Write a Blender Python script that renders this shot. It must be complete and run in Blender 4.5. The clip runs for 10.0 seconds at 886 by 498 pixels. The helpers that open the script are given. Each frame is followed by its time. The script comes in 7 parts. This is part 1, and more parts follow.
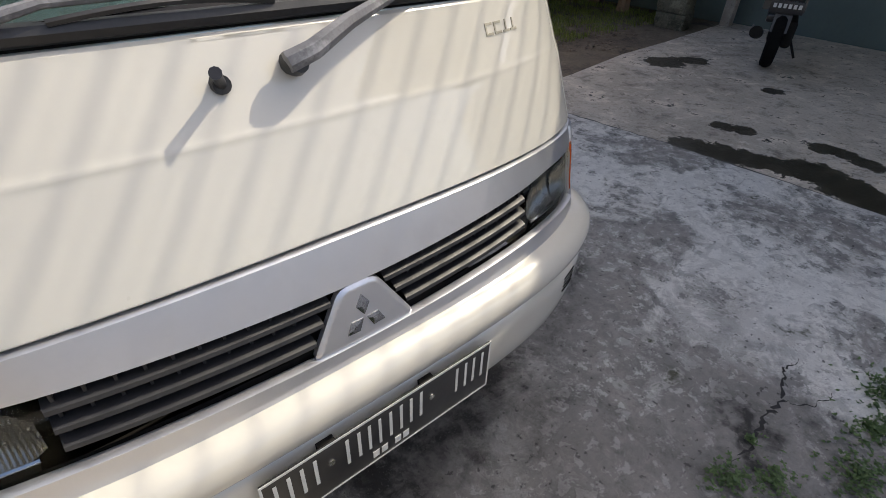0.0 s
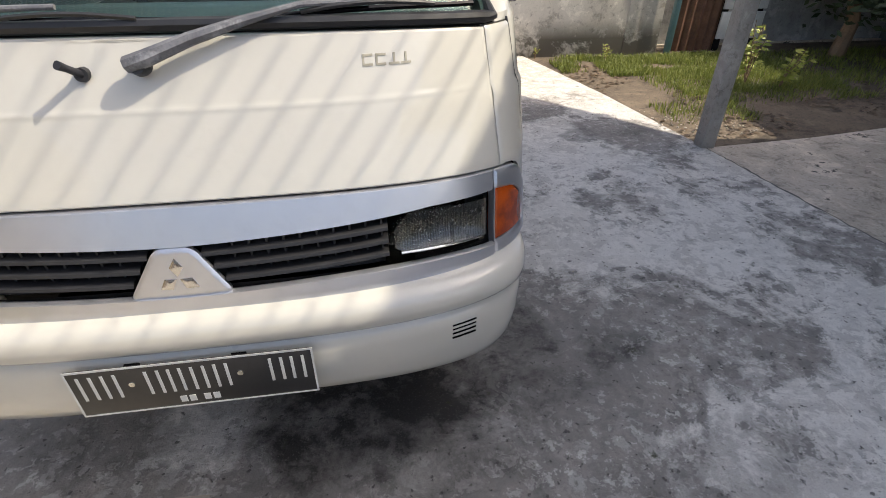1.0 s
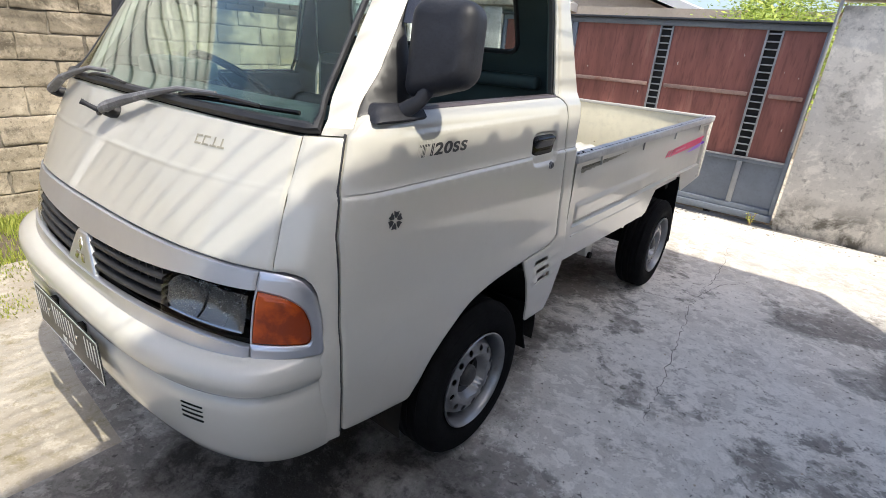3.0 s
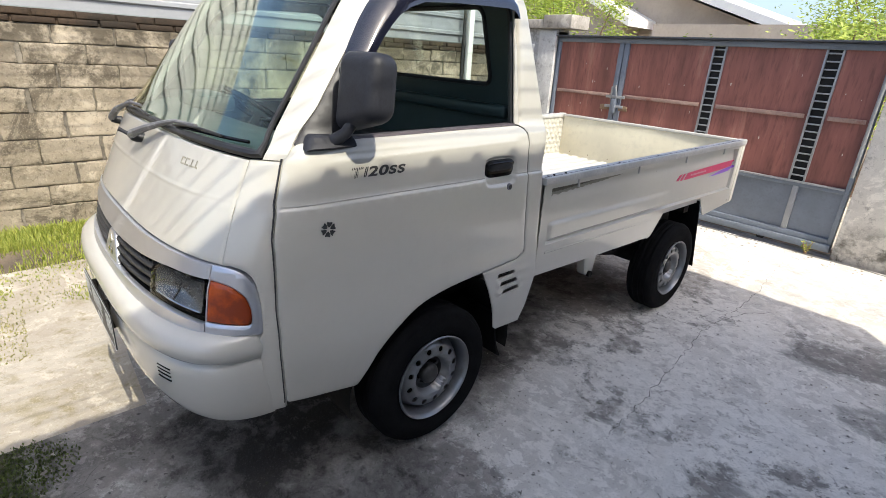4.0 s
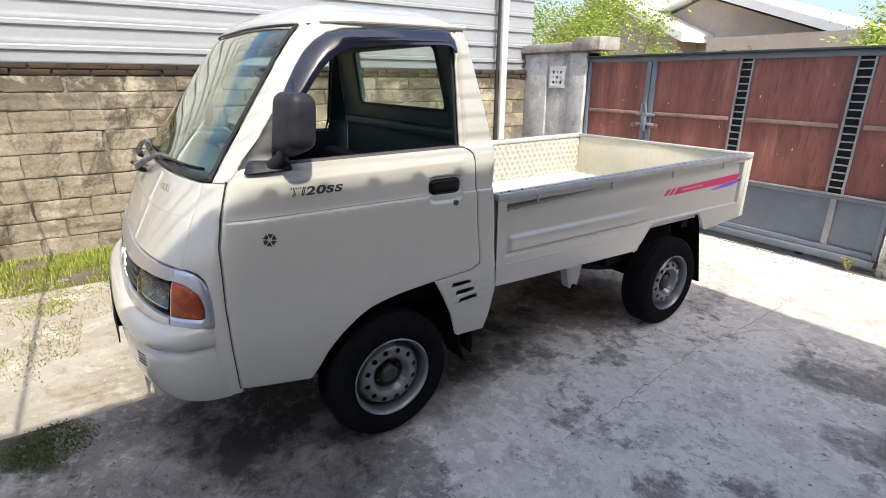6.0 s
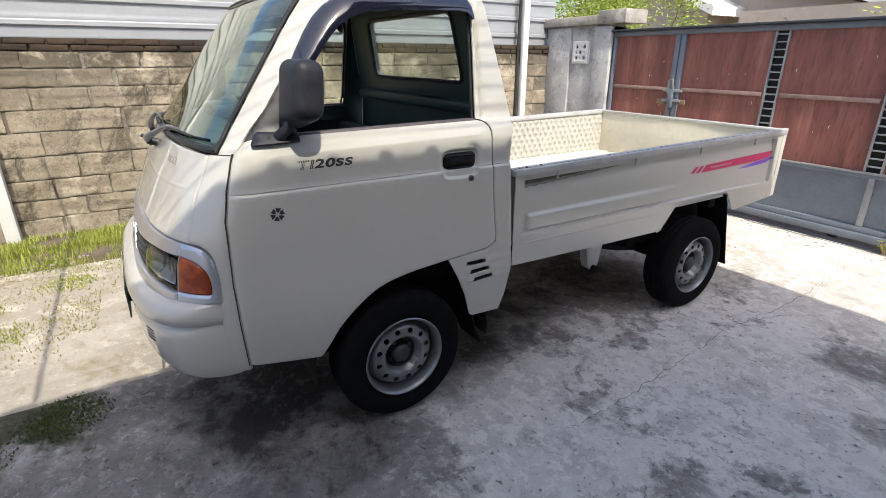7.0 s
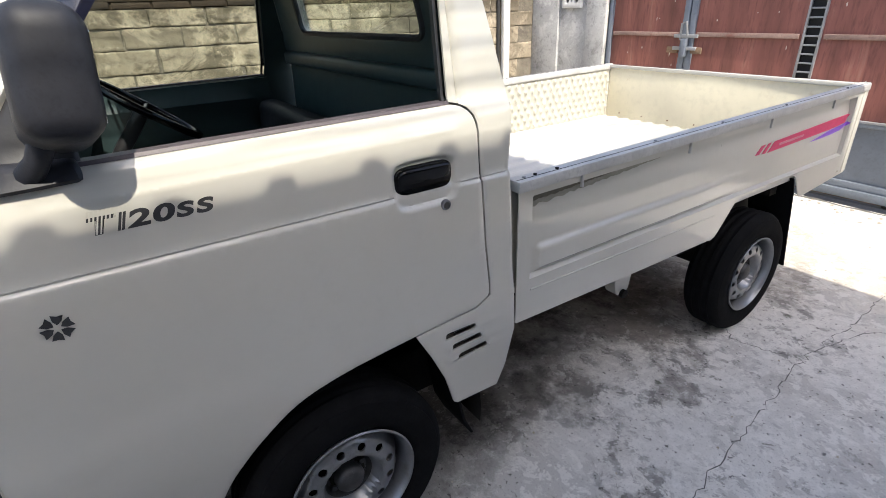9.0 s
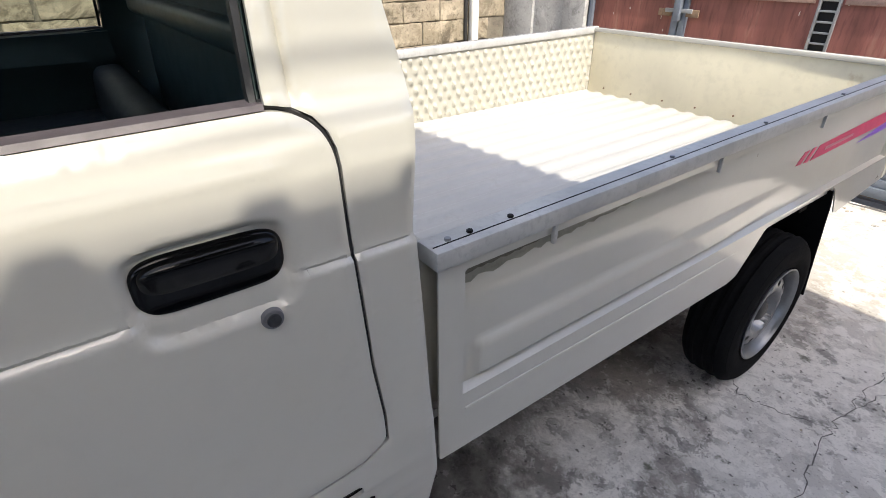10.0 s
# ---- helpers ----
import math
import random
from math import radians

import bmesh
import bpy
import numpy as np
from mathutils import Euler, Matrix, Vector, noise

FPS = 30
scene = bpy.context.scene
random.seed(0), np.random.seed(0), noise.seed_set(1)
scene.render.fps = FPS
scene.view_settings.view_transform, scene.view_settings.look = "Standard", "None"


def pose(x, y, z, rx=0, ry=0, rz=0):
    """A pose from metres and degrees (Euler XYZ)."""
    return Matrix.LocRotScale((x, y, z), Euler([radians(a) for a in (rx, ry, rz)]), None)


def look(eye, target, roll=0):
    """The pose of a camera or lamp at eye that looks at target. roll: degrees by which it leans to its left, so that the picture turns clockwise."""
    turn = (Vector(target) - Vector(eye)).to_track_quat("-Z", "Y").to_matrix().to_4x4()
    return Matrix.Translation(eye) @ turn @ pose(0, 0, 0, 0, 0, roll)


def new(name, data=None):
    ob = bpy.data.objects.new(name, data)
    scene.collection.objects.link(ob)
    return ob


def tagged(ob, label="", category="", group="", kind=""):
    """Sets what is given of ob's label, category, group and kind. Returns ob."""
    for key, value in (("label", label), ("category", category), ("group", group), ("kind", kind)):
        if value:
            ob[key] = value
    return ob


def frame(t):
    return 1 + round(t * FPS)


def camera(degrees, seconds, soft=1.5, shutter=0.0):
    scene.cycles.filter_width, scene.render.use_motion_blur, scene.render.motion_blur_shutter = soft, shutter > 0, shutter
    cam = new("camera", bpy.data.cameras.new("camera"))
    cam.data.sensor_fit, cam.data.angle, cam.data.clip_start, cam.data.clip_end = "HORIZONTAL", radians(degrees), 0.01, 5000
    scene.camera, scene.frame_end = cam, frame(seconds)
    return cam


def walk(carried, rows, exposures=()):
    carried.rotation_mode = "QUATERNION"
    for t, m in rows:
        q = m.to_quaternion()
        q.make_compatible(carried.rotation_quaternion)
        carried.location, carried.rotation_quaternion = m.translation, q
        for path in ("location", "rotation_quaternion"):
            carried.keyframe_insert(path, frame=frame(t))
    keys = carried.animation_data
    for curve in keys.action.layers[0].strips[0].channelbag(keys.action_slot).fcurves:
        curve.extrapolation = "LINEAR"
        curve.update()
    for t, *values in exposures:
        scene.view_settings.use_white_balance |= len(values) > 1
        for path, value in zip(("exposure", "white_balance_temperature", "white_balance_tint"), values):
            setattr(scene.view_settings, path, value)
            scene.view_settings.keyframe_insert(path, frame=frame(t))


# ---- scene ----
cam = camera(82.2, 10.0, soft=0.75)
PATH = [
    (0, (-0.305, -1.391, 1.324), (0.776, -0.171, 0.165), 2.2),
    (0.5, (0.047, -1.562, 1.355), (0.738, -0.068, 0.219), 1.3),
    (1, (0.376, -1.717, 1.353), (0.644, -0.071, 0.248), 0.4),
    (1.5, (0.707, -1.74, 1.343), (0.639, -0.002, 0.356), 5.1),
    (2, (1.066, -1.708, 1.333), (0.602, 0.004, 0.409), 5.8),
    (2.5, (1.35, -1.529, 1.292), (0.509, 0.042, 0.385), 4.1),
    (3, (1.52, -1.262, 1.357), (0.401, 0.215, 0.606), 4.6),
    (3.2, (1.603, -1.195, 1.402), (0.405, 0.25, 0.71), 4.6),
    (4.3, (2.091, -1.104, 1.447), (0.699, 0.12, 0.697), 3.6),
    (4.5, (2.169, -1.073, 1.443), (0.774, 0.134, 0.67), 3.7),
    (5, (2.33, -0.911, 1.431), (0.895, 0.247, 0.656), 2.9),
    (5.5, (2.394, -0.867, 1.472), (0.866, 0.232, 0.797), 1.2),
    (5.7, (2.421, -0.869, 1.488), (0.859, 0.205, 0.851), 0.6),
    (7, (2.38, -0.815, 1.447), (0.786, 0.163, 0.739), 0.1),
    (7.5, (2.318, -0.772, 1.433), (0.738, 0.191, 0.674), -0.1),
    (8, (2.128, -0.704, 1.43), (0.562, 0.269, 0.653), -0.7),
    (8.5, (1.93, -0.546, 1.405), (0.366, 0.418, 0.614), -1.8),
    (9, (1.68, -0.306, 1.411), (0.168, 0.684, 0.556), -2.2),
    (9.5, (1.43, -0.068, 1.369), (0.027, 1.004, 0.429), -1.0),
    (10, (1.24, 0.193, 1.348), (-0.162, 1.224, 0.362), -0.1),
]
walk(cam, [(t, look(eye, target, roll)) for t, eye, target, roll in PATH], exposures=[(0.0, 0.78, 6700, 11.5), (1.0, 0.92, 6700, 11.5), (2.0, 0.96, 6350, 11), (3.0, 1.02, 6250, 10.5), (5.0, 1.05, 6250, 10), (5.5, 1.08, 6250, 10.5), (7.0, 0.90, 6200, 11.5), (8.0, 0.94, 6200, 11.5), (8.5, 1.12, 6300, 11), (9.0, 1.20, 6300, 11), (9.5, 1.20, 6300, 11), (10.0, 1.04, 6350, 11)])

# ---- light ----
SUN_DIR = Vector((0.81, -0.12, 1.0)).normalized()
world = bpy.data.worlds.new("sky")
scene.world = world
world.use_nodes = True
wn = world.node_tree.nodes
sky = wn.new("ShaderNodeTexSky")
sky.sky_type = "NISHITA"
sky.sun_disc = False
sky.sun_elevation = math.asin(SUN_DIR.z)
sky.sun_rotation = math.atan2(SUN_DIR.x, SUN_DIR.y)
sky.air_density, sky.dust_density = 0.92, 3.4
wn["Background"].inputs[1].default_value = 0.16
world.node_tree.links.new(sky.outputs[0], wn["Background"].inputs[0])
sun_data = bpy.data.lights.new("sun", "SUN")
sun_data.energy, sun_data.angle, sun_data.color = 3.2, radians(0.38), (1.0, 0.925, 0.78)
sun = new("sun", sun_data)
sun.matrix_world = look(SUN_DIR * 30, (0, 0, 0))

# ---- materials ----


def material(name, color, rough=0.5, metal=0.0, vary=0.12, scale=8.0, bump=0.0, bump_scale=60.0, coat=0.0, stain=None, stain_at=0.55, stain_scale=2.0, random=0.0, spec=0.5, stretch=None):
    """A surface with large and fine variation of its colour, fine relief, and stains of another colour."""
    m = bpy.data.materials.new(name)
    m.use_nodes = True
    nt = m.node_tree
    b = nt.nodes["Principled BSDF"]
    L = nt.links.new
    co = nt.nodes.new("ShaderNodeTexCoord").outputs["Object"]
    if stretch:
        lay = nt.nodes.new("ShaderNodeMapping")
        lay.inputs["Scale"].default_value = stretch
        L(co, lay.inputs[0])
        co = lay.outputs[0]

    def noise_tex(s, detail=6.0, rough_=0.6):
        n = nt.nodes.new("ShaderNodeTexNoise")
        n.inputs["Scale"].default_value, n.inputs["Detail"].default_value, n.inputs["Roughness"].default_value = s, detail, rough_
        L(co, n.inputs["Vector"])
        return n.outputs["Fac"]

    def mix(a, c, fac):
        x = nt.nodes.new("ShaderNodeMix")
        x.data_type = "RGBA"
        for sock, v in ((x.inputs[6], a), (x.inputs[7], c), (x.inputs[0], fac)):
            if hasattr(v, "is_output"):
                L(v, sock)
            elif isinstance(v, tuple):
                sock.default_value = (*v, 1)
            else:
                sock.default_value = v
        return x.outputs[2]

    def ramp(v, lo, hi):
        r = nt.nodes.new("ShaderNodeMapRange")
        r.inputs[1].default_value, r.inputs[2].default_value = lo, hi
        L(v, r.inputs[0])
        return r.outputs[0]

    dark = tuple(c * (1 - vary) for c in color)
    light = tuple(min(1, c * (1 + vary)) for c in color)
    base = mix(dark, light, ramp(noise_tex(scale), 0.3, 0.7))
    base = mix(base, tuple(c * (1 - 1.2 * vary) for c in color), ramp(noise_tex(scale * 9, 3.0), 0.5, 0.8))
    if random:
        info = nt.nodes.new("ShaderNodeObjectInfo")
        base = mix(base, tuple(c * (1 - random) for c in color), info.outputs["Random"])
    if stain:
        base = mix(base, stain, ramp(noise_tex(stain_scale, 8.0, 0.68), stain_at, stain_at + 0.12))
    L(base, b.inputs["Base Color"])
    b.inputs["Metallic"].default_value = metal
    b.inputs["Specular IOR Level"].default_value = spec
    b.inputs["Coat Weight"].default_value = coat
    b.inputs["Coat Roughness"].default_value = 0.035
    rr = nt.nodes.new("ShaderNodeMapRange")
    rr.inputs[3].default_value, rr.inputs[4].default_value = max(0.02, rough - 0.07), min(1, rough + 0.09)
    L(noise_tex(scale * 3, 4.0), rr.inputs[0])
    L(rr.outputs[0], b.inputs["Roughness"])
    if bump:
        bn = nt.nodes.new("ShaderNodeBump")
        bn.inputs["Strength"].default_value, bn.inputs["Distance"].default_value = min(1, bump), 0.004
        L(noise_tex(bump_scale, 6.0), bn.inputs["Height"])
        L(bn.outputs[0], b.inputs["Normal"])
    return m


def concrete(name, pale, dark, black, seed, rough=0.85, black_at=0.56, top_grime=None, size=1.0, relief=0.55, spill=None, grain=1.0, damp=None):
    """Weathered cement: pale worn faces, grey patches, black grime, pitted relief. top_grime: heights between which old black growth sets in."""
    m = bpy.data.materials.new(name)
    m.use_nodes = True
    nt = m.node_tree
    L = nt.links.new
    b = nt.nodes["Principled BSDF"]
    b.inputs["Roughness"].default_value = rough
    b.inputs["Specular IOR Level"].default_value = 0.3
    co = nt.nodes.new("ShaderNodeNewGeometry").outputs["Position"]
    mp = nt.nodes.new("ShaderNodeMapping")
    mp.inputs["Location"].default_value = (seed, seed * 0.7, 0)
    L(co, mp.inputs[0])

    def noise_tex(s, detail, r, dist=0.0):
        n = nt.nodes.new("ShaderNodeTexNoise")
        for k, v in (("Scale", s / size), ("Detail", detail), ("Roughness", r), ("Distortion", dist)):
            n.inputs[k].default_value = v
        L(mp.outputs[0], n.inputs["Vector"])
        return n.outputs["Fac"]

    def ramp(v, lo, hi, to=1.0):
        r = nt.nodes.new("ShaderNodeMapRange")
        r.inputs[1].default_value, r.inputs[2].default_value, r.inputs[4].default_value = lo, hi, to
        L(v, r.inputs[0])
        return r.outputs[0]

    def mix(a, c, fac):
        x = nt.nodes.new("ShaderNodeMix")
        x.data_type = "RGBA"
        L(fac, x.inputs[0])
        for sock, v in ((x.inputs[6], a), (x.inputs[7], c)):
            if isinstance(v, tuple):
                sock.default_value = (*v, 1)
            else:
                L(v, sock)
        return x.outputs[2]

    bright = tuple(min(1, 1.3 * v) for v in pale)
    big = noise_tex(0.9, 9.0, 0.65, 0.4)
    mid = noise_tex(3.6, 10.0, 0.74, 0.3)
    small = noise_tex(11.0, 8.0, 0.75, 0.2)
    fine = noise_tex(38.0, 5.0, 0.7)
    speck = noise_tex(110.0, 3.0, 0.6)
    c = mix(pale, dark, ramp(big, 0.42, 0.58))
    c = mix(c, bright, ramp(mid, 0.53, 0.60, 0.8))
    c = mix(c, black, ramp(mid, 0.46, 0.36, 0.55))
    c = mix(c, black, ramp(noise_tex(1.5, 11.0, 0.76, 0.6), black_at, black_at + 0.06, 0.8))
    c = mix(c, black, ramp(small, 0.56, 0.64, 0.55))
    c = mix(c, bright, ramp(small, 0.42, 0.34, 0.5))
    c = mix(c, black, ramp(fine, 0.55, 0.66, 0.7 * grain))
    c = mix(c, bright, ramp(speck, 0.58, 0.66, 0.6 * grain))
    gloss = None
    for spot, reach in spill or ():
        far = nt.nodes.new("ShaderNodeVectorMath")
        far.operation = "DISTANCE"
        L(co, far.inputs[0])
        far.inputs[1].default_value = spot
        soak = nt.nodes.new("ShaderNodeMath")
        soak.operation = "MULTIPLY_ADD"
        L(ramp(far.outputs["Value"], reach, 0.3 * reach), soak.inputs[0])
        soak.inputs[1].default_value = 0.26
        blend = nt.nodes.new("ShaderNodeMix")
        blend.inputs[0].default_value = 0.5
        L(mid, blend.inputs[2])
        L(small, blend.inputs[3])
        L(blend.outputs[0], soak.inputs[2])
        wet = ramp(soak.outputs[0], 0.585, 0.605, 0.96)
        c = mix(c, (0.030, 0.025, 0.016), wet)
        if gloss:
            both = nt.nodes.new("ShaderNodeMath")
            both.operation = "MAXIMUM"
            L(gloss, both.inputs[0])
            L(wet, both.inputs[1])
            wet = both.outputs[0]
        gloss = wet
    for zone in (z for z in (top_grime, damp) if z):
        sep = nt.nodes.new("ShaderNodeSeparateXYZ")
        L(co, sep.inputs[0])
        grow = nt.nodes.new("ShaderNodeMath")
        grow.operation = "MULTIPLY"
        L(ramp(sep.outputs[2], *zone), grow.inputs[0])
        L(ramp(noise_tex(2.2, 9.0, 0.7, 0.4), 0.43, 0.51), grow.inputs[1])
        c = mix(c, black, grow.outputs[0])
    L(c, b.inputs["Base Color"])
    if gloss:
        L(ramp(gloss, 0.0, 1.0, 0.45), b.inputs["Roughness"])
        b.inputs["Roughness"].links[0].from_node.inputs[3].default_value = rough
    bn = nt.nodes.new("ShaderNodeBump")
    bn.inputs["Strength"].default_value, bn.inputs["Distance"].default_value = relief, 0.008
    add = nt.nodes.new("ShaderNodeMath")
    add.operation = "MULTIPLY_ADD"
    L(fine, add.inputs[0])
    add.inputs[1].default_value = 0.6
    L(small, add.inputs[2])
    L(add.outputs[0], bn.inputs["Height"])
    L(bn.outputs[0], b.inputs["Normal"])
    return m


def worn_slab(name, pale, grey, black, seed, dirt_and_shade, clean, mossy):
    """Old driveway cement: pale face worn through to grey in lacy patches, pits, soaked-in dirt with the truck's shade
    painted in, and worn clean places round given spots.
    """
    m = bpy.data.materials.new(name)
    m.use_nodes = True
    nt = m.node_tree
    L = nt.links.new
    b = nt.nodes["Principled BSDF"]
    b.inputs["Specular IOR Level"].default_value = 0.3
    geo = nt.nodes.new("ShaderNodeNewGeometry").outputs["Position"]
    mp = nt.nodes.new("ShaderNodeMapping")
    mp.inputs["Location"].default_value = (seed, seed * 0.7, 0)
    L(geo, mp.inputs[0])

    def noise_tex(s, detail, r, dist=0.0):
        n = nt.nodes.new("ShaderNodeTexNoise")
        for k, v in (("Scale", s), ("Detail", detail), ("Roughness", r), ("Distortion", dist)):
            n.inputs[k].default_value = v
        L(mp.outputs[0], n.inputs["Vector"])
        return n.outputs["Fac"]

    def ramp(v, lo, hi, to=1.0):
        r = nt.nodes.new("ShaderNodeMapRange")
        r.inputs[1].default_value, r.inputs[2].default_value, r.inputs[4].default_value = lo, hi, to
        L(v, r.inputs[0])
        return r.outputs[0]

    def calc(op, a, c):
        x = nt.nodes.new("ShaderNodeMath")
        x.operation = op
        for sock, v in ((x.inputs[0], a), (x.inputs[1], c)):
            if isinstance(v, float):
                sock.default_value = v
            else:
                L(v, sock)
        return x.outputs[0]

    def mix(a, c, fac):
        x = nt.nodes.new("ShaderNodeMix")
        x.data_type = "RGBA"
        L(fac, x.inputs[0])
        for sock, v in ((x.inputs[6], a), (x.inputs[7], c)):
            if isinstance(v, tuple):
                sock.default_value = (*v, 1)
            else:
                L(v, sock)
        return x.outputs[2]

    white = tuple(min(0.8, 1.10 * v) for v in pale)
    sunlit_beige = (0.80 * grey[0], 0.72 * grey[1], 0.60 * grey[2])
    umber = tuple(0.30 * u + 0.70 * v for u, v in zip(grey, black))
    stain = (0.44 * grey[0], 0.41 * grey[1], 0.405 * grey[2])
    broad = noise_tex(0.6, 4.0, 0.55, 0.5)
    patch = noise_tex(1.5, 9.0, 0.60, 0.9)
    crust = noise_tex(3.8, 13.0, 0.66, 0.45)
    flake = noise_tex(11.0, 10.0, 0.68, 0.25)
    pore = noise_tex(46.0, 3.0, 0.55)
    grit = noise_tex(130.0, 4.0, 0.65)
    stir = nt.nodes.new("ShaderNodeTexNoise")
    for k, v in (("Scale", 2.6), ("Detail", 5.0), ("Roughness", 0.62)):
        stir.inputs[k].default_value = v
    L(geo, stir.inputs["Vector"])
    shift = nt.nodes.new("ShaderNodeVectorMath")
    shift.operation = "MULTIPLY_ADD"
    L(stir.outputs["Color"], shift.inputs[0])
    shift.inputs[1].default_value, shift.inputs[2].default_value = (0.9, 0.9, 0.0), (-0.45, -0.45, 0.0)
    loose = nt.nodes.new("ShaderNodeVectorMath")
    L(geo, loose.inputs[0])
    L(shift.outputs[0], loose.inputs[1])
    soak = None
    for spot, reach, weight in dirt_and_shade:
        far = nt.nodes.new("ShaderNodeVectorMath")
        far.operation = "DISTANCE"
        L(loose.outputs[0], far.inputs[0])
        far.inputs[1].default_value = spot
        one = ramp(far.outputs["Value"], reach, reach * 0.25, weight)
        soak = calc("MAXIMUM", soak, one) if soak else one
    swept = None
    for spot, reach, weight in clean:
        far = nt.nodes.new("ShaderNodeVectorMath")
        far.operation = "DISTANCE"
        L(loose.outputs[0], far.inputs[0])
        far.inputs[1].default_value = spot
        one = ramp(far.outputs["Value"], reach, reach * 0.4, weight)
        swept = calc("MAXIMUM", swept, one) if swept else one
    sep = nt.nodes.new("ShaderNodeSeparateXYZ")
    L(geo, sep.inputs[0])
    trodden = calc("ADD", 0.25, ramp(sep.outputs[1], 2.9, 2.2, 0.75))
    ragged = calc("ADD", calc("MULTIPLY", patch, 0.72), calc("ADD", calc("MULTIPLY", crust, 0.18), calc("MULTIPLY", flake, 0.10)))
    dirty = calc("SUBTRACT", calc("ADD", ragged, calc("MULTIPLY", soak, 0.11)), calc("MULTIPLY", swept, 0.10))
    rim = calc("MULTIPLY", ramp(dirty, 0.46, 0.53), ramp(dirty, 0.66, 0.57))
    c = mix(pale, grey, ramp(broad, 0.40, 0.62, 0.55))
    # Tones down the sunlit rear: softer glare put into the colour.
    c = mix(c, sunlit_beige, calc("MULTIPLY", ramp(sep.outputs[1], 2.0, 3.0, 0.6), ramp(broad, 0.30, 0.50)))
    c = mix(c, white, calc("MULTIPLY", ramp(crust, 0.525, 0.54, 0.65), ramp(flake, 0.42, 0.50)))
    c = mix(c, grey, ramp(crust, 0.475, 0.455, 0.75))
    c = mix(c, stain, calc("MULTIPLY", ramp(dirty, 0.515, 0.575, 0.78), trodden))
    c = mix(c, white, calc("MULTIPLY", ramp(flake, 0.535, 0.55, 0.75), ramp(dirty, 0.60, 0.53)))
    c = mix(c, umber, calc("MULTIPLY", calc("MULTIPLY", ramp(flake, 0.47, 0.455, 0.8), rim), trodden))
    foul_and_shade = calc("ADD", calc("MULTIPLY", soak, 0.30), calc("ADD", calc("MULTIPLY", crust, 0.5), calc("MULTIPLY", flake, 0.5)))
    # Umber and black colour the grime and also paint the truck's shade.
    c = mix(c, umber, ramp(foul_and_shade, 0.66, 0.73, 0.6))
    c = mix(c, tuple(0.45 * v for v in black), ramp(foul_and_shade, 0.74, 0.90, 0.94))
    c = mix(c, grey, calc("MULTIPLY", calc("MULTIPLY", ramp(flake, 0.54, 0.56, 0.55), ramp(crust, 0.47, 0.52)), ramp(soak, 1.3, 0.6)))
    for spot, reach, weight in mossy:
        far = nt.nodes.new("ShaderNodeVectorMath")
        far.operation = "DISTANCE"
        L(loose.outputs[0], far.inputs[0])
        far.inputs[1].default_value = spot
        grown = calc("ADD", ramp(far.outputs["Value"], reach, reach * 0.2, weight * 0.35), calc("ADD", calc("MULTIPLY", crust, 0.4), calc("MULTIPLY", flake, 0.6)))
        c = mix(c, (0.040, 0.044, 0.018), ramp(grown, 0.60, 0.72, 0.92))
    lace = noise_tex(19.0, 12.0, 0.72, 0.15)
    worn = calc("MULTIPLY", ramp(patch, 0.42, 0.56), trodden)
    c = mix(c, umber, calc("MULTIPLY", ramp(lace, 0.445, 0.425, 0.50), worn))
    c = mix(c, white, calc("MULTIPLY", ramp(lace, 0.565, 0.585, 0.45), ramp(soak, 1.2, 0.5)))
    pits = calc("ADD", pore, calc("MULTIPLY", calc("SUBTRACT", flake, 0.5), 0.5))
    c = mix(c, black, calc("MULTIPLY", ramp(pits, 0.34, 0.30, 0.75), trodden))
    c = mix(c, umber, calc("MULTIPLY", ramp(grit, 0.42, 0.32, 0.5), trodden))
    c = mix(c, white, calc("MULTIPLY", ramp(grit, 0.60, 0.74, 0.3), ramp(soak, 0.8, 0.3)))
    L(c, b.inputs["Base Color"])
    L(calc("SUBTRACT", 0.90, calc("MULTIPLY", soak, 0.16)), b.inputs["Roughness"])
    bn = nt.nodes.new("ShaderNodeBump")
    bn.inputs["Strength"].default_value, bn.inputs["Distance"].default_value = 0.75, 0.010
    L(calc("ADD", calc("ADD", calc("MULTIPLY", grit, 0.25), calc("MULTIPLY", lace, 0.9)), calc("ADD", calc("MULTIPLY", flake, 0.9), calc("MULTIPLY", ramp(pits, 0.30, 0.38), 0.5))), bn.inputs["Height"])
    L(bn.outputs[0], b.inputs["Normal"])
    return m


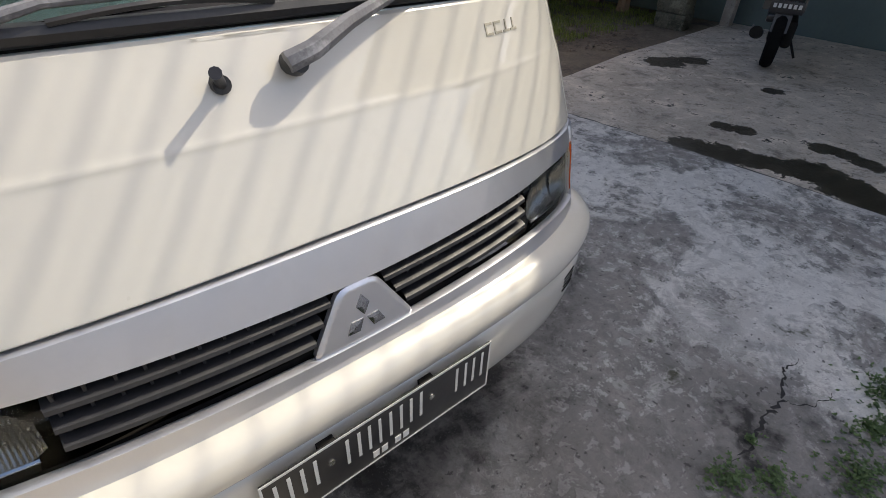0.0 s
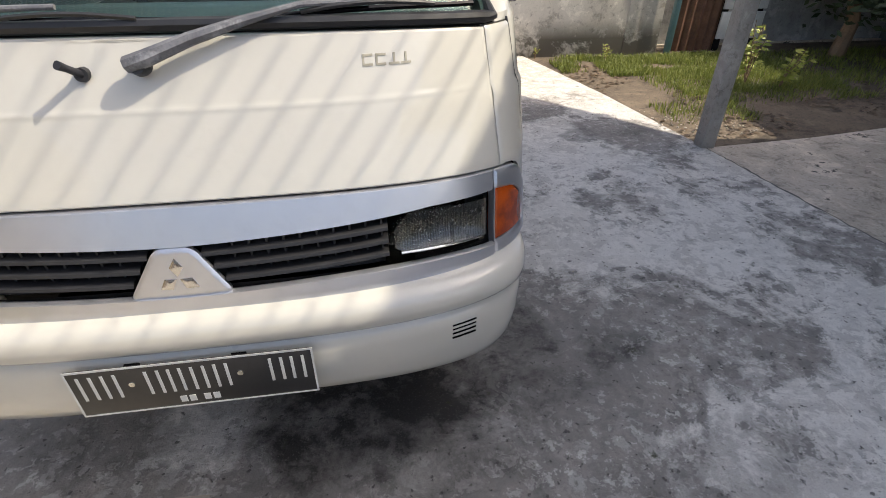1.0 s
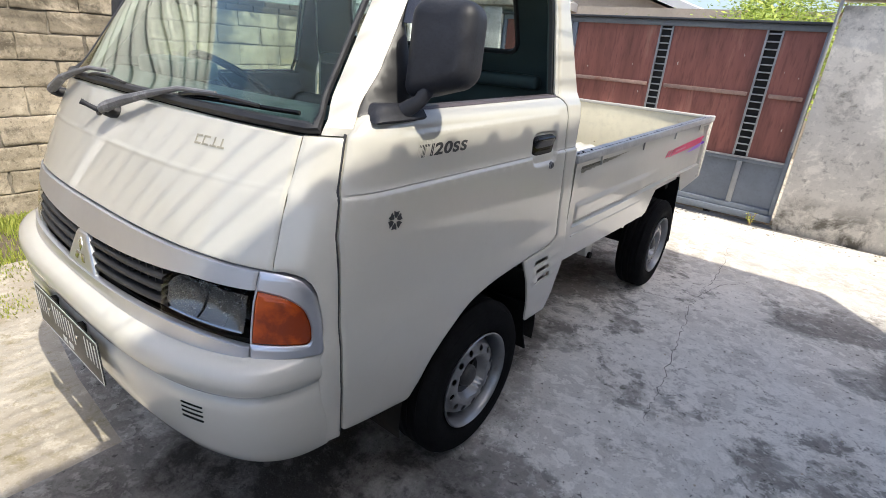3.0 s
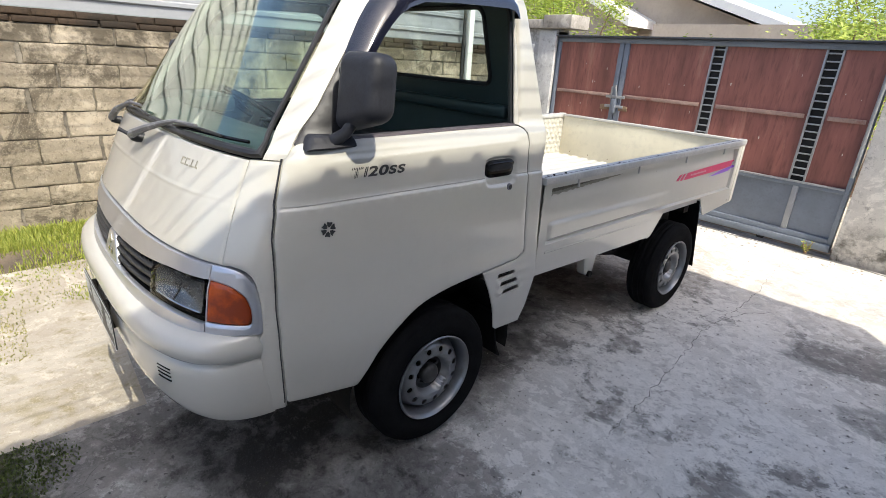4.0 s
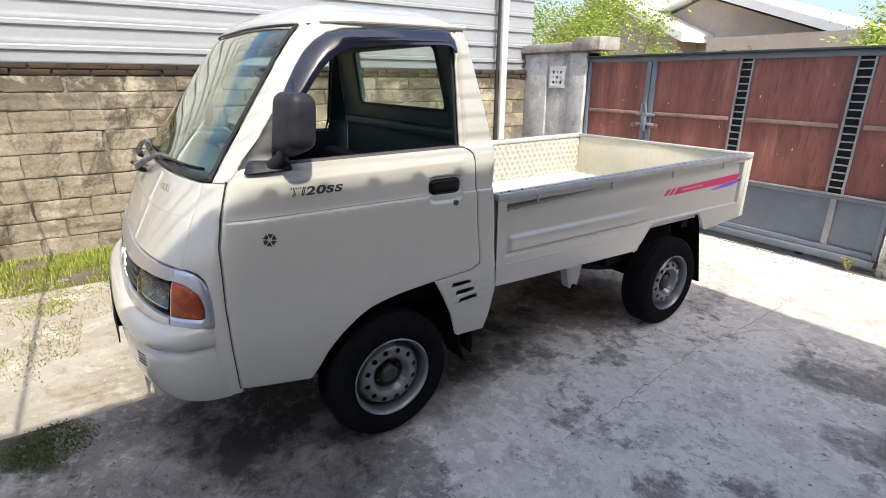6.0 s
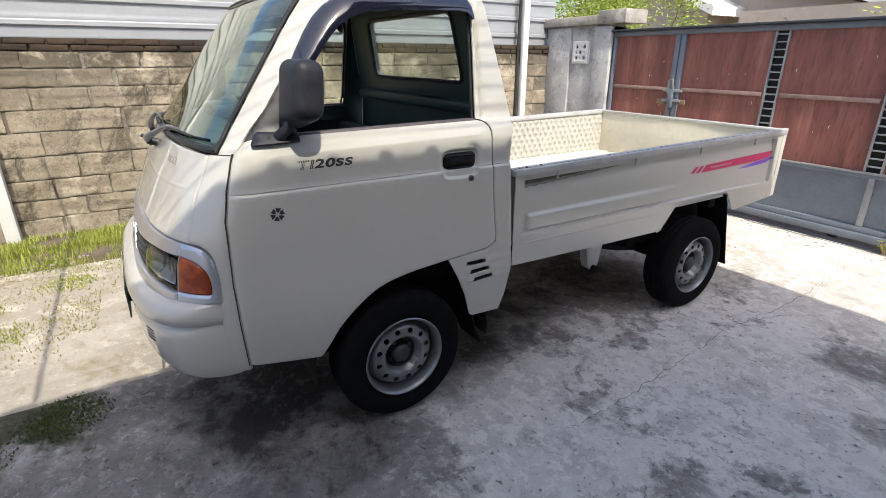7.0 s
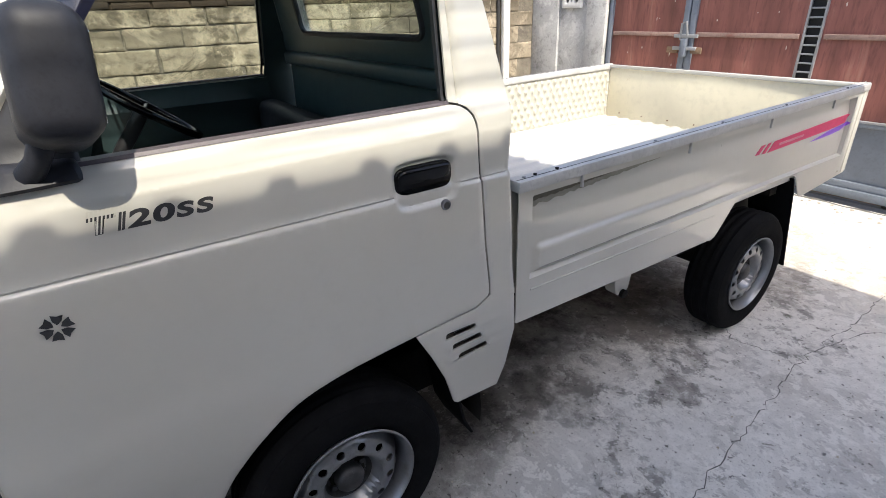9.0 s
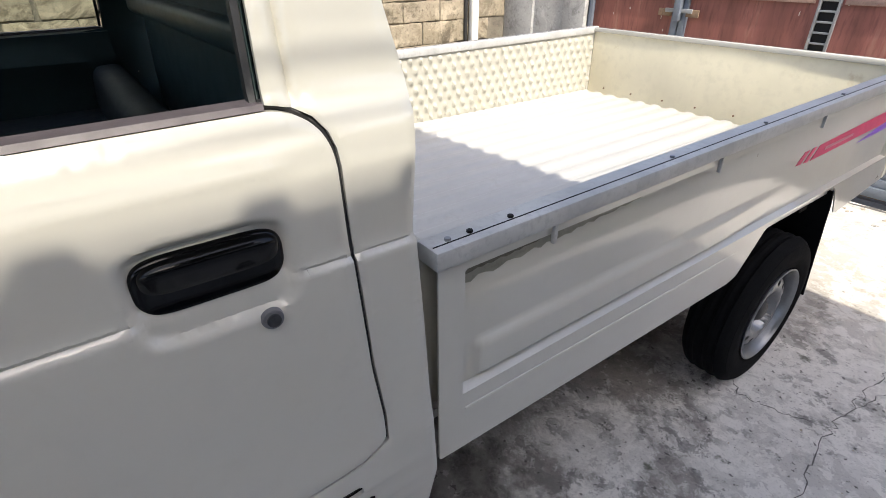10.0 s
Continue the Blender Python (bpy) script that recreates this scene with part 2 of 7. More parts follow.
def glass(name, tint=(0.75, 0.9, 0.86), rough=0.0, sheen=0.05, power=4.0):
    """Window glass: clear, tinted, with a mirror sheen that grows towards grazing."""
    m = bpy.data.materials.new(name)
    m.use_nodes = True
    nt = m.node_tree
    nt.nodes.clear()
    out = nt.nodes.new("ShaderNodeOutputMaterial")
    tr, gl, mx, lw, pw, ad = (nt.nodes.new(k) for k in ("ShaderNodeBsdfTransparent", "ShaderNodeBsdfGlossy", "ShaderNodeMixShader", "ShaderNodeLayerWeight", "ShaderNodeMath", "ShaderNodeMath"))
    tr.inputs[0].default_value = (*tint, 1)
    gl.inputs["Roughness"].default_value = rough
    gl.inputs["Color"].default_value = (1.0, 0.98, 0.85, 1)
    lw.inputs[0].default_value = 0.5
    pw.operation, ad.operation = "POWER", "ADD"
    pw.inputs[1].default_value, ad.inputs[1].default_value = power, sheen
    ad.use_clamp = True
    for a, c in ((lw.outputs["Facing"], pw.inputs[0]), (pw.outputs[0], ad.inputs[0]), (ad.outputs[0], mx.inputs[0]), (tr.outputs[0], mx.inputs[1]), (gl.outputs[0], mx.inputs[2]), (mx.outputs[0], out.inputs[0])):
        nt.links.new(a, c)
    return m


def sheet_plastic(name, clear, tint=(0.97, 0.97, 0.95)):
    """Translucent roofing plastic."""
    m = bpy.data.materials.new(name)
    m.use_nodes = True
    nt = m.node_tree
    nt.nodes.clear()
    out = nt.nodes.new("ShaderNodeOutputMaterial")
    tr, tl, mx = (nt.nodes.new(k) for k in ("ShaderNodeBsdfTransparent", "ShaderNodeBsdfTranslucent", "ShaderNodeMixShader"))
    tr.inputs[0].default_value = (*tint, 1)
    tl.inputs[0].default_value = (*tint, 1)
    mx.inputs[0].default_value = clear
    for a, c in ((tl.outputs[0], mx.inputs[1]), (tr.outputs[0], mx.inputs[2]), (mx.outputs[0], out.inputs[0])):
        nt.links.new(a, c)
    return m


PAINT = material("cream_paint", (0.508, 0.490, 0.434), 0.30, vary=0.025, scale=3.0, coat=1.0, bump=0.012, bump_scale=5, stain=(0.54, 0.49, 0.36), stain_at=0.66, stain_scale=2.5)
# Bed paint with light put into its colour; the tailgate gets little sun.
BED_PAINT_LIFTED = material("bed_paint_lifted", (0.70, 0.65, 0.49), 0.45, vary=0.08, scale=3.0, bump=0.05, stain=(0.50, 0.40, 0.24), stain_at=0.62, stain_scale=5)
BED_PAINT = material("bed_paint", (0.42, 0.405, 0.345), 0.45, vary=0.06, scale=5.0, bump=0.05, stain=(0.52, 0.43, 0.28), stain_at=0.62, stain_scale=6)
FLOOR_PAINT = material("bed_floor_paint", (0.43, 0.42, 0.395), 0.4, vary=0.05, scale=5.0, bump=0.05, stain=(0.40, 0.36, 0.30), stain_at=0.62, stain_scale=5)
SILVER = material("silver_paint", (0.53, 0.54, 0.575), 0.32, metal=0.8, vary=0.03, scale=4.0, coat=0.4)
GRIME_SHADE = material("rail_grime_shade", (0.11, 0.098, 0.070), 0.7, vary=0.3, scale=25.0)
GRIME_SHADE_THIN = material("thin_rail_grime_shade", (0.26, 0.245, 0.195), 0.6, vary=0.2, scale=18.0)
RUST_SPOT = material("rust_spot", (0.16, 0.08, 0.04), 0.8, vary=0.3, scale=30.0)
GALV = material("rail_metal", (0.46, 0.455, 0.435), 0.45, metal=0.15, vary=0.16, scale=9.0, bump=0.05)
STEEL = material("wheel_steel", (0.23, 0.235, 0.245), 0.33, metal=0.65, vary=0.10, scale=14.0, bump=0.06, stain=(0.16, 0.15, 0.14), stain_at=0.60, stain_scale=9)
HUB = material("grimy_hub", (0.05, 0.05, 0.052), 0.5, metal=0.4, vary=0.3, scale=30.0, bump=0.15, stain=(0.11, 0.11, 0.11), stain_at=0.58, stain_scale=25)
BLACK = material("black_plastic", (0.018, 0.018, 0.02), 0.45, vary=0.2, scale=12.0, bump=0.1, bump_scale=150)
MIRROR_BLACK = material("faded_black_plastic", (0.022, 0.023, 0.029), 0.5, spec=0.3, vary=0.25, scale=14.0, bump=0.12, bump_scale=160)
GLOSS_BLACK = material("gloss_black", (0.002, 0.002, 0.0025), 0.08, spec=0.28, vary=0.1, scale=8.0)
RUBBER = material("rubber", (0.008, 0.008, 0.0085), 0.9, spec=0.06, vary=0.25, scale=15.0, bump=0.2, bump_scale=120)
CHASSIS = material("chassis_black", (0.013, 0.012, 0.011), 0.8, spec=0.15, vary=0.3, scale=9.0, bump=0.2, stain=(0.04, 0.03, 0.022), stain_at=0.6)
SMOKE = material("smoked_visor", (0.007, 0.008, 0.018), 0.1, vary=0.05, scale=3.0, coat=0.8)
CABIN = material("cabin_trim", (0.026, 0.044, 0.046), 0.38, spec=0.45, vary=0.1, scale=6.0, bump=0.05)
SEAT = material("seat_vinyl", (0.010, 0.011, 0.015), 0.6, spec=0.2, vary=0.15, scale=10.0, bump=0.15, bump_scale=90)
PLATE = material("plate_black", (0.02, 0.02, 0.022), 0.4, vary=0.15, scale=14.0, stain=(0.12, 0.11, 0.1), stain_at=0.66, stain_scale=14)
PLATE_INK = material("plate_marks", (0.50, 0.51, 0.50), 0.5, vary=0.1, scale=20.0)
SILL = material("sill_trim", (0.085, 0.07, 0.078), 0.5, vary=0.2, scale=12.0, bump=0.1)
DECAL = material("decal_dark", (0.03, 0.03, 0.032), 0.4, vary=0.3, scale=40.0)
DECAL_GOLD = material("decal_faded", (0.30, 0.28, 0.22), 0.45, vary=0.2, scale=40.0)
RED = material("decal_red", (0.62, 0.035, 0.13), 0.35, vary=0.08, scale=20.0)
STRIPE_INK = material("decal_pink", (0.62, 0.25, 0.30), 0.4, vary=0.1, scale=40.0)
PURPLE = material("decal_purple", (0.22, 0.08, 0.55), 0.35, vary=0.08, scale=20.0)
AMBER = material("amber_lens", (0.42, 0.066, 0.006), 0.2, vary=0.15, scale=40.0, coat=0.35, spec=0.3, stain=(0.22, 0.035, 0.008), stain_at=0.50, stain_scale=9)
REFLECTOR = material("lamp_reflector", (0.85, 0.86, 0.87), 0.12, metal=0.95, vary=0.15, scale=20.0)
FLUTED = material("fluted_reflector", (0.17, 0.17, 0.168), 0.24, metal=0.9, vary=0.12, scale=20.0)
FADED_ARM = material("faded_arm", (0.13, 0.13, 0.14), 0.42, vary=0.3, scale=25.0, bump=0.1, stain=(0.26, 0.26, 0.27), stain_at=0.55, stain_scale=20.0)
POLISHED = material("polished_metal", (0.50, 0.50, 0.50), 0.07, metal=1.0, vary=0.06, scale=20.0)
CHROME = material("dull_chrome", (0.62, 0.62, 0.58), 0.22, metal=0.9, vary=0.08, scale=20.0)
LAMP_GLASS = glass("lamp_glass", (0.97, 0.98, 0.98), 0.02, 0.004, 7.0)
CLEAR = glass("windshield_glass", (0.84, 0.94, 0.92), 0.0, 0.025, 3.2)
SIDE_GLASS = glass("side_glass", (0.80, 0.86, 0.84), 0.0)
DOOR_GLASS = glass("door_glass", (0.88, 0.92, 0.88), 0.0)

# ---- building helpers ----


def thing(name, label, category, at=(0, 0, 0), group="", kind=""):
    ob = new(name)
    ob.location = at
    ob.empty_display_size = 0.1
    return tagged(ob, label, category, group, kind)


def finish(name, bm, mat, smooth=True):
    me = bpy.data.meshes.new(name)
    bmesh.ops.recalc_face_normals(bm, faces=bm.faces)
    bm.to_mesh(me)
    bm.free()
    for m in mat if isinstance(mat, (list, tuple)) else (mat,):
        me.materials.append(m)
    if smooth:
        me.polygons.foreach_set("use_smooth", [True] * len(me.polygons))
        me.set_sharp_from_angle(angle=radians(38))
    return me


def part(name, bm, mat, parent, label="", smooth=True):
    """Links a bmesh as one mesh under a thing or a part; its numbers are world metres."""
    ob = new(name, finish(name, bm, mat, smooth))
    ob.parent = parent
    root = parent
    off = Vector((0, 0, 0))
    while root:
        off += root.location
        root = root.parent
    ob.location = -off
    if label:
        tagged(ob, label)
    return ob


def solo(name, bm, mat, label, category, kind="", group="", smooth=True):
    return tagged(new(name, finish(name, bm, mat, smooth)), label, category, group, kind)


def box(bm, x0, x1, y0, y1, z0, z1, bevel=0.0, segs=2):
    made = bmesh.ops.create_cube(bm, size=1)["verts"]
    for v in made:
        v.co = ((x0 + x1) / 2 + v.co.x * (x1 - x0), (y0 + y1) / 2 + v.co.y * (y1 - y0), (z0 + z1) / 2 + v.co.z * (z1 - z0))
    if bevel:
        edges = list({e for v in made for e in v.link_edges})
        bmesh.ops.bevel(bm, geom=edges, offset=bevel, segments=segs, affect="EDGES", profile=0.5)
    return bm


def boxes(*rows, bevel=0.0, segs=2):
    bm = bmesh.new()
    for r in rows:
        box(bm, *r, bevel=bevel, segs=segs)
    return bm


def grid_mesh(rows, bm=None, closed=False):
    """A sheet of quads through rows of points."""
    bm = bm or bmesh.new()
    vs = [[bm.verts.new(p) for p in r] for r in rows]
    for a, b in zip(vs, vs[1:]):
        n = len(a)
        for i in range(n if closed else n - 1):
            j = (i + 1) % n
            bm.faces.new((a[i], a[j], b[j], b[i]))
    return bm


def thick(bm, th, inward):
    """Gives a sheet thickness towards inward(point) directions."""
    bm.verts.ensure_lookup_table()
    verts, faces, edges = list(bm.verts), list(bm.faces), [e for e in bm.edges if e.is_boundary]
    back = {v: bm.verts.new(v.co + inward(v.co) * th) for v in verts}
    for f in faces:
        bm.faces.new([back[v] for v in reversed(f.verts)])
    for e in edges:
        a, b = e.verts
        bm.faces.new((a, b, back[b], back[a]))
    return bm


def tube(bm, points, r, seg=10, cap=True):
    """A round bar along points; r: one radius, or one each."""
    pts = [Vector(p) for p in points]
    rs = r if isinstance(r, (list, tuple)) else [r] * len(pts)
    rings = []
    side = None
    for i, p in enumerate(pts):
        d = (pts[min(i + 1, len(pts) - 1)] - pts[max(i - 1, 0)]).normalized()
        if side is None:
            side = d.orthogonal().normalized()
        side = (side - d * side.dot(d)).normalized()
        up = d.cross(side)
        rings.append([bm.verts.new(p + (side * math.cos(a) + up * math.sin(a)) * rs[i]) for a in (2 * math.pi * k / seg for k in range(seg))])
    for a, b in zip(rings, rings[1:]):
        for k in range(seg):
            bm.faces.new((a[k], a[(k + 1) % seg], b[(k + 1) % seg], b[k]))
    if cap:
        bm.faces.new(rings[0][::-1])
        bm.faces.new(rings[-1])
    return bm


def lathe(bm, profile, seg=48, centre=(0, 0, 0)):
    """Turns (radius, x) points round an axis along x."""
    c = Vector(centre)
    rows = [[c + Vector((x, r * math.cos(a), r * math.sin(a))) for a in (2 * math.pi * k / seg for k in range(seg))] for r, x in profile]
    return grid_mesh(rows, bm, closed=True)


def inside(points, poly):
    """Which of the points lie in the polygon."""
    p, q = np.asarray(points, float), np.asarray(poly, float)
    res = np.zeros(len(p), bool)
    for (x0, y0), (x1, y1) in zip(q, np.roll(q, -1, 0)):
        if y0 == y1:
            continue
        hit = (y0 > p[:, 1]) != (y1 > p[:, 1])
        res ^= hit & (p[:, 0] < (x1 - x0) * (p[:, 1] - y0) / (y1 - y0) + x0)
    return res


def smooth_poly(poly, radius, n=5):
    """Rounds the corners of a polygon; radius: one, or one for each corner."""
    out = []
    k = len(poly)
    for i, p in enumerate(poly):
        r = radius[i] if isinstance(radius, (list, tuple)) else radius
        a, b, c = Vector(poly[i - 1]), Vector(p), Vector(poly[(i + 1) % k])
        r = min(r, 0.45 * (a - b).length, 0.45 * (c - b).length)
        if r < 1e-4:
            out.append(tuple(b))
            continue
        s, e = b + (a - b).normalized() * r, b + (c - b).normalized() * r
        for t in np.linspace(0, 1, n):
            out.append(tuple(s * (1 - t) ** 2 + b * 2 * t * (1 - t) + e * t * t))
    return out


def resample(poly, step):
    out = []
    for a, b in zip(poly, list(poly[1:]) + [poly[0]]):
        n = max(1, int(math.hypot(b[0] - a[0], b[1] - a[1]) / step + 0.5))
        out += [(a[0] + (b[0] - a[0]) * i / n, a[1] + (b[1] - a[1]) * i / n) for i in range(n)]
    return out


def panel(outer, holes, step, place, th, roll=0.0, back=None, extra=()):
    """A pressed sheet: a flat polygon with holes, filled with a fine net, laid onto place(a, b). Its rims roll back by roll; th: thickness along back."""
    from mathutils.geometry import delaunay_2d_cdt
    rings = [resample(outer, step * 0.6)] + [resample(h, step * 0.6) for h in holes]
    pts, edges = [], []
    for ring in rings:
        n0 = len(pts)
        pts += ring
        edges += [(n0 + i, n0 + (i + 1) % len(ring)) for i in range(len(ring))]
    rim = np.array(pts)
    lo, hi = rim.min(0), rim.max(0)
    net = [(a, b) for a in np.arange(lo[0], hi[0], step) for b in np.arange(lo[1], hi[1], step)]
    for ring in rings:
        r = np.array(ring)
        t = np.roll(r, -1, 0) - np.roll(r, 1, 0)
        t /= np.linalg.norm(t, axis=1)[:, None] + 1e-9
        for sgn in (1, -1):
            net += [tuple(v) for v in r + sgn * 0.006 * np.stack([-t[:, 1], t[:, 0]], 1)]
    net += list(extra)
    net = np.array(net)
    ok = inside(net, rings[0])
    for h in rings[1:]:
        ok &= ~inside(net, h)
    net = net[ok]

    def gap(q):
        d = np.full(len(q), 9.0)
        for ring in rings:
            r = np.array(ring)
            s = np.roll(r, -1, 0)
            for a, b in zip(r, s):
                u = b - a
                k = np.clip(((q - a) @ u) / (u @ u + 1e-12), 0, 1)
                d = np.minimum(d, np.linalg.norm(q - a - k[:, None] * u, axis=1))
        return d

    net = net[gap(net) > 0.0045]
    allp = [Vector(p) for p in pts] + [Vector(p) for p in net]
    v2, _, f2, *_ = delaunay_2d_cdt(allp, edges, [], 0, 1e-6)
    q = np.array([tuple(v) for v in v2])
    mids = np.array([q[list(f)].mean(0) for f in f2])
    keep = inside(mids, rings[0])
    for h in rings[1:]:
        keep &= ~inside(mids, h)
    d = gap(q)
    bm = bmesh.new()
    down = back or (lambda c: Vector((-1, 0, 0)))
    vs = []
    for (a, b), g in zip(q, d):
        c = Vector(place(a, b))
        if roll:
            c += down(c) * roll * max(0.0, 1 - g / 0.006) ** 2
        vs.append(bm.verts.new(c))
    for f, k in zip(f2, keep):
        if k:
            try:
                bm.faces.new([vs[i] for i in f])
            except ValueError:
                pass
    for v in [v for v in bm.verts if not v.link_faces]:
        bm.verts.remove(v)
    if th:
        thick(bm, th, down)
    return bm


def curve_fn(zs, vs):
    return lambda z: float(np.interp(z, zs, vs))


# ---- the pick-up: its skin as a stack of rounded outlines, one for each height ----
POWER = 2.95
half_width = curve_fn([0.36, 0.45, 0.58, 0.70, 0.76, 0.90, 1.034, 1.042, 1.050, 1.15, 1.19, 1.215, 1.23, 1.45, 1.62, 1.70], [0.735, 0.750, 0.764, 0.765, 0.760, 0.760, 0.7575, 0.755, 0.750, 0.746, 0.738, 0.722, 0.713, 0.675, 0.640, 0.60])
nose = curve_fn([0.36, 0.45, 0.70, 0.82, 0.905, 1.046, 1.053, 1.060, 1.165, 1.20, 1.56, 1.62, 1.66, 1.70], [-0.86, -0.87, -0.872, -0.848, -0.818, -0.7570, -0.7555, -0.7505, -0.698, -0.668, -0.407, -0.358, -0.312, -0.245])
depth = curve_fn([0.36, 0.70, 0.90, 1.15, 1.64], [0.38, 0.36, 0.33, 0.31, 0.28])


def skin(s, z, out=0.0):
    """Point of the skin: s = 0 at the nose's middle, 1 where the side runs straight, then metres / 0.3 further back; negative on the other side."""
    a, w, d = abs(s), half_width(z) + out, depth(z) + out
    back = nose(z) + depth(z)
    if a <= 1:
        t = a * math.pi / 2
        x, y = w * math.sin(t) ** (2 / POWER), back - d * max(0.0, math.cos(t)) ** (2 / POWER)
    else:
        x, y = w, back + (a - 1) * 0.3
    return Vector((math.copysign(x, s), y, z))


def s_at_x(x, z):
    return math.copysign(math.asin(min(1.0, (abs(x) / half_width(z)) ** (POWER / 2))) * 2 / math.pi, x)


def s_at_y(y, z):
    b = nose(z) + depth(z)
    if y >= b:
        return 1 + (y - b) / 0.3
    return math.acos(min(1.0, ((b - y) / depth(z)) ** (POWER / 2))) * 2 / math.pi


def side_x(y, z):
    """Half width of the skin at a place of its side."""
    b = nose(z) + depth(z)
    w = half_width(z)
    if y >= b:
        return w
    return w * max(0.0, 1 - min(1.0, (b - y) / depth(z)) ** POWER) ** (1 / POWER)


def front_y(x, z):
    w = half_width(z)
    return nose(z) + depth(z) * (1 - max(0.0, 1 - min(1.0, abs(x) / w) ** POWER) ** (1 / POWER))


def to_core(c):
    """Inwards, for the thickness of skin parts."""
    v = Vector((-c.x, (0.3 - c.y), 0))
    return v.normalized() if v.length else Vector((0, 1, 0))


def skin_patch(s_lo, s_hi, z_lo, z_hi, ns, nz, th=0.012, out=0.0, roll=0.004):
    """A skin part between two seams: s_lo(z), s_hi(z), and two edges z_lo(k), z_hi(k), k from 0 to 1 across."""
    rows = []
    ks = [0, 0.012] + [i / ns for i in range(1, ns)] + [0.988, 1]
    js = [0, 0.03] + [j / nz for j in range(1, nz)] + [0.97, 1]
    for j in js:
        row = []
        for k in ks:
            z = z_lo(k) + (z_hi(k) - z_lo(k)) * j
            s = s_lo(z) + (s_hi(z) - s_lo(z)) * k
            c = skin(s, z, out)
            if k in (0, 1) or j in (0, 1):
                c += to_core(c) * roll
            row.append(c)
        rows.append(row)
    return thick(grid_mesh(rows), th, to_core)


truck = thing("pickup_truck", "cream white small pickup truck parked on worn concrete", "pickup truck")
GAP = 0.0035

# Front panel below the windshield, with its raised crease.
hood_edge = lambda z: s_at_x(float(np.interp(z, [0.88, 1.16], [0.668, 0.640])), z)  # noqa: E731
cowl = lambda k: 1.168 - 0.012 * (2 * k - 1) ** 2  # noqa: E731
hood_low = lambda k: 0.9010 - 0.0115 * (2 * k - 1) ** 2  # noqa: E731
part("front_panel", skin_patch(lambda z: -hood_edge(z), hood_edge, hood_low, cowl, 60, 70), PAINT, truck, "cream painted front panel with a pressed crease")

# Corner panels between front panel and door, running down behind lamp surround and bumper.
door_front = curve_fn([0.43, 0.60, 0.75, 0.96, 1.05, 1.16, 1.20], [-0.595, -0.606, -0.609, -0.602, -0.583, -0.549, -0.520])
ARC = 0.685
CORNER = [(ARC * (hood_edge(z) + 0.0025), z) for z in np.linspace(1.158, 0.8895, 8)]
CORNER += [(0.450, 0.8905), (0.478, 0.8860), (0.505, 0.8775), (0.528, 0.8630), (0.5465, 0.8420), (0.5590, 0.8140), (0.5680, 0.782), (0.5725, 0.75), (0.5755, 0.70), (0.560, 0.68), (0.560, 0.42)]
CORNER += [(ARC * s_at_y(door_front(z) - GAP, z), z) for z in np.linspace(0.42, 1.158, 20)]
for sg in (1, -1):
    part("corner_panel", panel(CORNER, [], 0.016, lambda a, z, sg=sg: skin(sg * a / ARC, z), 0.012, 0.003, back=to_core), PAINT, truck)

# Black strip added along the front door gap to darken the seam.
for sg in (1, -1):
    part("door_seal", tube(bmesh.new(), [Vector((sg * (side_x(door_front(z) - 0.003, z) - 0.004), door_front(z) - 0.003, z)) for z in np.linspace(0.44, 1.165, 40)], 0.0032, 6), BLACK, truck, "black strip set in the door gap as its shade")

# Dark liner added a finger behind the skin, painting shade into the seams.
bm = bmesh.new()
for s_lo, s_hi, z_lo, z_hi in ((-1.15, 1.15, 0.48, 0.728), (-1.15, 1.15, 0.85, 1.17), (0.57, 1.15, 0.728, 0.85), (-1.15, -0.57, 0.728, 0.85)):
    grid_mesh([[skin(s, z, -0.020) for s in np.linspace(s_lo, s_hi, 60)] for z in np.linspace(z_lo, z_hi, 12)], bm)
part("front_liner", bm, CHASSIS, truck)

# Silver trim over grille and lamps, and the strip below; corner pieces carry the rounded lamp surround.
LAMP_END = 0.5712
trim_low = lambda k: 0.822 + 0.026 * min(1.0, abs(2 * k - 1) / 0.62)  # noqa: E731
part("upper_trim", skin_patch(lambda z: -LAMP_END, lambda z: LAMP_END, trim_low, lambda k: 0.897 - 0.008 * (2 * k - 1) ** 2, 80, 6, out=0.004), SILVER, truck, "silver painted trim band")
part("lower_trim", skin_patch(lambda z: -LAMP_END, lambda z: LAMP_END, lambda k: 0.694, lambda k: 0.724 + 0.010 * math.sin(math.pi * abs(2 * k - 1)), 80, 4, out=0.008), SILVER, truck, "silver painted strip")
IND = smooth_poly([(0.3965, 0.729), (0.541, 0.727), (0.540, 0.768), (0.519, 0.812), (0.468, 0.838), (0.3965, 0.848)], [0.004, 0.016, 0.03, 0.035, 0.03, 0.004], 5)
SURROUND = smooth_poly([(0.3925, 0.692), (0.572, 0.700), (0.566, 0.772), (0.548, 0.832), (0.503, 0.873), (0.45, 0.8865), (0.3925, 0.889)], [0.0, 0.01, 0.03, 0.035, 0.035, 0.03, 0.0], 6)
for sg in (1, -1):
    part("lamp_surround", panel(SURROUND, [IND], 0.012, lambda a, z, sg=sg: skin(sg * a / ARC, z, 0.006), 0.018, 0.005, back=to_core), SILVER, truck, "silver rounded lamp surround")

# Grille: slats in two halves, egg-crate ribs behind.
grille = part("grille", skin_patch(lambda z: s_at_x(-0.42, z), lambda z: s_at_x(0.42, z), lambda k: 0.725, lambda k: 0.845, 30, 3, out=-0.035), BLACK, truck, "black plastic slatted grille")
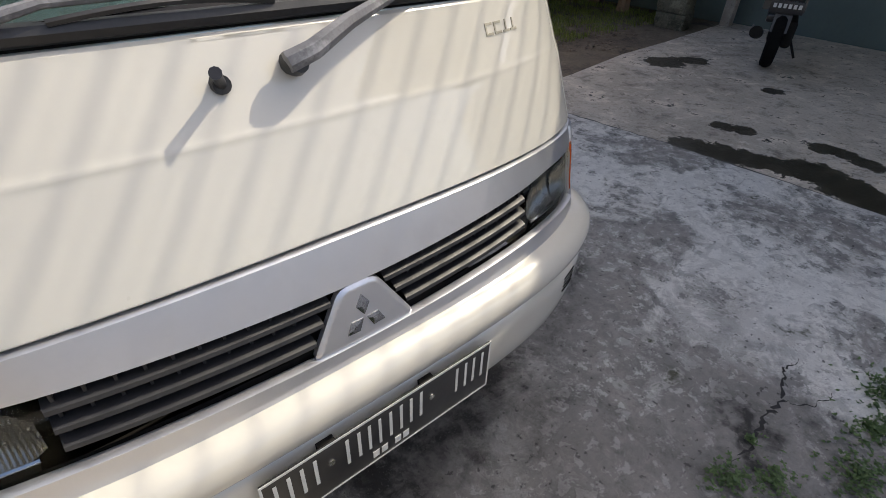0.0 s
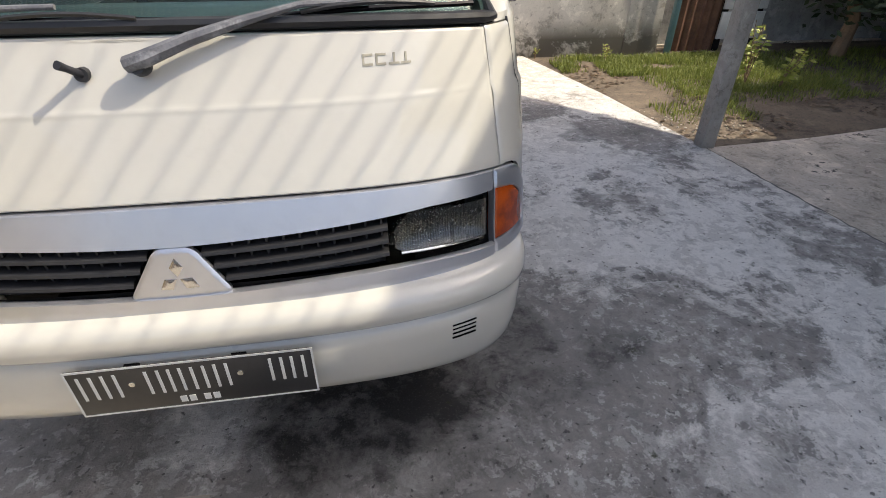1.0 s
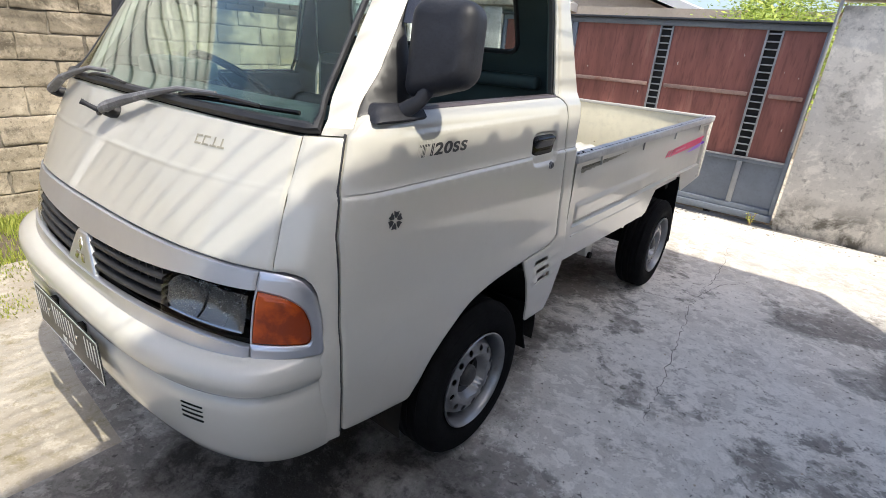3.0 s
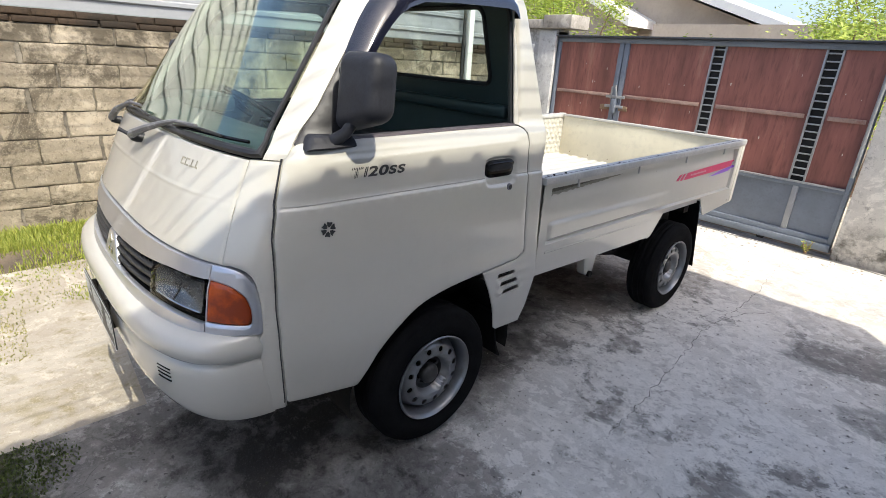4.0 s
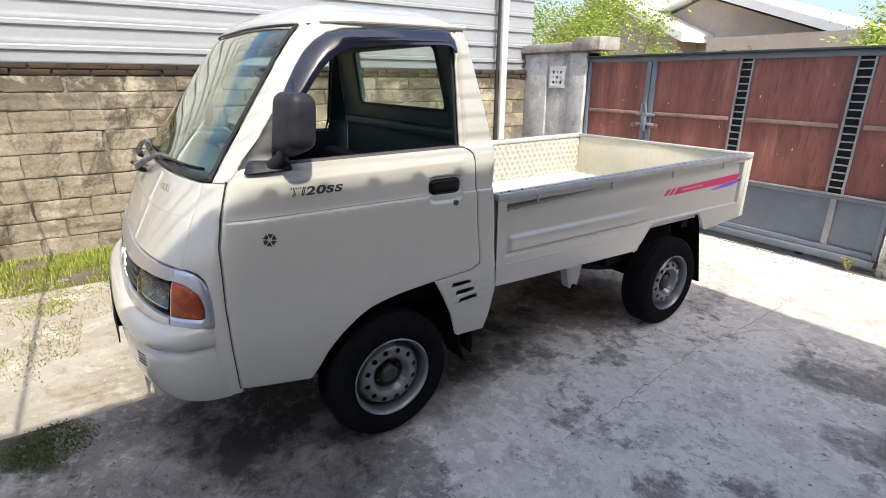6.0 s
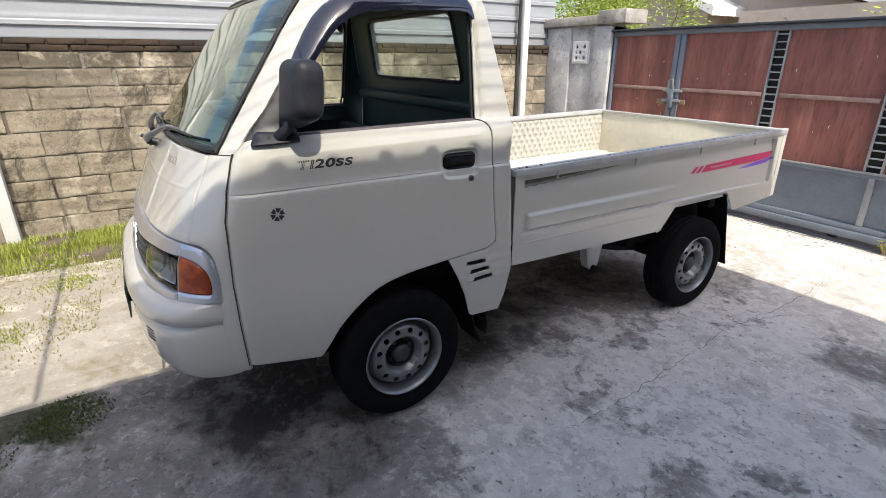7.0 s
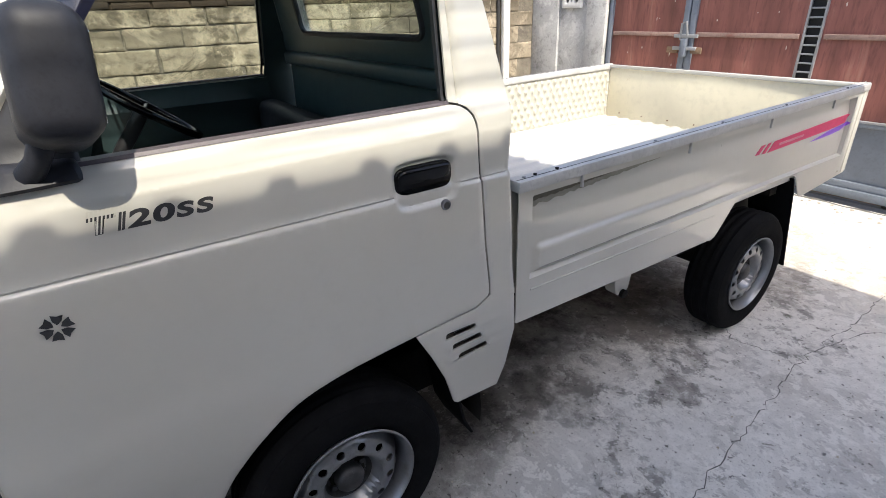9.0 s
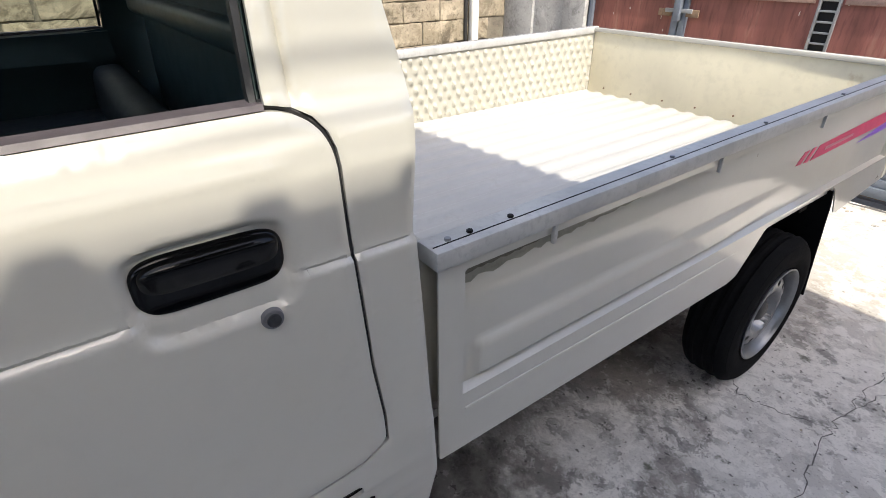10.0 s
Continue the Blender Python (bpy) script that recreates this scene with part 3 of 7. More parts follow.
for sg in (1, -1):
    for i in range(3):
        z0 = 0.744 + 0.0275 * i
        rows = []
        for x in np.linspace(0.085 - 0.018 * i, 0.407, 24):
            zz = z0 + 0.014 * (x / 0.4) ** 1.5
            y = front_y(x, zz)
            rows.append([(sg * x, y + 0.004, zz - 0.002), (sg * x, y - 0.001, zz + 0.002), (sg * x, y + 0.001, zz + 0.008), (sg * x, y + 0.010, zz + 0.012), (sg * x, y + 0.032, zz + 0.012), (sg * x, y + 0.032, zz)])
        part("slat", grid_mesh(rows, closed=True), BLACK, grille)
    for x in np.linspace(0.105, 0.395, 10):
        bm = bmesh.new()
        y = front_y(x, 0.78)
        box(bm, sg * x - 0.002, sg * x + 0.002, y + 0.016, y + 0.034, 0.735 + 0.01 * x, 0.825 + 0.03 * x)
        part("rib", bm, BLACK, grille)

# Emblem base with three plain rhombs.
badge = part("badge_base", panel(smooth_poly([(-0.098, 0.722), (0.098, 0.722), (0.034, 0.823), (-0.034, 0.823)], 0.018, 8), [], 0.006, lambda x, z: (x, front_y(x, z) - 0.006 + 0.15 * x * x, z), 0.009, 0.004, back=lambda c: Vector((0, 1, 0))), SILVER, truck, "silver trapezoid badge base")
for ang in (90, 210, 330):
    a = radians(ang)
    u, v = Vector((math.cos(a), math.sin(a))), Vector((-math.sin(a), math.cos(a)))
    c = Vector((0, 0.764))
    rh = [c + u * 0.003, c + u * 0.022 + v * 0.0125, c + u * 0.041, c + u * 0.022 - v * 0.0125]
    part("rhomb", panel([tuple(p) for p in rh], [], 0.006, lambda x, z: (x, front_y(x, z) - 0.0078, z), 0.003, 0.0008, back=lambda c: Vector((0, 1, 0))), POLISHED, badge, "dull metal rhomb")

# Head lamps and corner indicators.
for sg in (1, -1):
    x_in, x_out = 0.405, 0.641
    lamp_lo = lambda z, sg=sg: s_at_x(x_in, z) if sg > 0 else -LAMP_END  # noqa: E731
    lamp_hi = lambda z, sg=sg: LAMP_END if sg > 0 else -s_at_x(x_in, z)  # noqa: E731
    top = lambda k, sg=sg: 0.846 - 0.045 * max(0.0, 1 - (k if sg > 0 else 1 - k) / 0.16) ** 2.2  # noqa: E731
    low = lambda k, sg=sg: 0.736 - 0.012 * (k if sg > 0 else 1 - k)  # noqa: E731
    lamp = part("headlight", skin_patch(lamp_lo, lamp_hi, low, top, 18, 8, th=0.004, out=-0.062), GLOSS_BLACK, truck, "clear headlight with ribbed lens and black surround")
    part("lens", skin_patch(lamp_lo, lamp_hi, low, top, 18, 8, th=0.003, out=0.002, roll=0.003), LAMP_GLASS, lamp, "clear ribbed lamp glass").visible_shadow = False
    rows = []
    for i in range(10):
        t = i / 9
        zz = 0.758 + 0.084 * t
        row = []
        for k in range(241):
            u = k / 240
            x = 0.420 + 0.208 * u
            zc = zz - 0.010 * u - 0.034 * t * max(0.0, 1 - u / 0.22) ** 2 + 0.012 * (1 - t) * max(0.0, 1 - u / 0.16) ** 2
            hollow = 0.020 * (1 - abs(2 * u - 1) ** 2.5) * (1 - abs(2 * t - 1) ** 2.5) + 0.0013 * math.sin(2 * math.pi * x / 0.0058) * (0.25 + 0.75 * (t > 0.18)) + (0.006 if 0.44 < u < 0.62 else 0.0)
            row.append((sg * x, front_y(x, zc) + 0.006 + hollow, zc))
        rows.append(row)
    part("reflector", grid_mesh(rows), FLUTED, lamp, "bright fluted lamp reflector")
    lip = [(sg * x, front_y(x, 0.758) + 0.006, 0.757 - 0.010 * (x - 0.42) / 0.208) for x in np.linspace(0.432, 0.624, 16)]
    part("reflector_lip", tube(bmesh.new(), lip, 0.0032, 6), POLISHED, lamp, "bright rim under the reflector")
    ind = part("indicator", panel(IND, [], 0.010, lambda a, z, sg=sg: skin(sg * a / ARC, z, 0.004), 0.02, 0.006, back=to_core), AMBER, truck, "amber corner indicator lens")
    part("indicator_bulb", tube(bmesh.new(), [skin(sg * 0.68, 0.79, -0.03), skin(sg * 0.68, 0.79, -0.012)], 0.012, 10), REFLECTOR, ind)

# Bumper: a swept profile that wraps the corners.
prof = [(0.020, 0.692), (-0.020, 0.6945), (-0.044, 0.689), (-0.058, 0.676), (-0.0645, 0.654), (-0.0625, 0.634), (-0.056, 0.623), (-0.045, 0.618), (-0.041, 0.612), (-0.046, 0.606), (-0.052, 0.599), (-0.055, 0.570), (-0.053, 0.52), (-0.044, 0.475), (-0.030, 0.446), (-0.014, 0.428), (0.03, 0.420)]


def bumper_point(s, o, z):
    a = abs(s)
    fade = 1.0 if a < 0.6 else 1 - 1.75 * (a - 0.6)
    w = 0.722 - o * fade
    if a <= 1:
        t = a * math.pi / 2
        x, y = w * math.sin(t) ** 0.60, -0.535 - (0.325 - o) * max(0.0, math.cos(t)) ** 0.60
    else:
        x, y = w, -0.535 + (a - 1) * 0.3
    return Vector((math.copysign(x, s), min(y, -0.618), z - 0.024 * min(1.0, (x / 0.66) ** 2) * min(1.0, max(0.0, (0.56 - z) / 0.12)) + 0.008 * (x / 0.75) ** 2))


rows = [[bumper_point(s, o, z) for o, z in prof] for s in np.linspace(-0.93, 0.93, 100)]
bumper = part("bumper", thick(grid_mesh(rows), 0.006, to_core), PAINT, truck, "cream wrap-around front bumper")
for sg in (1, -1):
    for i in range(4):
        ss = [0.362 + 0.078 * q / 5 for q in range(6)]
        rows = [[bumper_point(sg * s, -0.0565, 0.578 - 0.0115 * i), bumper_point(sg * s, -0.0565, 0.575 - 0.0115 * i)] for s in ss]
        part("vent_slot", thick(grid_mesh(rows), 0.004, to_core), GLOSS_BLACK, bumper, "black vent slot")

# Licence plate: dark plate, rim, plain bars for the marks.
plate = part("licence_plate", boxes((-0.236, 0.233, -0.934, -0.929, 0.487, 0.612), bevel=0.002), PLATE, truck, "black licence plate with pale marks")
bm = bmesh.new()
for r in ((-0.237, 0.234, -0.9345, -0.9335, 0.608, 0.613), (-0.237, 0.234, -0.9345, -0.9335, 0.486, 0.490), (-0.237, -0.233, -0.9345, -0.9335, 0.490, 0.608), (0.230, 0.234, -0.9345, -0.9335, 0.490, 0.608)):
    box(bm, *r)
part("plate_rim", bm, PLATE_INK, plate)
for x0, w in ((-0.222, 0.036), (-0.178, 0.036), (-0.098, 0.036), (-0.055, 0.034), (-0.012, 0.036), (0.032, 0.036), (0.140, 0.036), (0.183, 0.036)):
    for a in (0.10, 0.72):
        part("plate_bar", boxes((x0 + a * w, x0 + (a + 0.17) * w, -0.9352, -0.9342, 0.532, 0.596), bevel=0.0003, segs=1), PLATE_INK, plate)
for x0 in (-0.045, -0.027, 0.002, 0.020):
    part("plate_bar", boxes((x0, x0 + 0.013, -0.9352, -0.9342, 0.500, 0.517)), PLATE_INK, plate)
for x0 in (-0.122, 0.085):
    bm = bmesh.new()
    tube(bm, [(x0, -0.934, 0.566), (x0, -0.937, 0.566)], 0.006, 10)
    part("plate_bolt", bm, CHROME, plate)

for x0 in (-0.12, 0.085):
    part("plate_bracket", boxes((x0 - 0.015, x0 + 0.015, -0.9285, -0.895, 0.50, 0.60), bevel=0.001), CHASSIS, plate)

# Faded mark on the front panel: plain block strokes.
for k, x0 in enumerate((0.383, 0.4085, 0.434, 0.457)):
    bm = bmesh.new()
    strokes = ((0, 0.004, 0.004, 0.016), (0, 0.02, 0, 0.004), (0, 0.02, 0.016, 0.02)) if k < 2 else ((0, 0.02, 0, 0.004), (0.008, 0.012, 0.004, 0.02))
    for a, b, c, d in strokes:
        rows = [[(x0 + a, 0, 1.109 + c), (x0 + b, 0, 1.109 + c)], [(x0 + a, 0, 1.109 + d), (x0 + b, 0, 1.109 + d)]]
        grid_mesh([[(x, front_y(x, z) - 0.0015, z) for x, _, z in r] for r in rows], bm)
    thick(bm, 0.001, to_core)
    part("mark_stroke", bm, DECAL_GOLD, truck, "faded pale metal lettering stroke", smooth=False)

# Doors, with the sill at the window, handle, lock and pressed crease.
DOOR = [(-0.5455, 1.163), (-0.579, 1.050), (-0.598, 0.960), (-0.605, 0.75), (-0.602, 0.60), (-0.591, 0.437), (-0.34, 0.388), (-0.30, 0.445), (-0.272, 0.492), (-0.204, 0.565), (-0.107, 0.632), (0.017, 0.660), (0.203, 0.678), (0.395, 0.692), (0.4385, 0.715), (0.4385, 0.76), (0.4265, 0.86), (0.4165, 1.04), (0.4145, 1.150), (0.4128, 1.1695), (0.4062, 1.187), (0.3955, 1.2012), (0.380, 1.2105), (0.360, 1.2160), (-0.36, 1.208), (-0.50, 1.202)]
OPENING = [(-0.512, 1.200), (-0.430, 1.290), (-0.345, 1.410), (-0.275, 1.510), (-0.200, 1.590), (-0.150, 1.620), (-0.06, 1.640), (0.335, 1.652), (0.361, 1.640), (0.367, 1.59), (0.3505, 1.225), (0.345, 1.204), (-0.36, 1.196), (-0.50, 1.192)]

CREASE = [(y, z) for y in np.arange(-0.60, 0.55, 0.012) for z in (1.033, 1.037, 1.041, 1.045, 1.050, 1.150, 1.156, 1.162, 1.168, 1.19, 1.215)]


def groove(y, z):
    """The narrow pressed line along the door, and the soft ridge of its shoulder."""
    ridge = 0.0028 * math.exp(-((z - 1.160 - 0.012 * y) / 0.007) ** 2) * min(1.0, max(0.0, (0.37 - y) / 0.03)) * min(1.0, max(0.0, (y + 0.45) / 0.1))
    return 0.0055 * math.exp(-((z - 1.041) / 0.0032) ** 2) - ridge


FRAME_NET = [(0.386 + d, z) for z in np.arange(1.225, 1.66, 0.012) for d in (-0.012, -0.006, -0.003, 0.0, 0.003, 0.006, 0.012)]


def frame_gap(y, z):
    """The soft valley between the door's upper frame and the cab's rear post."""
    return 0.011 * math.exp(-((y - 0.386) / 0.0055) ** 2) * min(1.0, max(0.0, (z - 1.205) / 0.02))


CUP_NET = [(y, z) for y in np.arange(0.172, 0.362, 0.0065) for z in np.arange(0.998, 1.125, 0.0055)]


def cup(y, z):
    """Finger recess round and below the handle."""
    away = (abs((y - 0.265) / 0.087) ** 5 + abs((z - 1.061) / 0.056) ** 5) ** 0.2
    k = min(1.0, max(0.0, (1.0 - away) / 0.17))
    return 0.011 * k * k * (3 - 2 * k) + groove(y, z) * (1 - k)


def handle_pill(yc, zc, a, b, swell, sg, lean=0.004):
    """A rounded black pull over the finger recess: an oblong that leans out at its upper edge."""
    rows = []
    for i in range(33):
        u = math.sin(math.pi * (i / 32 - 0.5))
        row = []
        for j in range(17):
            v = math.sin(math.pi * (j / 16 - 0.5))
            y, z = yc + a * u, zc + b * v * (1 - abs(u) ** 6) ** (1 / 3)
            rise = (1 - abs(u) ** 7) ** 0.5 * (1 - abs(v) ** 5) ** 0.5
            row.append((sg * (side_x(y, z) - 0.010 + (swell + lean * v) * rise), y, z))
        rows.append(row)
    return grid_mesh(rows)


def on_side(sg, extra=0.0, shape=None):
    return lambda y, z: (sg * (side_x(y, z) + extra - (shape(y, z) if shape else 0)), y, z)


for sg in (1, -1):
    inw = lambda c, sg=sg: Vector((-sg, 0, 0))  # noqa: E731
    drop = 0.0 if sg > 0 else 0.045
    sunk = lambda pts: [(y, z - drop if 1.18 < z < 1.24 else z) for y, z in pts]  # noqa: E731
    door = part("door", panel(smooth_poly(sunk(DOOR), [0.07 if 6 < k < 13 else 0.012 for k in range(len(DOOR))], 5), [], 0.016, on_side(sg, 0, cup if sg > 0 else groove), 0.03, 0.0028, back=inw, extra=CREASE + (CUP_NET if sg > 0 else [])), PAINT, truck, "cream door with a pressed crease")
    if sg > 0:
        part("door_handle", handle_pill(0.265, 1.0715, 0.0755, 0.0315, 0.007, sg), GLOSS_BLACK, door, "black recessed pull handle")
        part("handle_flap", handle_pill(0.266, 1.0765, 0.0705, 0.0240, 0.0130, sg, 0.012), GLOSS_BLACK, door)
        bm = bmesh.new()
        lathe(bm, [(0.0, 0.005), (0.006, 0.0055), (0.012, 0.004), (0.0135, -0.002)], 20, (side_x(0.31, 1.0), 0.31, 1.0))
        lock = part("lock", bm, FADED_ARM, door, "round dark metal door lock")
        bm = bmesh.new()
        lathe(bm, [(0.0085, 0.0052), (0.0080, 0.0072), (0.0, 0.0072)], 16, (side_x(0.31, 1.0), 0.31, 1.0))
        part("key_barrel", bm, HUB, lock)
        for k in range(6):
            a = radians(60 * k + 18)
            c, u, v = Vector((-0.448, 0.969)), Vector((math.cos(a), math.sin(a))), Vector((-math.sin(a), math.cos(a)))
            pts = [c + u * 0.0055, c + u * 0.012 + v * 0.0060, c + u * 0.0225 + v * 0.0084, c + u * 0.0205, c + u * 0.0225 - v * 0.0084, c + u * 0.012 - v * 0.0060]
            part("flower_decal", panel([tuple(p) for p in pts], [], 0.006, on_side(1, 0.0012), 0.001, back=inw), DECAL, door, "small black petal decal")
        # slanted door lettering, letter by letter
        y0 = -0.372
        for k, ch in enumerate("T120SS"):
            txt = bpy.data.curves.new("letter", "FONT")
            txt.body, txt.size, txt.shear, txt.offset = ch, (0.053 if k < 4 else 0.046), 0.18, 0.0019
            tmp = bpy.data.objects.new("letter", txt)
            me = bpy.data.meshes.new_from_object(tmp)
            bpy.data.objects.remove(tmp)
            bm = bmesh.new()
            bm.from_mesh(me)
            for v in bm.verts:
                y, z = y0 + 1.25 * v.co.x, 1.104 + 0.74 * v.co.y
                v.co = Vector(on_side(1, 0.0008)(y, z))
            part("letter", bm, DECAL, door, smooth=False)
            y0 += (0.034, 0.027, 0.036, 0.037, 0.032, 0.0)[k]
        # fine slanted cream lines that break up the first letters
        for k in range(11):
            y, w = -0.374 + 0.0058 * k, 0.0030 - 0.00018 * k
            quad = [(y, 1.1035), (y + w, 1.1035), (y + w + 0.012, 1.1425), (y + 0.012, 1.1425)]
            part("hatch_line", panel(quad, [], 0.01, on_side(1, 0.0011), 0.0002, back=inw), PAINT, door)
    # black window frame with the mirror sail, and smoked rain visor
    inner = [(-0.345, 1.2015), (-0.342, 1.40), (-0.266, 1.507), (-0.192, 1.583), (-0.144, 1.611), (-0.06, 1.630), (0.338, 1.640), (0.359, 1.588), (0.3425, 1.2085)]
    part("window_frame", panel(smooth_poly(sunk(OPENING), 0.008, 3), [smooth_poly(sunk(inner), 0.012, 3)], 0.02, on_side(sg, -0.008), 0.012, 0.003, back=inw), BLACK, door, "black window frame and mirror sail")
    edge_out = np.array([(-0.352, 1.392), (-0.315, 1.460), (-0.275, 1.522), (-0.238, 1.570), (-0.200, 1.605), (-0.150, 1.634), (-0.09, 1.650), (0.05, 1.657), (0.18, 1.661), (0.32, 1.664), (0.354, 1.655), (0.367, 1.635), (0.373, 1.60), (0.373, 1.578)])
    edge_in = np.array([(-0.305, 1.388), (-0.270, 1.430), (-0.232, 1.478), (-0.198, 1.515), (-0.165, 1.545), (-0.125, 1.568), (-0.07, 1.586), (0.05, 1.596), (0.18, 1.601), (0.30, 1.604), (0.329, 1.600), (0.342, 1.592), (0.350, 1.583), (0.354, 1.576)])
    rows = []
    for t in np.linspace(0, 13, 66):
        lo_i = int(min(12, t))
        f = t - lo_i
        f = f * f * (3 - 2 * f) * 0.3 + f * 0.7
        a, b = edge_out[lo_i] * (1 - f) + edge_out[lo_i + 1] * f, edge_in[lo_i] * (1 - f) + edge_in[lo_i + 1] * f
        row = []
        for v in np.linspace(0, 1, 9):
            y, z = a * (1 - v) + b * v
            row.append((sg * (side_x(y, z) + 0.012 + 0.026 * math.sin(min(1.0, 1.25 * v) * math.pi / 2) - (0.010 if v == 0 else 0)), y, z))
        rows.append(row)
    part("rain_visor", thick(grid_mesh(rows), 0.004, inw), SMOKE, door, "glossy smoked rain visor")
    if sg < 0:
        pane = panel(smooth_poly(sunk([(-0.345, 1.2035)] + inner[1:-1] + [(0.342, 1.2105)]), 0.012, 3), [], 0.06, on_side(sg, -0.014), 0.004, back=inw)
        part("side_pane", pane, DOOR_GLASS, door, "closed green tinted door glass").visible_shadow = False
    part("sill_seal", panel([(-0.36, 1.2085 - drop), (0.353, 1.2175 - drop), (0.353, 1.2235 - drop), (-0.36, 1.2150 - drop)], [], 0.02, on_side(sg, 0.001), 0.03, 0.002, back=inw), SILL, door, "dull purple-grey window sill trim")
    # cab corner behind the door
    REAR = [(0.206, 0.674), (0.250, 0.590), (0.295, 0.493), (0.330, 0.385), (0.345, 0.372), (0.492, 0.366), (0.512, 0.44), (0.532, 0.57), (0.519, 0.82), (0.507, 1.05), (0.526, 1.23), (0.500, 1.35), (0.474, 1.46), (0.430, 1.672), (0.371, 1.668), (0.371, 1.59), (0.355, 1.2215), (0.363, 1.2200), (0.3825, 1.2155), (0.4000, 1.2055), (0.4113, 1.190), (0.4180, 1.171), (0.4195, 1.15), (0.4215, 1.04), (0.4315, 0.86), (0.4435, 0.76), (0.4425, 0.712), (0.396, 0.6885)]
    slots = [smooth_poly([(0.290 + 0.02 * i, 0.626 - 0.041 * i), (0.388 + 0.02 * i, 0.627 - 0.038 * i), (0.390 + 0.02 * i, 0.646 - 0.038 * i), (0.292 + 0.02 * i, 0.647 - 0.041 * i)], 0.008, 3) for i in range(3)]
    louvre = lambda y, z: -0.006 * math.exp(-((z - 0.598 - 0.02) % 0.0405 - 0.02) ** 2 / 0.00006) * (min(1.0, max(0.0, (0.505 - y) / 0.08)) if 0.29 < y < 0.505 and 0.54 < z < 0.66 else 0) + groove(y, z) + frame_gap(y, z)  # noqa: E731
    rear = part("cab_corner", panel(REAR, slots, 0.012, on_side(sg, 0, louvre), 0.006, 0.0028, back=inw, extra=CREASE + FRAME_NET), PAINT, truck, "cream cab corner panel with three vent slots")
    for sl in slots:
        part("vent_slot", panel(sl, [], 0.02, on_side(sg, -0.021), 0.004, back=inw), CHASSIS, rear)
    jamb = [(0.350, 1.2195), (0.363, 1.2183), (0.382, 1.2137), (0.3985, 1.204), (0.4097, 1.189), (0.4163, 1.1705), (0.418, 1.15), (0.420, 1.04), (0.430, 0.86), (0.442, 0.76), (0.441, 0.712), (0.396, 0.689), (0.30, 0.684)]
    # Black tube behind the rear door gap paints the shade in it.
    part("door_jamb", tube(bmesh.new(), [(sg * (side_x(y, z) - 0.0150), y, z) for y, z in jamb], 0.0065, 8), BLACK, rear, "black strip set in the door gap as its shade")
    part("pillar_lining", panel([(0.358, 1.240), (0.374, 1.59), (0.374, 1.650), (0.425, 1.655), (0.468, 1.46), (0.480, 1.35), (0.480, 0.86), (0.28, 0.86), (0.28, 1.165), (0.352, 1.175)], [], 0.03, on_side(sg, -0.030), 0.006, back=inw), CABIN, rear)
    # front post between windshield and window
    post_out = curve_fn([1.15, 1.20, 1.29, 1.41, 1.51, 1.59, 1.62, 1.64, 1.67], [-0.553, -0.515, -0.433, -0.348, -0.278, -0.203, -0.153, -0.09, 0.05])
    lo = (lambda z: s_at_x(0.9 * half_width(z), z)) if sg > 0 else (lambda z: -s_at_y(post_out(z), z))
    hi = (lambda z: s_at_y(post_out(z), z)) if sg > 0 else (lambda z: -s_at_x(0.9 * half_width(z), z))
    part("front_post", skin_patch(lo, hi, lambda k: 1.161, lambda k: 1.672, 10, 34, th=0.03), PAINT, truck)

# Roof: a shallow dome over the outline at the window heads.
EDGE = 1.664
outline = [tuple(skin(s, EDGE)[:2]) for s in np.linspace(-1.0, 1.0, 60)]
outline = outline + [(half_width(EDGE), 0.41), (half_width(EDGE) - 0.03, 0.45), (-half_width(EDGE) + 0.03, 0.45), (-half_width(EDGE), 0.41)]
ring = np.array(outline)


def dome(x, y):
    a, b = ring, np.roll(ring, -1, 0)
    u = b - a
    q = np.array([x, y])
    k = np.clip(((q - a) * u).sum(1) / ((u * u).sum(1) + 1e-12), 0, 1)
    d = np.linalg.norm(q - a - k[:, None] * u, axis=1).min()
    return EDGE + 0.078 * (1 - (1 - min(1.0, d / 0.24)) ** 2.4) + 0.012 * (1 - (x / 0.62) ** 2)


part("roof", panel(outline, [], 0.03, lambda x, y: (x, y, dome(x, y)), 0.02, 0.004, back=lambda c: Vector((0, 0, -1))), PAINT, truck, "cream cab roof")
for sg in (1, -1):
    part("drip_rail", tube(bmesh.new(), [(sg * (side_x(y, 1.668) + 0.008), y, 1.668 + 0.006 * min(1, max(0, (y + 0.2) / 0.3))) for y in np.linspace(-0.16, 0.435, 24)], 0.008, 8), PAINT, truck)

# Windshield in its black rubber seal.
wx = lambda z: s_at_x(0.885 * half_width(z), z)  # noqa: E731
part("windshield", skin_patch(lambda z: -wx(z), wx, lambda k: 1.192 - 0.010 * (2 * k - 1) ** 2, lambda k: 1.648 - 0.02 * abs(2 * k - 1) ** 8, 40, 16, th=0.005, out=-0.006, roll=0), CLEAR, truck, "raked tinted windshield").visible_shadow = False
edge = [skin(s, 1.185 - 0.012 * (s / wx(1.18)) ** 2, 0.004) for s in np.linspace(-wx(1.18), wx(1.18), 40)]
edge += [skin(wx(z), z, 0.003) for z in np.linspace(1.20, 1.645, 24)]
edge += [skin(s, 1.655, 0.003) for s in np.linspace(wx(1.655), -wx(1.655), 40)]
edge += [skin(-wx(z), z, 0.003) for z in np.linspace(1.645, 1.20, 24)]
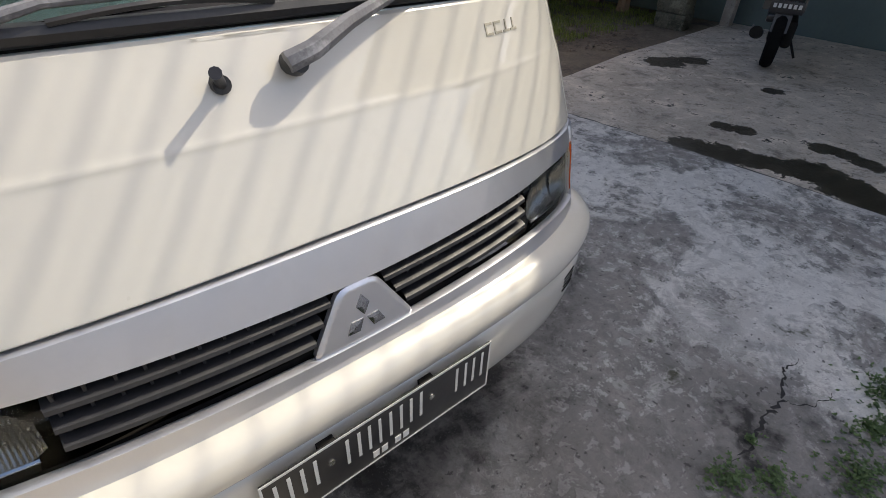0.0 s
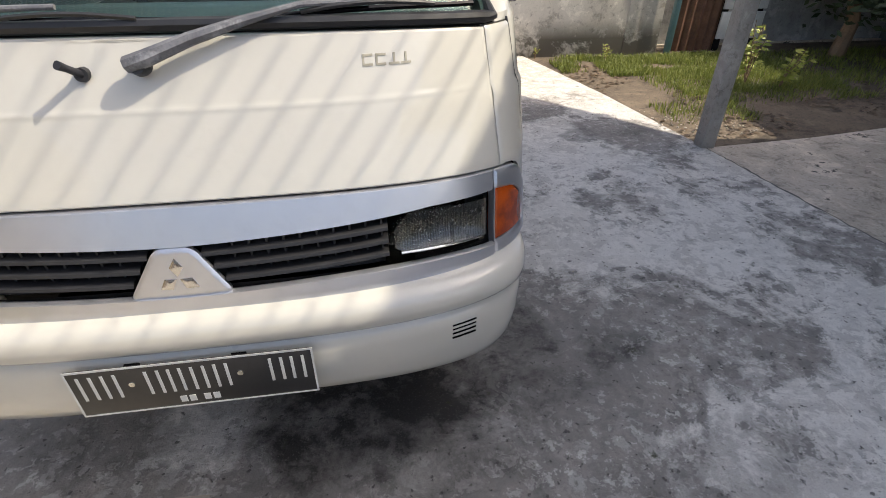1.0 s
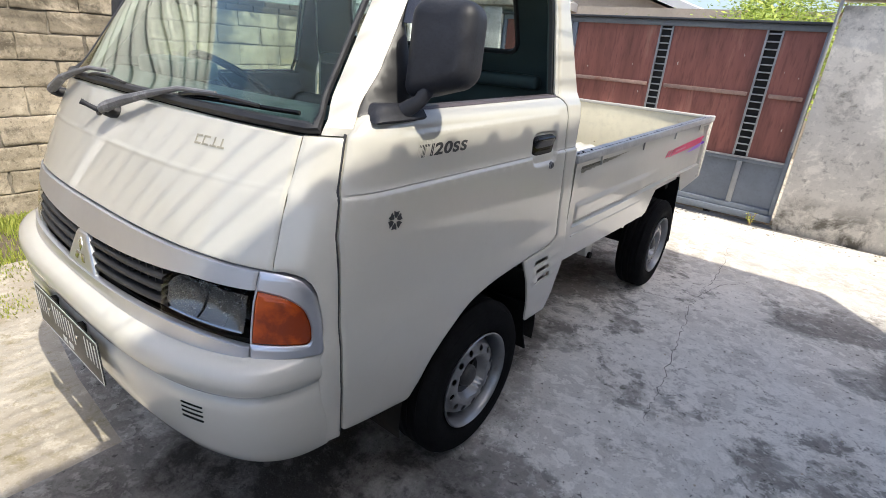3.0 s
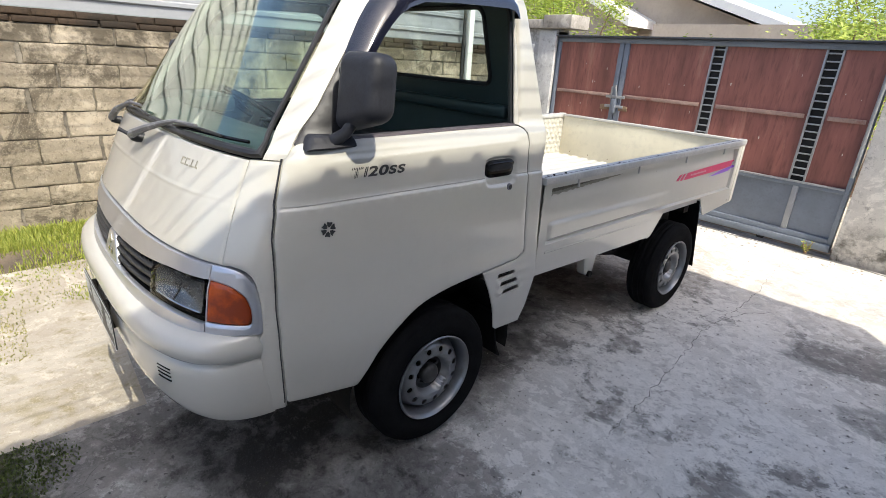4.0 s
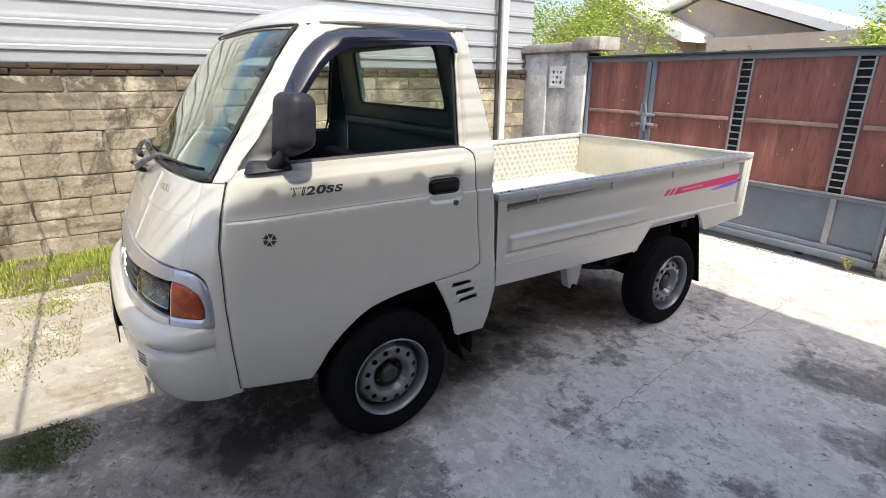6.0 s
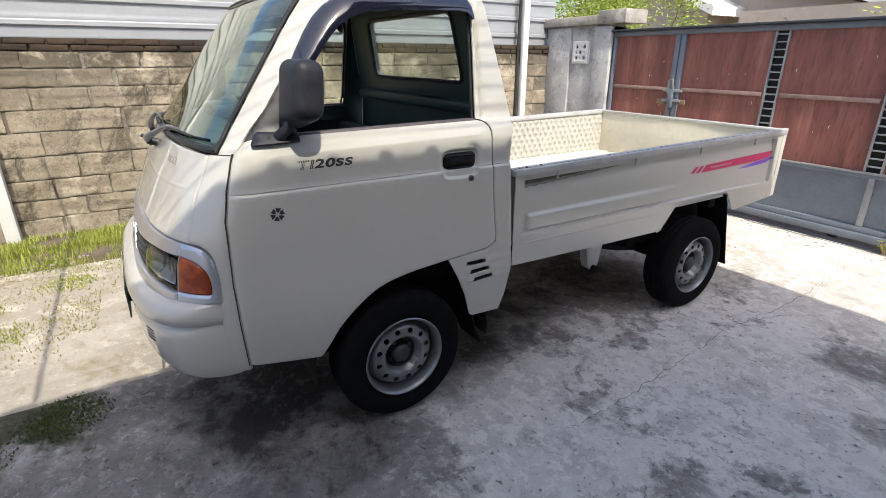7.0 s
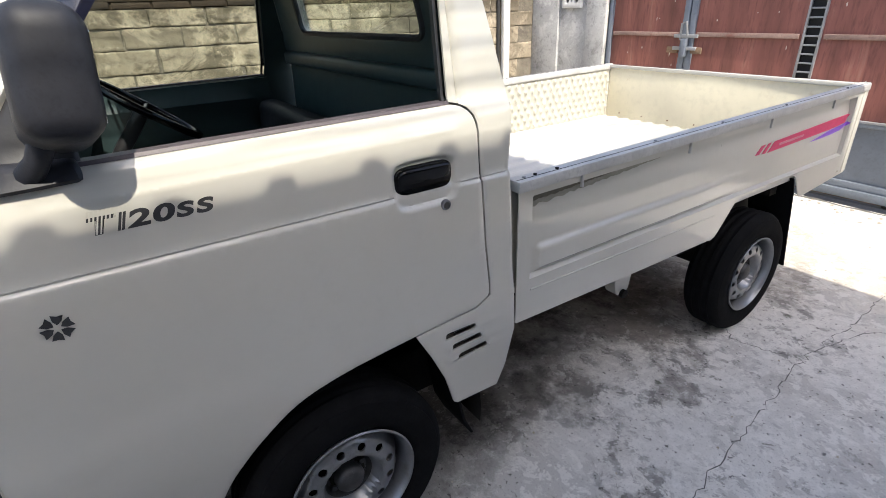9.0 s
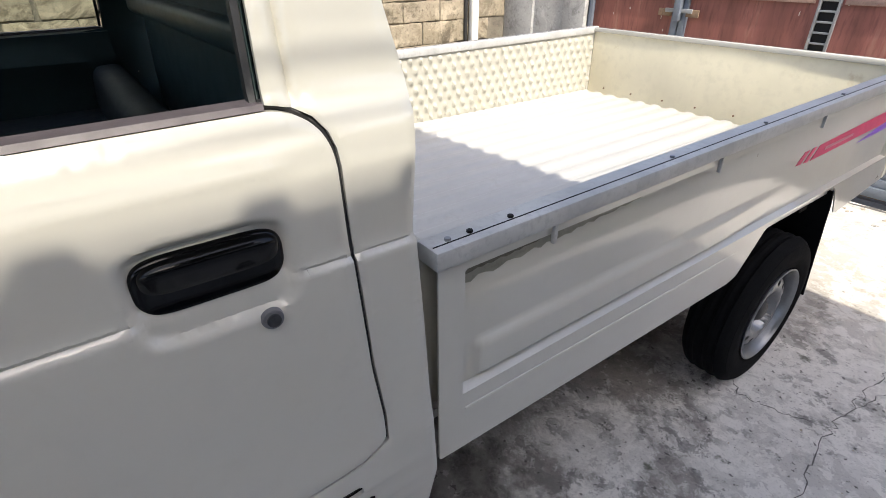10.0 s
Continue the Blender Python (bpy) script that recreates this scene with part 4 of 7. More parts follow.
part("windshield_seal", tube(bmesh.new(), edge + edge[:1], [0.0125] * 40 + [0.0075] * 24 + [0.005] * 40 + [0.0075] * 24 + [0.0125], 8), BLACK, truck, "black rubber windshield seal")

# Rear wall of the cab with its window, as seen through the side window.
back_wall = [(-0.66, 0.95), (0.66, 0.95), (0.66, 1.28), (0.60, 1.66), (-0.60, 1.66), (-0.66, 1.28)]
rear_hole = smooth_poly([(-0.39, 1.343), (0.50, 1.343), (0.47, 1.622), (-0.36, 1.622)], 0.045, 6)
lean = lambda z: float(np.interp(z, [0.5, 1.05, 1.23, 1.67], [0.49, 0.488, 0.495, 0.415]))  # noqa: E731
part("rear_wall", panel(smooth_poly(back_wall, 0.03, 3), [rear_hole], 0.04, lambda x, z: (x, lean(z), z), 0.03, back=lambda c: Vector((0, -1, 0))), [PAINT], truck)
part("rear_lining", panel(smooth_poly([(-0.64, 0.95), (0.64, 0.95), (0.64, 1.28), (0.58, 1.65), (-0.58, 1.65), (-0.64, 1.28)], 0.03, 3), [smooth_poly([(-0.385, 1.348), (0.495, 1.348), (0.465, 1.617), (-0.355, 1.617)], 0.045, 6)], 0.04, lambda x, z: (x, lean(z) - 0.031 - (0.006 if 1.26 < z < 1.31 else 0), z), 0.004, back=lambda c: Vector((0, -1, 0))), CABIN, truck, "dark green-grey cab lining")
part("rear_window", panel(rear_hole, [], 0.05, lambda x, z: (x, lean(z) - 0.014, z), 0.004, back=lambda c: Vector((0, -1, 0))), SIDE_GLASS, truck, "rear cab window").visible_shadow = False
part("rear_ledge", boxes((-0.60, 0.60, 0.418, 0.462, 1.222, 1.272), bevel=0.014, segs=3), CABIN, truck, "green-grey ledge under the rear window")
rim = [(x, lean(z) - 0.034, z) for x, z in rear_hole]
part("rear_window_seal", tube(bmesh.new(), rim + rim[:1], 0.010, 6), BLACK, truck)
part("cab_back", panel([(-0.72, 0.45), (0.72, 0.45), (0.72, 1.0), (-0.72, 1.0)], [], 0.1, lambda x, z: (x, 0.495, z), 0.02, back=lambda c: Vector((0, -1, 0))), PAINT, truck)

# Cabin: floor, dashboard, seats, wheel, linings.
part("cab_floor", boxes((-0.70, 0.70, -0.60, 0.48, 0.66, 0.70)), CABIN, truck)
part("engine_box", boxes((-0.62, 0.62, -0.05, 0.45, 0.70, 0.86), bevel=0.03), CABIN, truck)
rows = []
for s in np.linspace(-0.62, 0.62, 30):
    f = front_y(s, 1.18)
    rows.append([(s, f + 0.04, 1.175), (s, f + 0.12, 1.195), (s, f + 0.24, 1.19), (s, f + 0.29, 1.16), (s, f + 0.27, 1.02), (s, f + 0.20, 0.86)])
dash = part("dashboard", thick(grid_mesh(rows), 0.02, lambda c: Vector((0, -0.4, -0.9))), CABIN, truck, "dark green-grey dashboard")
part("instrument_hood", boxes((-0.47, -0.17, -0.47, -0.33, 1.18, 1.245), bevel=0.02), CABIN, dash)
seat = part("bench_seat", boxes((-0.62, 0.62, -0.10, 0.34, 0.84, 0.97), bevel=0.035, segs=3), SEAT, truck, "dark vinyl bench seat")
bm = boxes((-0.64, 0.64, 0.27, 0.36, 0.95, 1.085), bevel=0.03, segs=3)
for v in bm.verts:
    v.co.y += 0.12 * (v.co.z - 0.96)
part("backrest", bm, SEAT, seat)
wheel_c = Vector((-0.34, -0.165, 1.145))
tilt = pose(*wheel_c, -37, 0, 0)
steer = part("steering_wheel", tube(bmesh.new(), [tilt @ Vector((0.185 * math.cos(a), 0.185 * math.sin(a), 0)) for a in np.linspace(0, 2 * math.pi, 41)], 0.013, 10), GLOSS_BLACK, truck, "black steering wheel")
bm = bmesh.new()
for a in (0.15, math.pi - 0.15, -math.pi / 2):
    tube(bm, [tilt @ Vector((0.03 * math.cos(a), 0.03 * math.sin(a), -0.02)), tilt @ Vector((0.18 * math.cos(a), 0.18 * math.sin(a), 0))], 0.010, 8)
part("spoke", bm, GLOSS_BLACK, steer)
part("column", tube(bmesh.new(), [tilt @ Vector((0, 0, 0.0)), tilt @ Vector((0, 0, -0.30))], 0.024, 12), BLACK, steer)
part("roof_lining", boxes((-0.58, 0.58, -0.20, 0.40, 1.650, 1.660)), CABIN, truck)
for sg in (1, -1):
    part("door_lining", panel([(-0.50, 0.74), (0.36, 0.74), (0.36, 1.215 if sg > 0 else 1.168), (-0.47, 1.205 if sg > 0 else 1.160)], [], 0.05, lambda y, z, sg=sg: (sg * (side_x(y, z) - 0.05 - 0.02 * (1.05 < z < 1.12)), y, z), 0.012, back=lambda c, sg=sg: Vector((-sg, 0, 0))), CABIN, truck)

# Wing mirrors on black stalks.
for sg in (1, -1):
    base = part("mirror_foot", panel(smooth_poly([(-0.500, 1.186), (-0.345, 1.192), (-0.350, 1.222), (-0.47, 1.226)], 0.01, 3), [], 0.015, lambda y, z, sg=sg: (sg * (side_x(y, z) + 0.022), y, z), 0.04, 0.008, back=lambda c, sg=sg: Vector((-sg, 0, 0))), MIRROR_BLACK, truck, "black mirror foot")
    part("mirror_stalk", tube(bmesh.new(), [(sg * 0.735, -0.41, 1.210), (sg * 0.765, -0.392, 1.235), (sg * 0.780, -0.372, 1.275)], [0.020, 0.016, 0.018], 10), MIRROR_BLACK, base)
    bm = bmesh.new()
    box(bm, -0.080, 0.080, -0.050, 0.050, -0.100, 0.090, bevel=0.036, segs=5)
    for v in bm.verts:
        v.co.x *= 1 - 0.35 * max(0.0, v.co.z)
        if v.co.z < 0:
            v.co.z += 0.30 * sg * v.co.x * min(1.0, -v.co.z / 0.06)
        v.co.y *= 1 - 0.8 * max(0.0, v.co.z)
    bmesh.ops.transform(bm, matrix=pose(sg * 0.790, -0.343, 1.350, -6, 0, sg * 7), verts=bm.verts)
    shell = part("mirror_shell", bm, MIRROR_BLACK, base, "rounded black wing mirror")
    bm = boxes((-0.050, 0.048, 0.045, 0.0500, -0.062, 0.058), bevel=0.002)
    for v in bm.verts:
        v.co.y *= 1 - 0.8 * max(0.0, v.co.z)
    bmesh.ops.transform(bm, matrix=pose(sg * 0.790, -0.343, 1.350, -6, 0, sg * 7), verts=bm.verts)
    part("mirror_glass", bm, REFLECTOR, base, "wing mirror glass")

# Wipers and the washer nozzle.
for x0, z0, b0, b1, zb0, zb1 in ((0.0, 1.122, 0.195, 0.615, 1.192, 1.199), (-0.53, 1.112, -0.335, 0.085, 1.187, 1.190)):
    y0 = front_y(x0, z0)
    wiper = part("wiper", tube(bmesh.new(), [(x0, y0 + 0.01, z0), (x0, y0 - 0.018, z0 + 0.004), (x0, y0 - 0.032, z0 + 0.008)], [0.016, 0.016, 0.012], 12), BLACK, truck, "black windshield wiper on a pivot")
    mid = (b0 + b1) / 2
    arm = [(x0 - 0.016, y0 - 0.026, z0 + 0.010), (x0 + 0.02, y0 - 0.030, z0 + 0.022), (x0 + 0.09, front_y(x0 + 0.09, 1.165) - 0.030, 1.168), (x0 + 0.18, front_y(x0 + 0.18, 1.19) - 0.032, 1.192), (x0 + 0.28, front_y(x0 + 0.28, 1.212) - 0.032, 1.214), (mid, front_y(mid, 1.215) - 0.026, 1.216)]
    part("wiper_arm", tube(bmesh.new(), arm, [0.015, 0.0145, 0.012, 0.009, 0.006, 0.005], 8), FADED_ARM, wiper, "scuffed faded grey wiper arm")
    blade = [(x, front_y(x, zz) - 0.010, zz) for x, zz in ((b0 + (b1 - b0) * t, zb0 + (zb1 - zb0) * t + 0.006 * math.sin(math.pi * t)) for t in np.linspace(0, 1, 16))]
    part("wiper_blade", tube(bmesh.new(), blade, 0.0055, 6), GLOSS_BLACK, wiper)
    part("blade_bridge", tube(bmesh.new(), [(p[0], p[1] - 0.008 - 0.006 * math.sin(math.pi * i / 9), p[2] + 0.004 + 0.008 * math.sin(math.pi * i / 9)) for i, p in enumerate(blade[3:13])], 0.0045, 6), BLACK, wiper)
y0 = front_y(-0.105, 1.11)
nozzle = part("washer_nozzle", tube(bmesh.new(), [(-0.100, y0 + 0.01, 1.112), (-0.100, y0 - 0.008, 1.115)], [0.014, 0.012], 12), BLACK, truck, "small grey washer nozzle")
part("nozzle_tip", tube(bmesh.new(), [(-0.100, y0 - 0.004, 1.115), (-0.110, y0 - 0.028, 1.132), (-0.115, y0 - 0.040, 1.140)], [0.007, 0.0065, 0.008], 10), MIRROR_BLACK, nozzle)

# Wheels: tyre with grooves, pressed rim with ten holes, hub.
TYRE_R = 0.283


def wheel(cx, cy, sg):
    w = part("wheel", tube(bmesh.new(), [(cx - 0.05 * sg, cy, TYRE_R), (cx + 0.025 * sg, cy, TYRE_R)], 0.05, 16), CHASSIS, truck, "steel wheel with black tyre")
    bm = bmesh.new()
    pr = [(0.168, -0.075), (0.200, -0.082), (0.235, -0.083), (0.262, -0.076), (0.276, -0.062)]
    for g in (-0.036, 0.0, 0.036):
        pr += [(TYRE_R - 0.001, g - 0.012), (TYRE_R - 0.008, g - 0.004), (TYRE_R - 0.008, g + 0.004), (TYRE_R - 0.001, g + 0.012)]
    pr += [(0.276, 0.062), (0.262, 0.076), (0.258, 0.0765), (0.256, 0.079), (0.235, 0.083), (0.212, 0.084), (0.209, 0.0825), (0.200, 0.082), (0.176, 0.076), (0.166, 0.066)]
    lathe(bm, [(r, sg * x) for r, x in pr], 64, (cx, cy, TYRE_R))
    for v in bm.verts:
        v.co.z = max(v.co.z, 0.001)
    part("tyre", bm, RUBBER, w, "worn black tyre")
    bm = bmesh.new()
    lathe(bm, [(r, sg * x) for r, x in ((0.168, 0.070), (0.174, 0.078), (0.176, 0.082), (0.172, 0.085), (0.166, 0.080), (0.161, 0.066), (0.158, 0.030), (0.154, 0.016), (0.150, -0.06))], 64, (cx, cy, TYRE_R))
    rim_ob = part("rim", bm, STEEL, w, "silver pressed steel rim")

    def dish(y, z):
        r = math.hypot(y - cy, z - TYRE_R)
        return (cx + sg * float(np.interp(r, [0, 0.035, 0.060, 0.070, 0.077, 0.084, 0.094, 0.126, 0.137, 0.145, 0.154], [0.012, 0.012, 0.016, 0.032, 0.054, 0.064, 0.067, 0.060, 0.048, 0.024, 0.014])), y, z)
    holes = []
    for k in range(12):
        a = 2 * math.pi * k / 12 + 0.2
        c = (cy + 0.112 * math.cos(a), TYRE_R + 0.112 * math.sin(a))
        holes.append([(c[0] + 0.0120 * math.cos(b), c[1] + 0.0120 * math.sin(b)) for b in np.linspace(0, 2 * math.pi, 11)[:-1]])
    circle = [(cy + 0.154 * math.cos(b), TYRE_R + 0.154 * math.sin(b)) for b in np.linspace(0, 2 * math.pi, 49)[:-1]]
    part("wheel_disc", panel(circle, holes, 0.012, dish, 0.005, back=lambda c: Vector((-sg, 0, 0))), STEEL, rim_ob)
    bm = bmesh.new()
    lathe(bm, [(0.15, sg * -0.015), (0.0, sg * -0.015)], 24, (cx, cy, TYRE_R))
    part("brake_drum", bm, CHASSIS, rim_ob)
    bm = bmesh.new()
    lathe(bm, [(r, sg * x) for r, x in ((0.068, 0.0345), (0.064, 0.0275), (0.058, 0.0185), (0.036, 0.0155), (0.033, 0.0155))], 32, (cx, cy, TYRE_R))
    part("hub_plate", bm, HUB, rim_ob, "dirty dark hub plate")
    bm = bmesh.new()
    lathe(bm, [(r, sg * x) for r, x in ((0.040, 0.012), (0.040, 0.046), (0.034, 0.056), (0.026, 0.060), (0.0, 0.060))], 24, (cx, cy, TYRE_R))
    part("hub_cap", bm, HUB, rim_ob, "dark grimy hub cap")
    for k in range(4):
        a = 2 * math.pi * k / 4 + 0.5
        c = Vector((cx + sg * 0.014, cy + 0.05 * math.cos(a), TYRE_R + 0.05 * math.sin(a)))
        part("wheel_nut", tube(bmesh.new(), [c, c + Vector((sg * 0.018, 0, 0))], 0.009, 6), HUB, rim_ob)


for sg in (1, -1):
    wheel(sg * 0.674, 0.0, sg)
    wheel(sg * 0.690, 1.940, sg)
    # wheel houses
    rows = [[(sg * x, 0.40 * math.cos(a) + 0.03, 0.31 + 0.375 * math.sin(a)) for x in (0.50, 0.735)] for a in np.linspace(-0.15, math.pi + 0.15, 24)]
    part("wheel_house", grid_mesh(rows), CHASSIS, truck)
    part("wheel_house_side", panel([(-0.40, 0.25), (0.44, 0.25), (0.44, 0.70), (-0.40, 0.70)], [], 0.2, lambda y, z, sg=sg: (sg * 0.50, y, z), 0), CHASSIS, truck)
    # front mud flap, bent at its foot
    rows = [[(sg * x, 0.350 + dy, z) for x in (0.565, 0.722)] for dy, z in ((0, 0.44), (0.005, 0.36), (0.02, 0.28), (0.05, 0.21))]
    part("mud_flap", thick(grid_mesh(rows), 0.008, lambda c: Vector((0, 1, 0))), RUBBER, truck, "black rubber mud flap")
    rows = [[(sg * x, 2.19 + dy, z) for x in (0.56, 0.752)] for dy, z in ((-0.03, 0.68), (0.0, 0.62), (0.06, 0.40), (0.115, 0.205))]
    part("mud_flap", thick(grid_mesh(rows), 0.008, lambda c: Vector((0, 1, 0))), RUBBER, truck, "black rubber mud flap")

# Chassis: rails, axle, springs, tank, brackets.
for sg in (1, -1):
    part("chassis_rail", boxes((sg * 0.36 - 0.03, sg * 0.36 + 0.03, -0.5, 2.66, 0.46, 0.58), bevel=0.005), CHASSIS, truck)
    part("leaf_spring", thick(grid_mesh([[(sg * 0.46, y, 0.36 + 0.10 * ((y - 1.94) / 0.6) ** 2), (sg * 0.52, y, 0.36 + 0.10 * ((y - 1.94) / 0.6) ** 2)] for y in np.linspace(1.33, 2.55, 20)]), 0.03, lambda c: Vector((0, 0, -1))), CHASSIS, truck)
    bm = panel(smooth_poly([(1.13, 0.56), (1.33, 0.56), (1.29, 0.36), (1.25, 0.335), (1.215, 0.36), (1.19, 0.47)], 0.015, 3), [], 0.03, lambda y, z, sg=sg: (sg * 0.60, y, z), 0.05, 0.004, back=lambda c, sg=sg: Vector((-sg, 0, 0)))
    bracket = part("spring_bracket", bm, PAINT, truck, "cream painted spring hanger")
    arm = panel(smooth_poly([(1.37, 0.575), (1.60, 0.575), (1.60, 0.495), (1.56, 0.462), (1.44, 0.475), (1.37, 0.530)], 0.012, 3), [], 0.03, lambda y, z, sg=sg: (sg * 0.56, y, z), 0.04, 0.004, back=lambda c, sg=sg: Vector((-sg, 0, 0)))
    part("bed_bracket", arm, PAINT, truck, "cream painted bed support bracket")
    part("inner_guard", boxes((sg * 0.545 - 0.006, sg * 0.545 + 0.006, 1.58, 2.27, 0.40, 0.655), bevel=0.003), CHASSIS, truck, "dark inner wheel guard")
    part("tie_hook", tube(bmesh.new(), [(sg * 0.735, 1.60, 0.590), (sg * 0.735, 1.605, 0.555), (sg * 0.735, 1.575, 0.545), (sg * 0.735, 1.565, 0.560)], 0.006, 8), PAINT, truck)
    part("hanger_bolt", tube(bmesh.new(), [(sg * 0.59, 1.25, 0.355), (sg * 0.615, 1.25, 0.355)], 0.018, 10), CHASSIS, bracket)
part("rear_axle", tube(bmesh.new(), [(-0.6, 1.940, TYRE_R), (0.6, 1.940, TYRE_R)], 0.045, 12), CHASSIS, truck)
part("front_axle", tube(bmesh.new(), [(-0.6, 0, TYRE_R), (0.6, 0, TYRE_R)], 0.03, 10), CHASSIS, truck)
part("drive_shaft", tube(bmesh.new(), [(0, 0.5, 0.42), (0, 1.85, 0.30)], 0.035, 10), CHASSIS, truck)
part("fuel_tank", boxes((-0.55, -0.10, 0.75, 1.25, 0.34, 0.52), bevel=0.03), CHASSIS, truck)
part("silencer", tube(bmesh.new(), [(0.18, 0.75, 0.40), (0.18, 1.25, 0.40)], 0.07, 14), CHASSIS, truck)
part("under_tray", boxes((-0.5, 0.5, -0.80, 0.42, 0.42, 0.46)), CHASSIS, truck)

# Load bed.
BED_TOP = lambda y: 1.000 + 0.0115 * (y - 0.52)  # noqa: E731
FLOOR_Z = 0.690
rows = []
wave = [(-0.735 + 1.47 * i / 188) for i in range(189)]
for y in (0.545, 0.9, 1.3, 1.7, 2.1, 2.4, 2.685):
    rows.append([(x, y, FLOOR_Z + 0.0058 * max(-0.7, min(0.7, 1.3 * math.sin(2 * math.pi * x / 0.094)))) for x in wave])
part("bed_floor", thick(grid_mesh(rows), 0.02, lambda c: Vector((0, 0, -1))), FLOOR_PAINT, truck, "white painted corrugated bed floor")
# Added dark sheet that stands in for shade below the bed.
part("bed_underside", boxes((-0.715, 0.715, 0.56, 2.67, 0.656, 0.662)), CHASSIS, truck, "dark sheet added under the bed to hold its shade")
for k in range(5):
    y = 0.62 + 0.49 * k
    part("cross_member", boxes((-0.70, 0.70, y, y + 0.06, 0.60, 0.655)), CHASSIS, truck)
SIDE = [(0.545, 0.995), (0.545, 0.572), (1.10, 0.562), (1.545, 0.556), (1.590, 0.566), (1.690, 0.682), (1.715, 0.692), (2.160, 0.696), (2.185, 0.680), (2.262, 0.574), (2.285, 0.570), (2.715, 0.604), (2.690, 1.020)]


FY0, FY1, FZ0 = 0.594, 2.618, 0.704
field_top = lambda y: BED_TOP(y) - 0.046  # noqa: E731


def field_depth(y, z):
    """How far the pressed field lies behind the plate: sunk, with a long raised shelf low down that fades out."""
    rim = min(1.0, (y - FY0) / 0.009, (FY1 - y) / 0.009, (field_top(y) - z) / 0.007, (z - FZ0) / 0.008)
    shelf = min(1.0, max(0.0, (0.800 - z) / 0.016)) * min(1.0, max(0.0, (y - 0.625) / 0.012)) * min(1.0, max(0.0, (1.75 - y) / 0.3)) * min(1.0, max(0.0, (z - 0.716) / 0.010))
    under = min(1.0, max(0.0, (z - field_top(y) + 0.075) / 0.05))
    return (0.016 + 0.010 * under) * max(0.0, rim) - 0.011 * shelf


def pressed_field(sg):
    ys = sorted([FY0, FY0 + 0.0045, FY0 + 0.009, FY0 + 0.018, 0.6275, 0.634, 0.642, FY1, FY1 - 0.0045, FY1 - 0.009] + list(np.linspace(0.66, 2.60, 60)))
    rows = []
    for y in ys:
        top = field_top(y)
        zs = [FZ0, FZ0 + 0.004, FZ0 + 0.008, 0.716, 0.721, 0.727, 0.735, 0.755, 0.775, 0.782, 0.788, 0.794, 0.800, 0.806] + [0.806 + (top - 0.007 - 0.806) * i / 6 for i in range(1, 7)] + [top - 0.0035, top]
        rows.append([(sg * (0.750 - field_depth(y, z)), y, z) for z in zs])
    return grid_mesh(rows)


def side_shape(y, z):
    if FY0 < y < FY1 and FZ0 < z < field_top(y):
        return field_depth(y, z)
    return 0.0


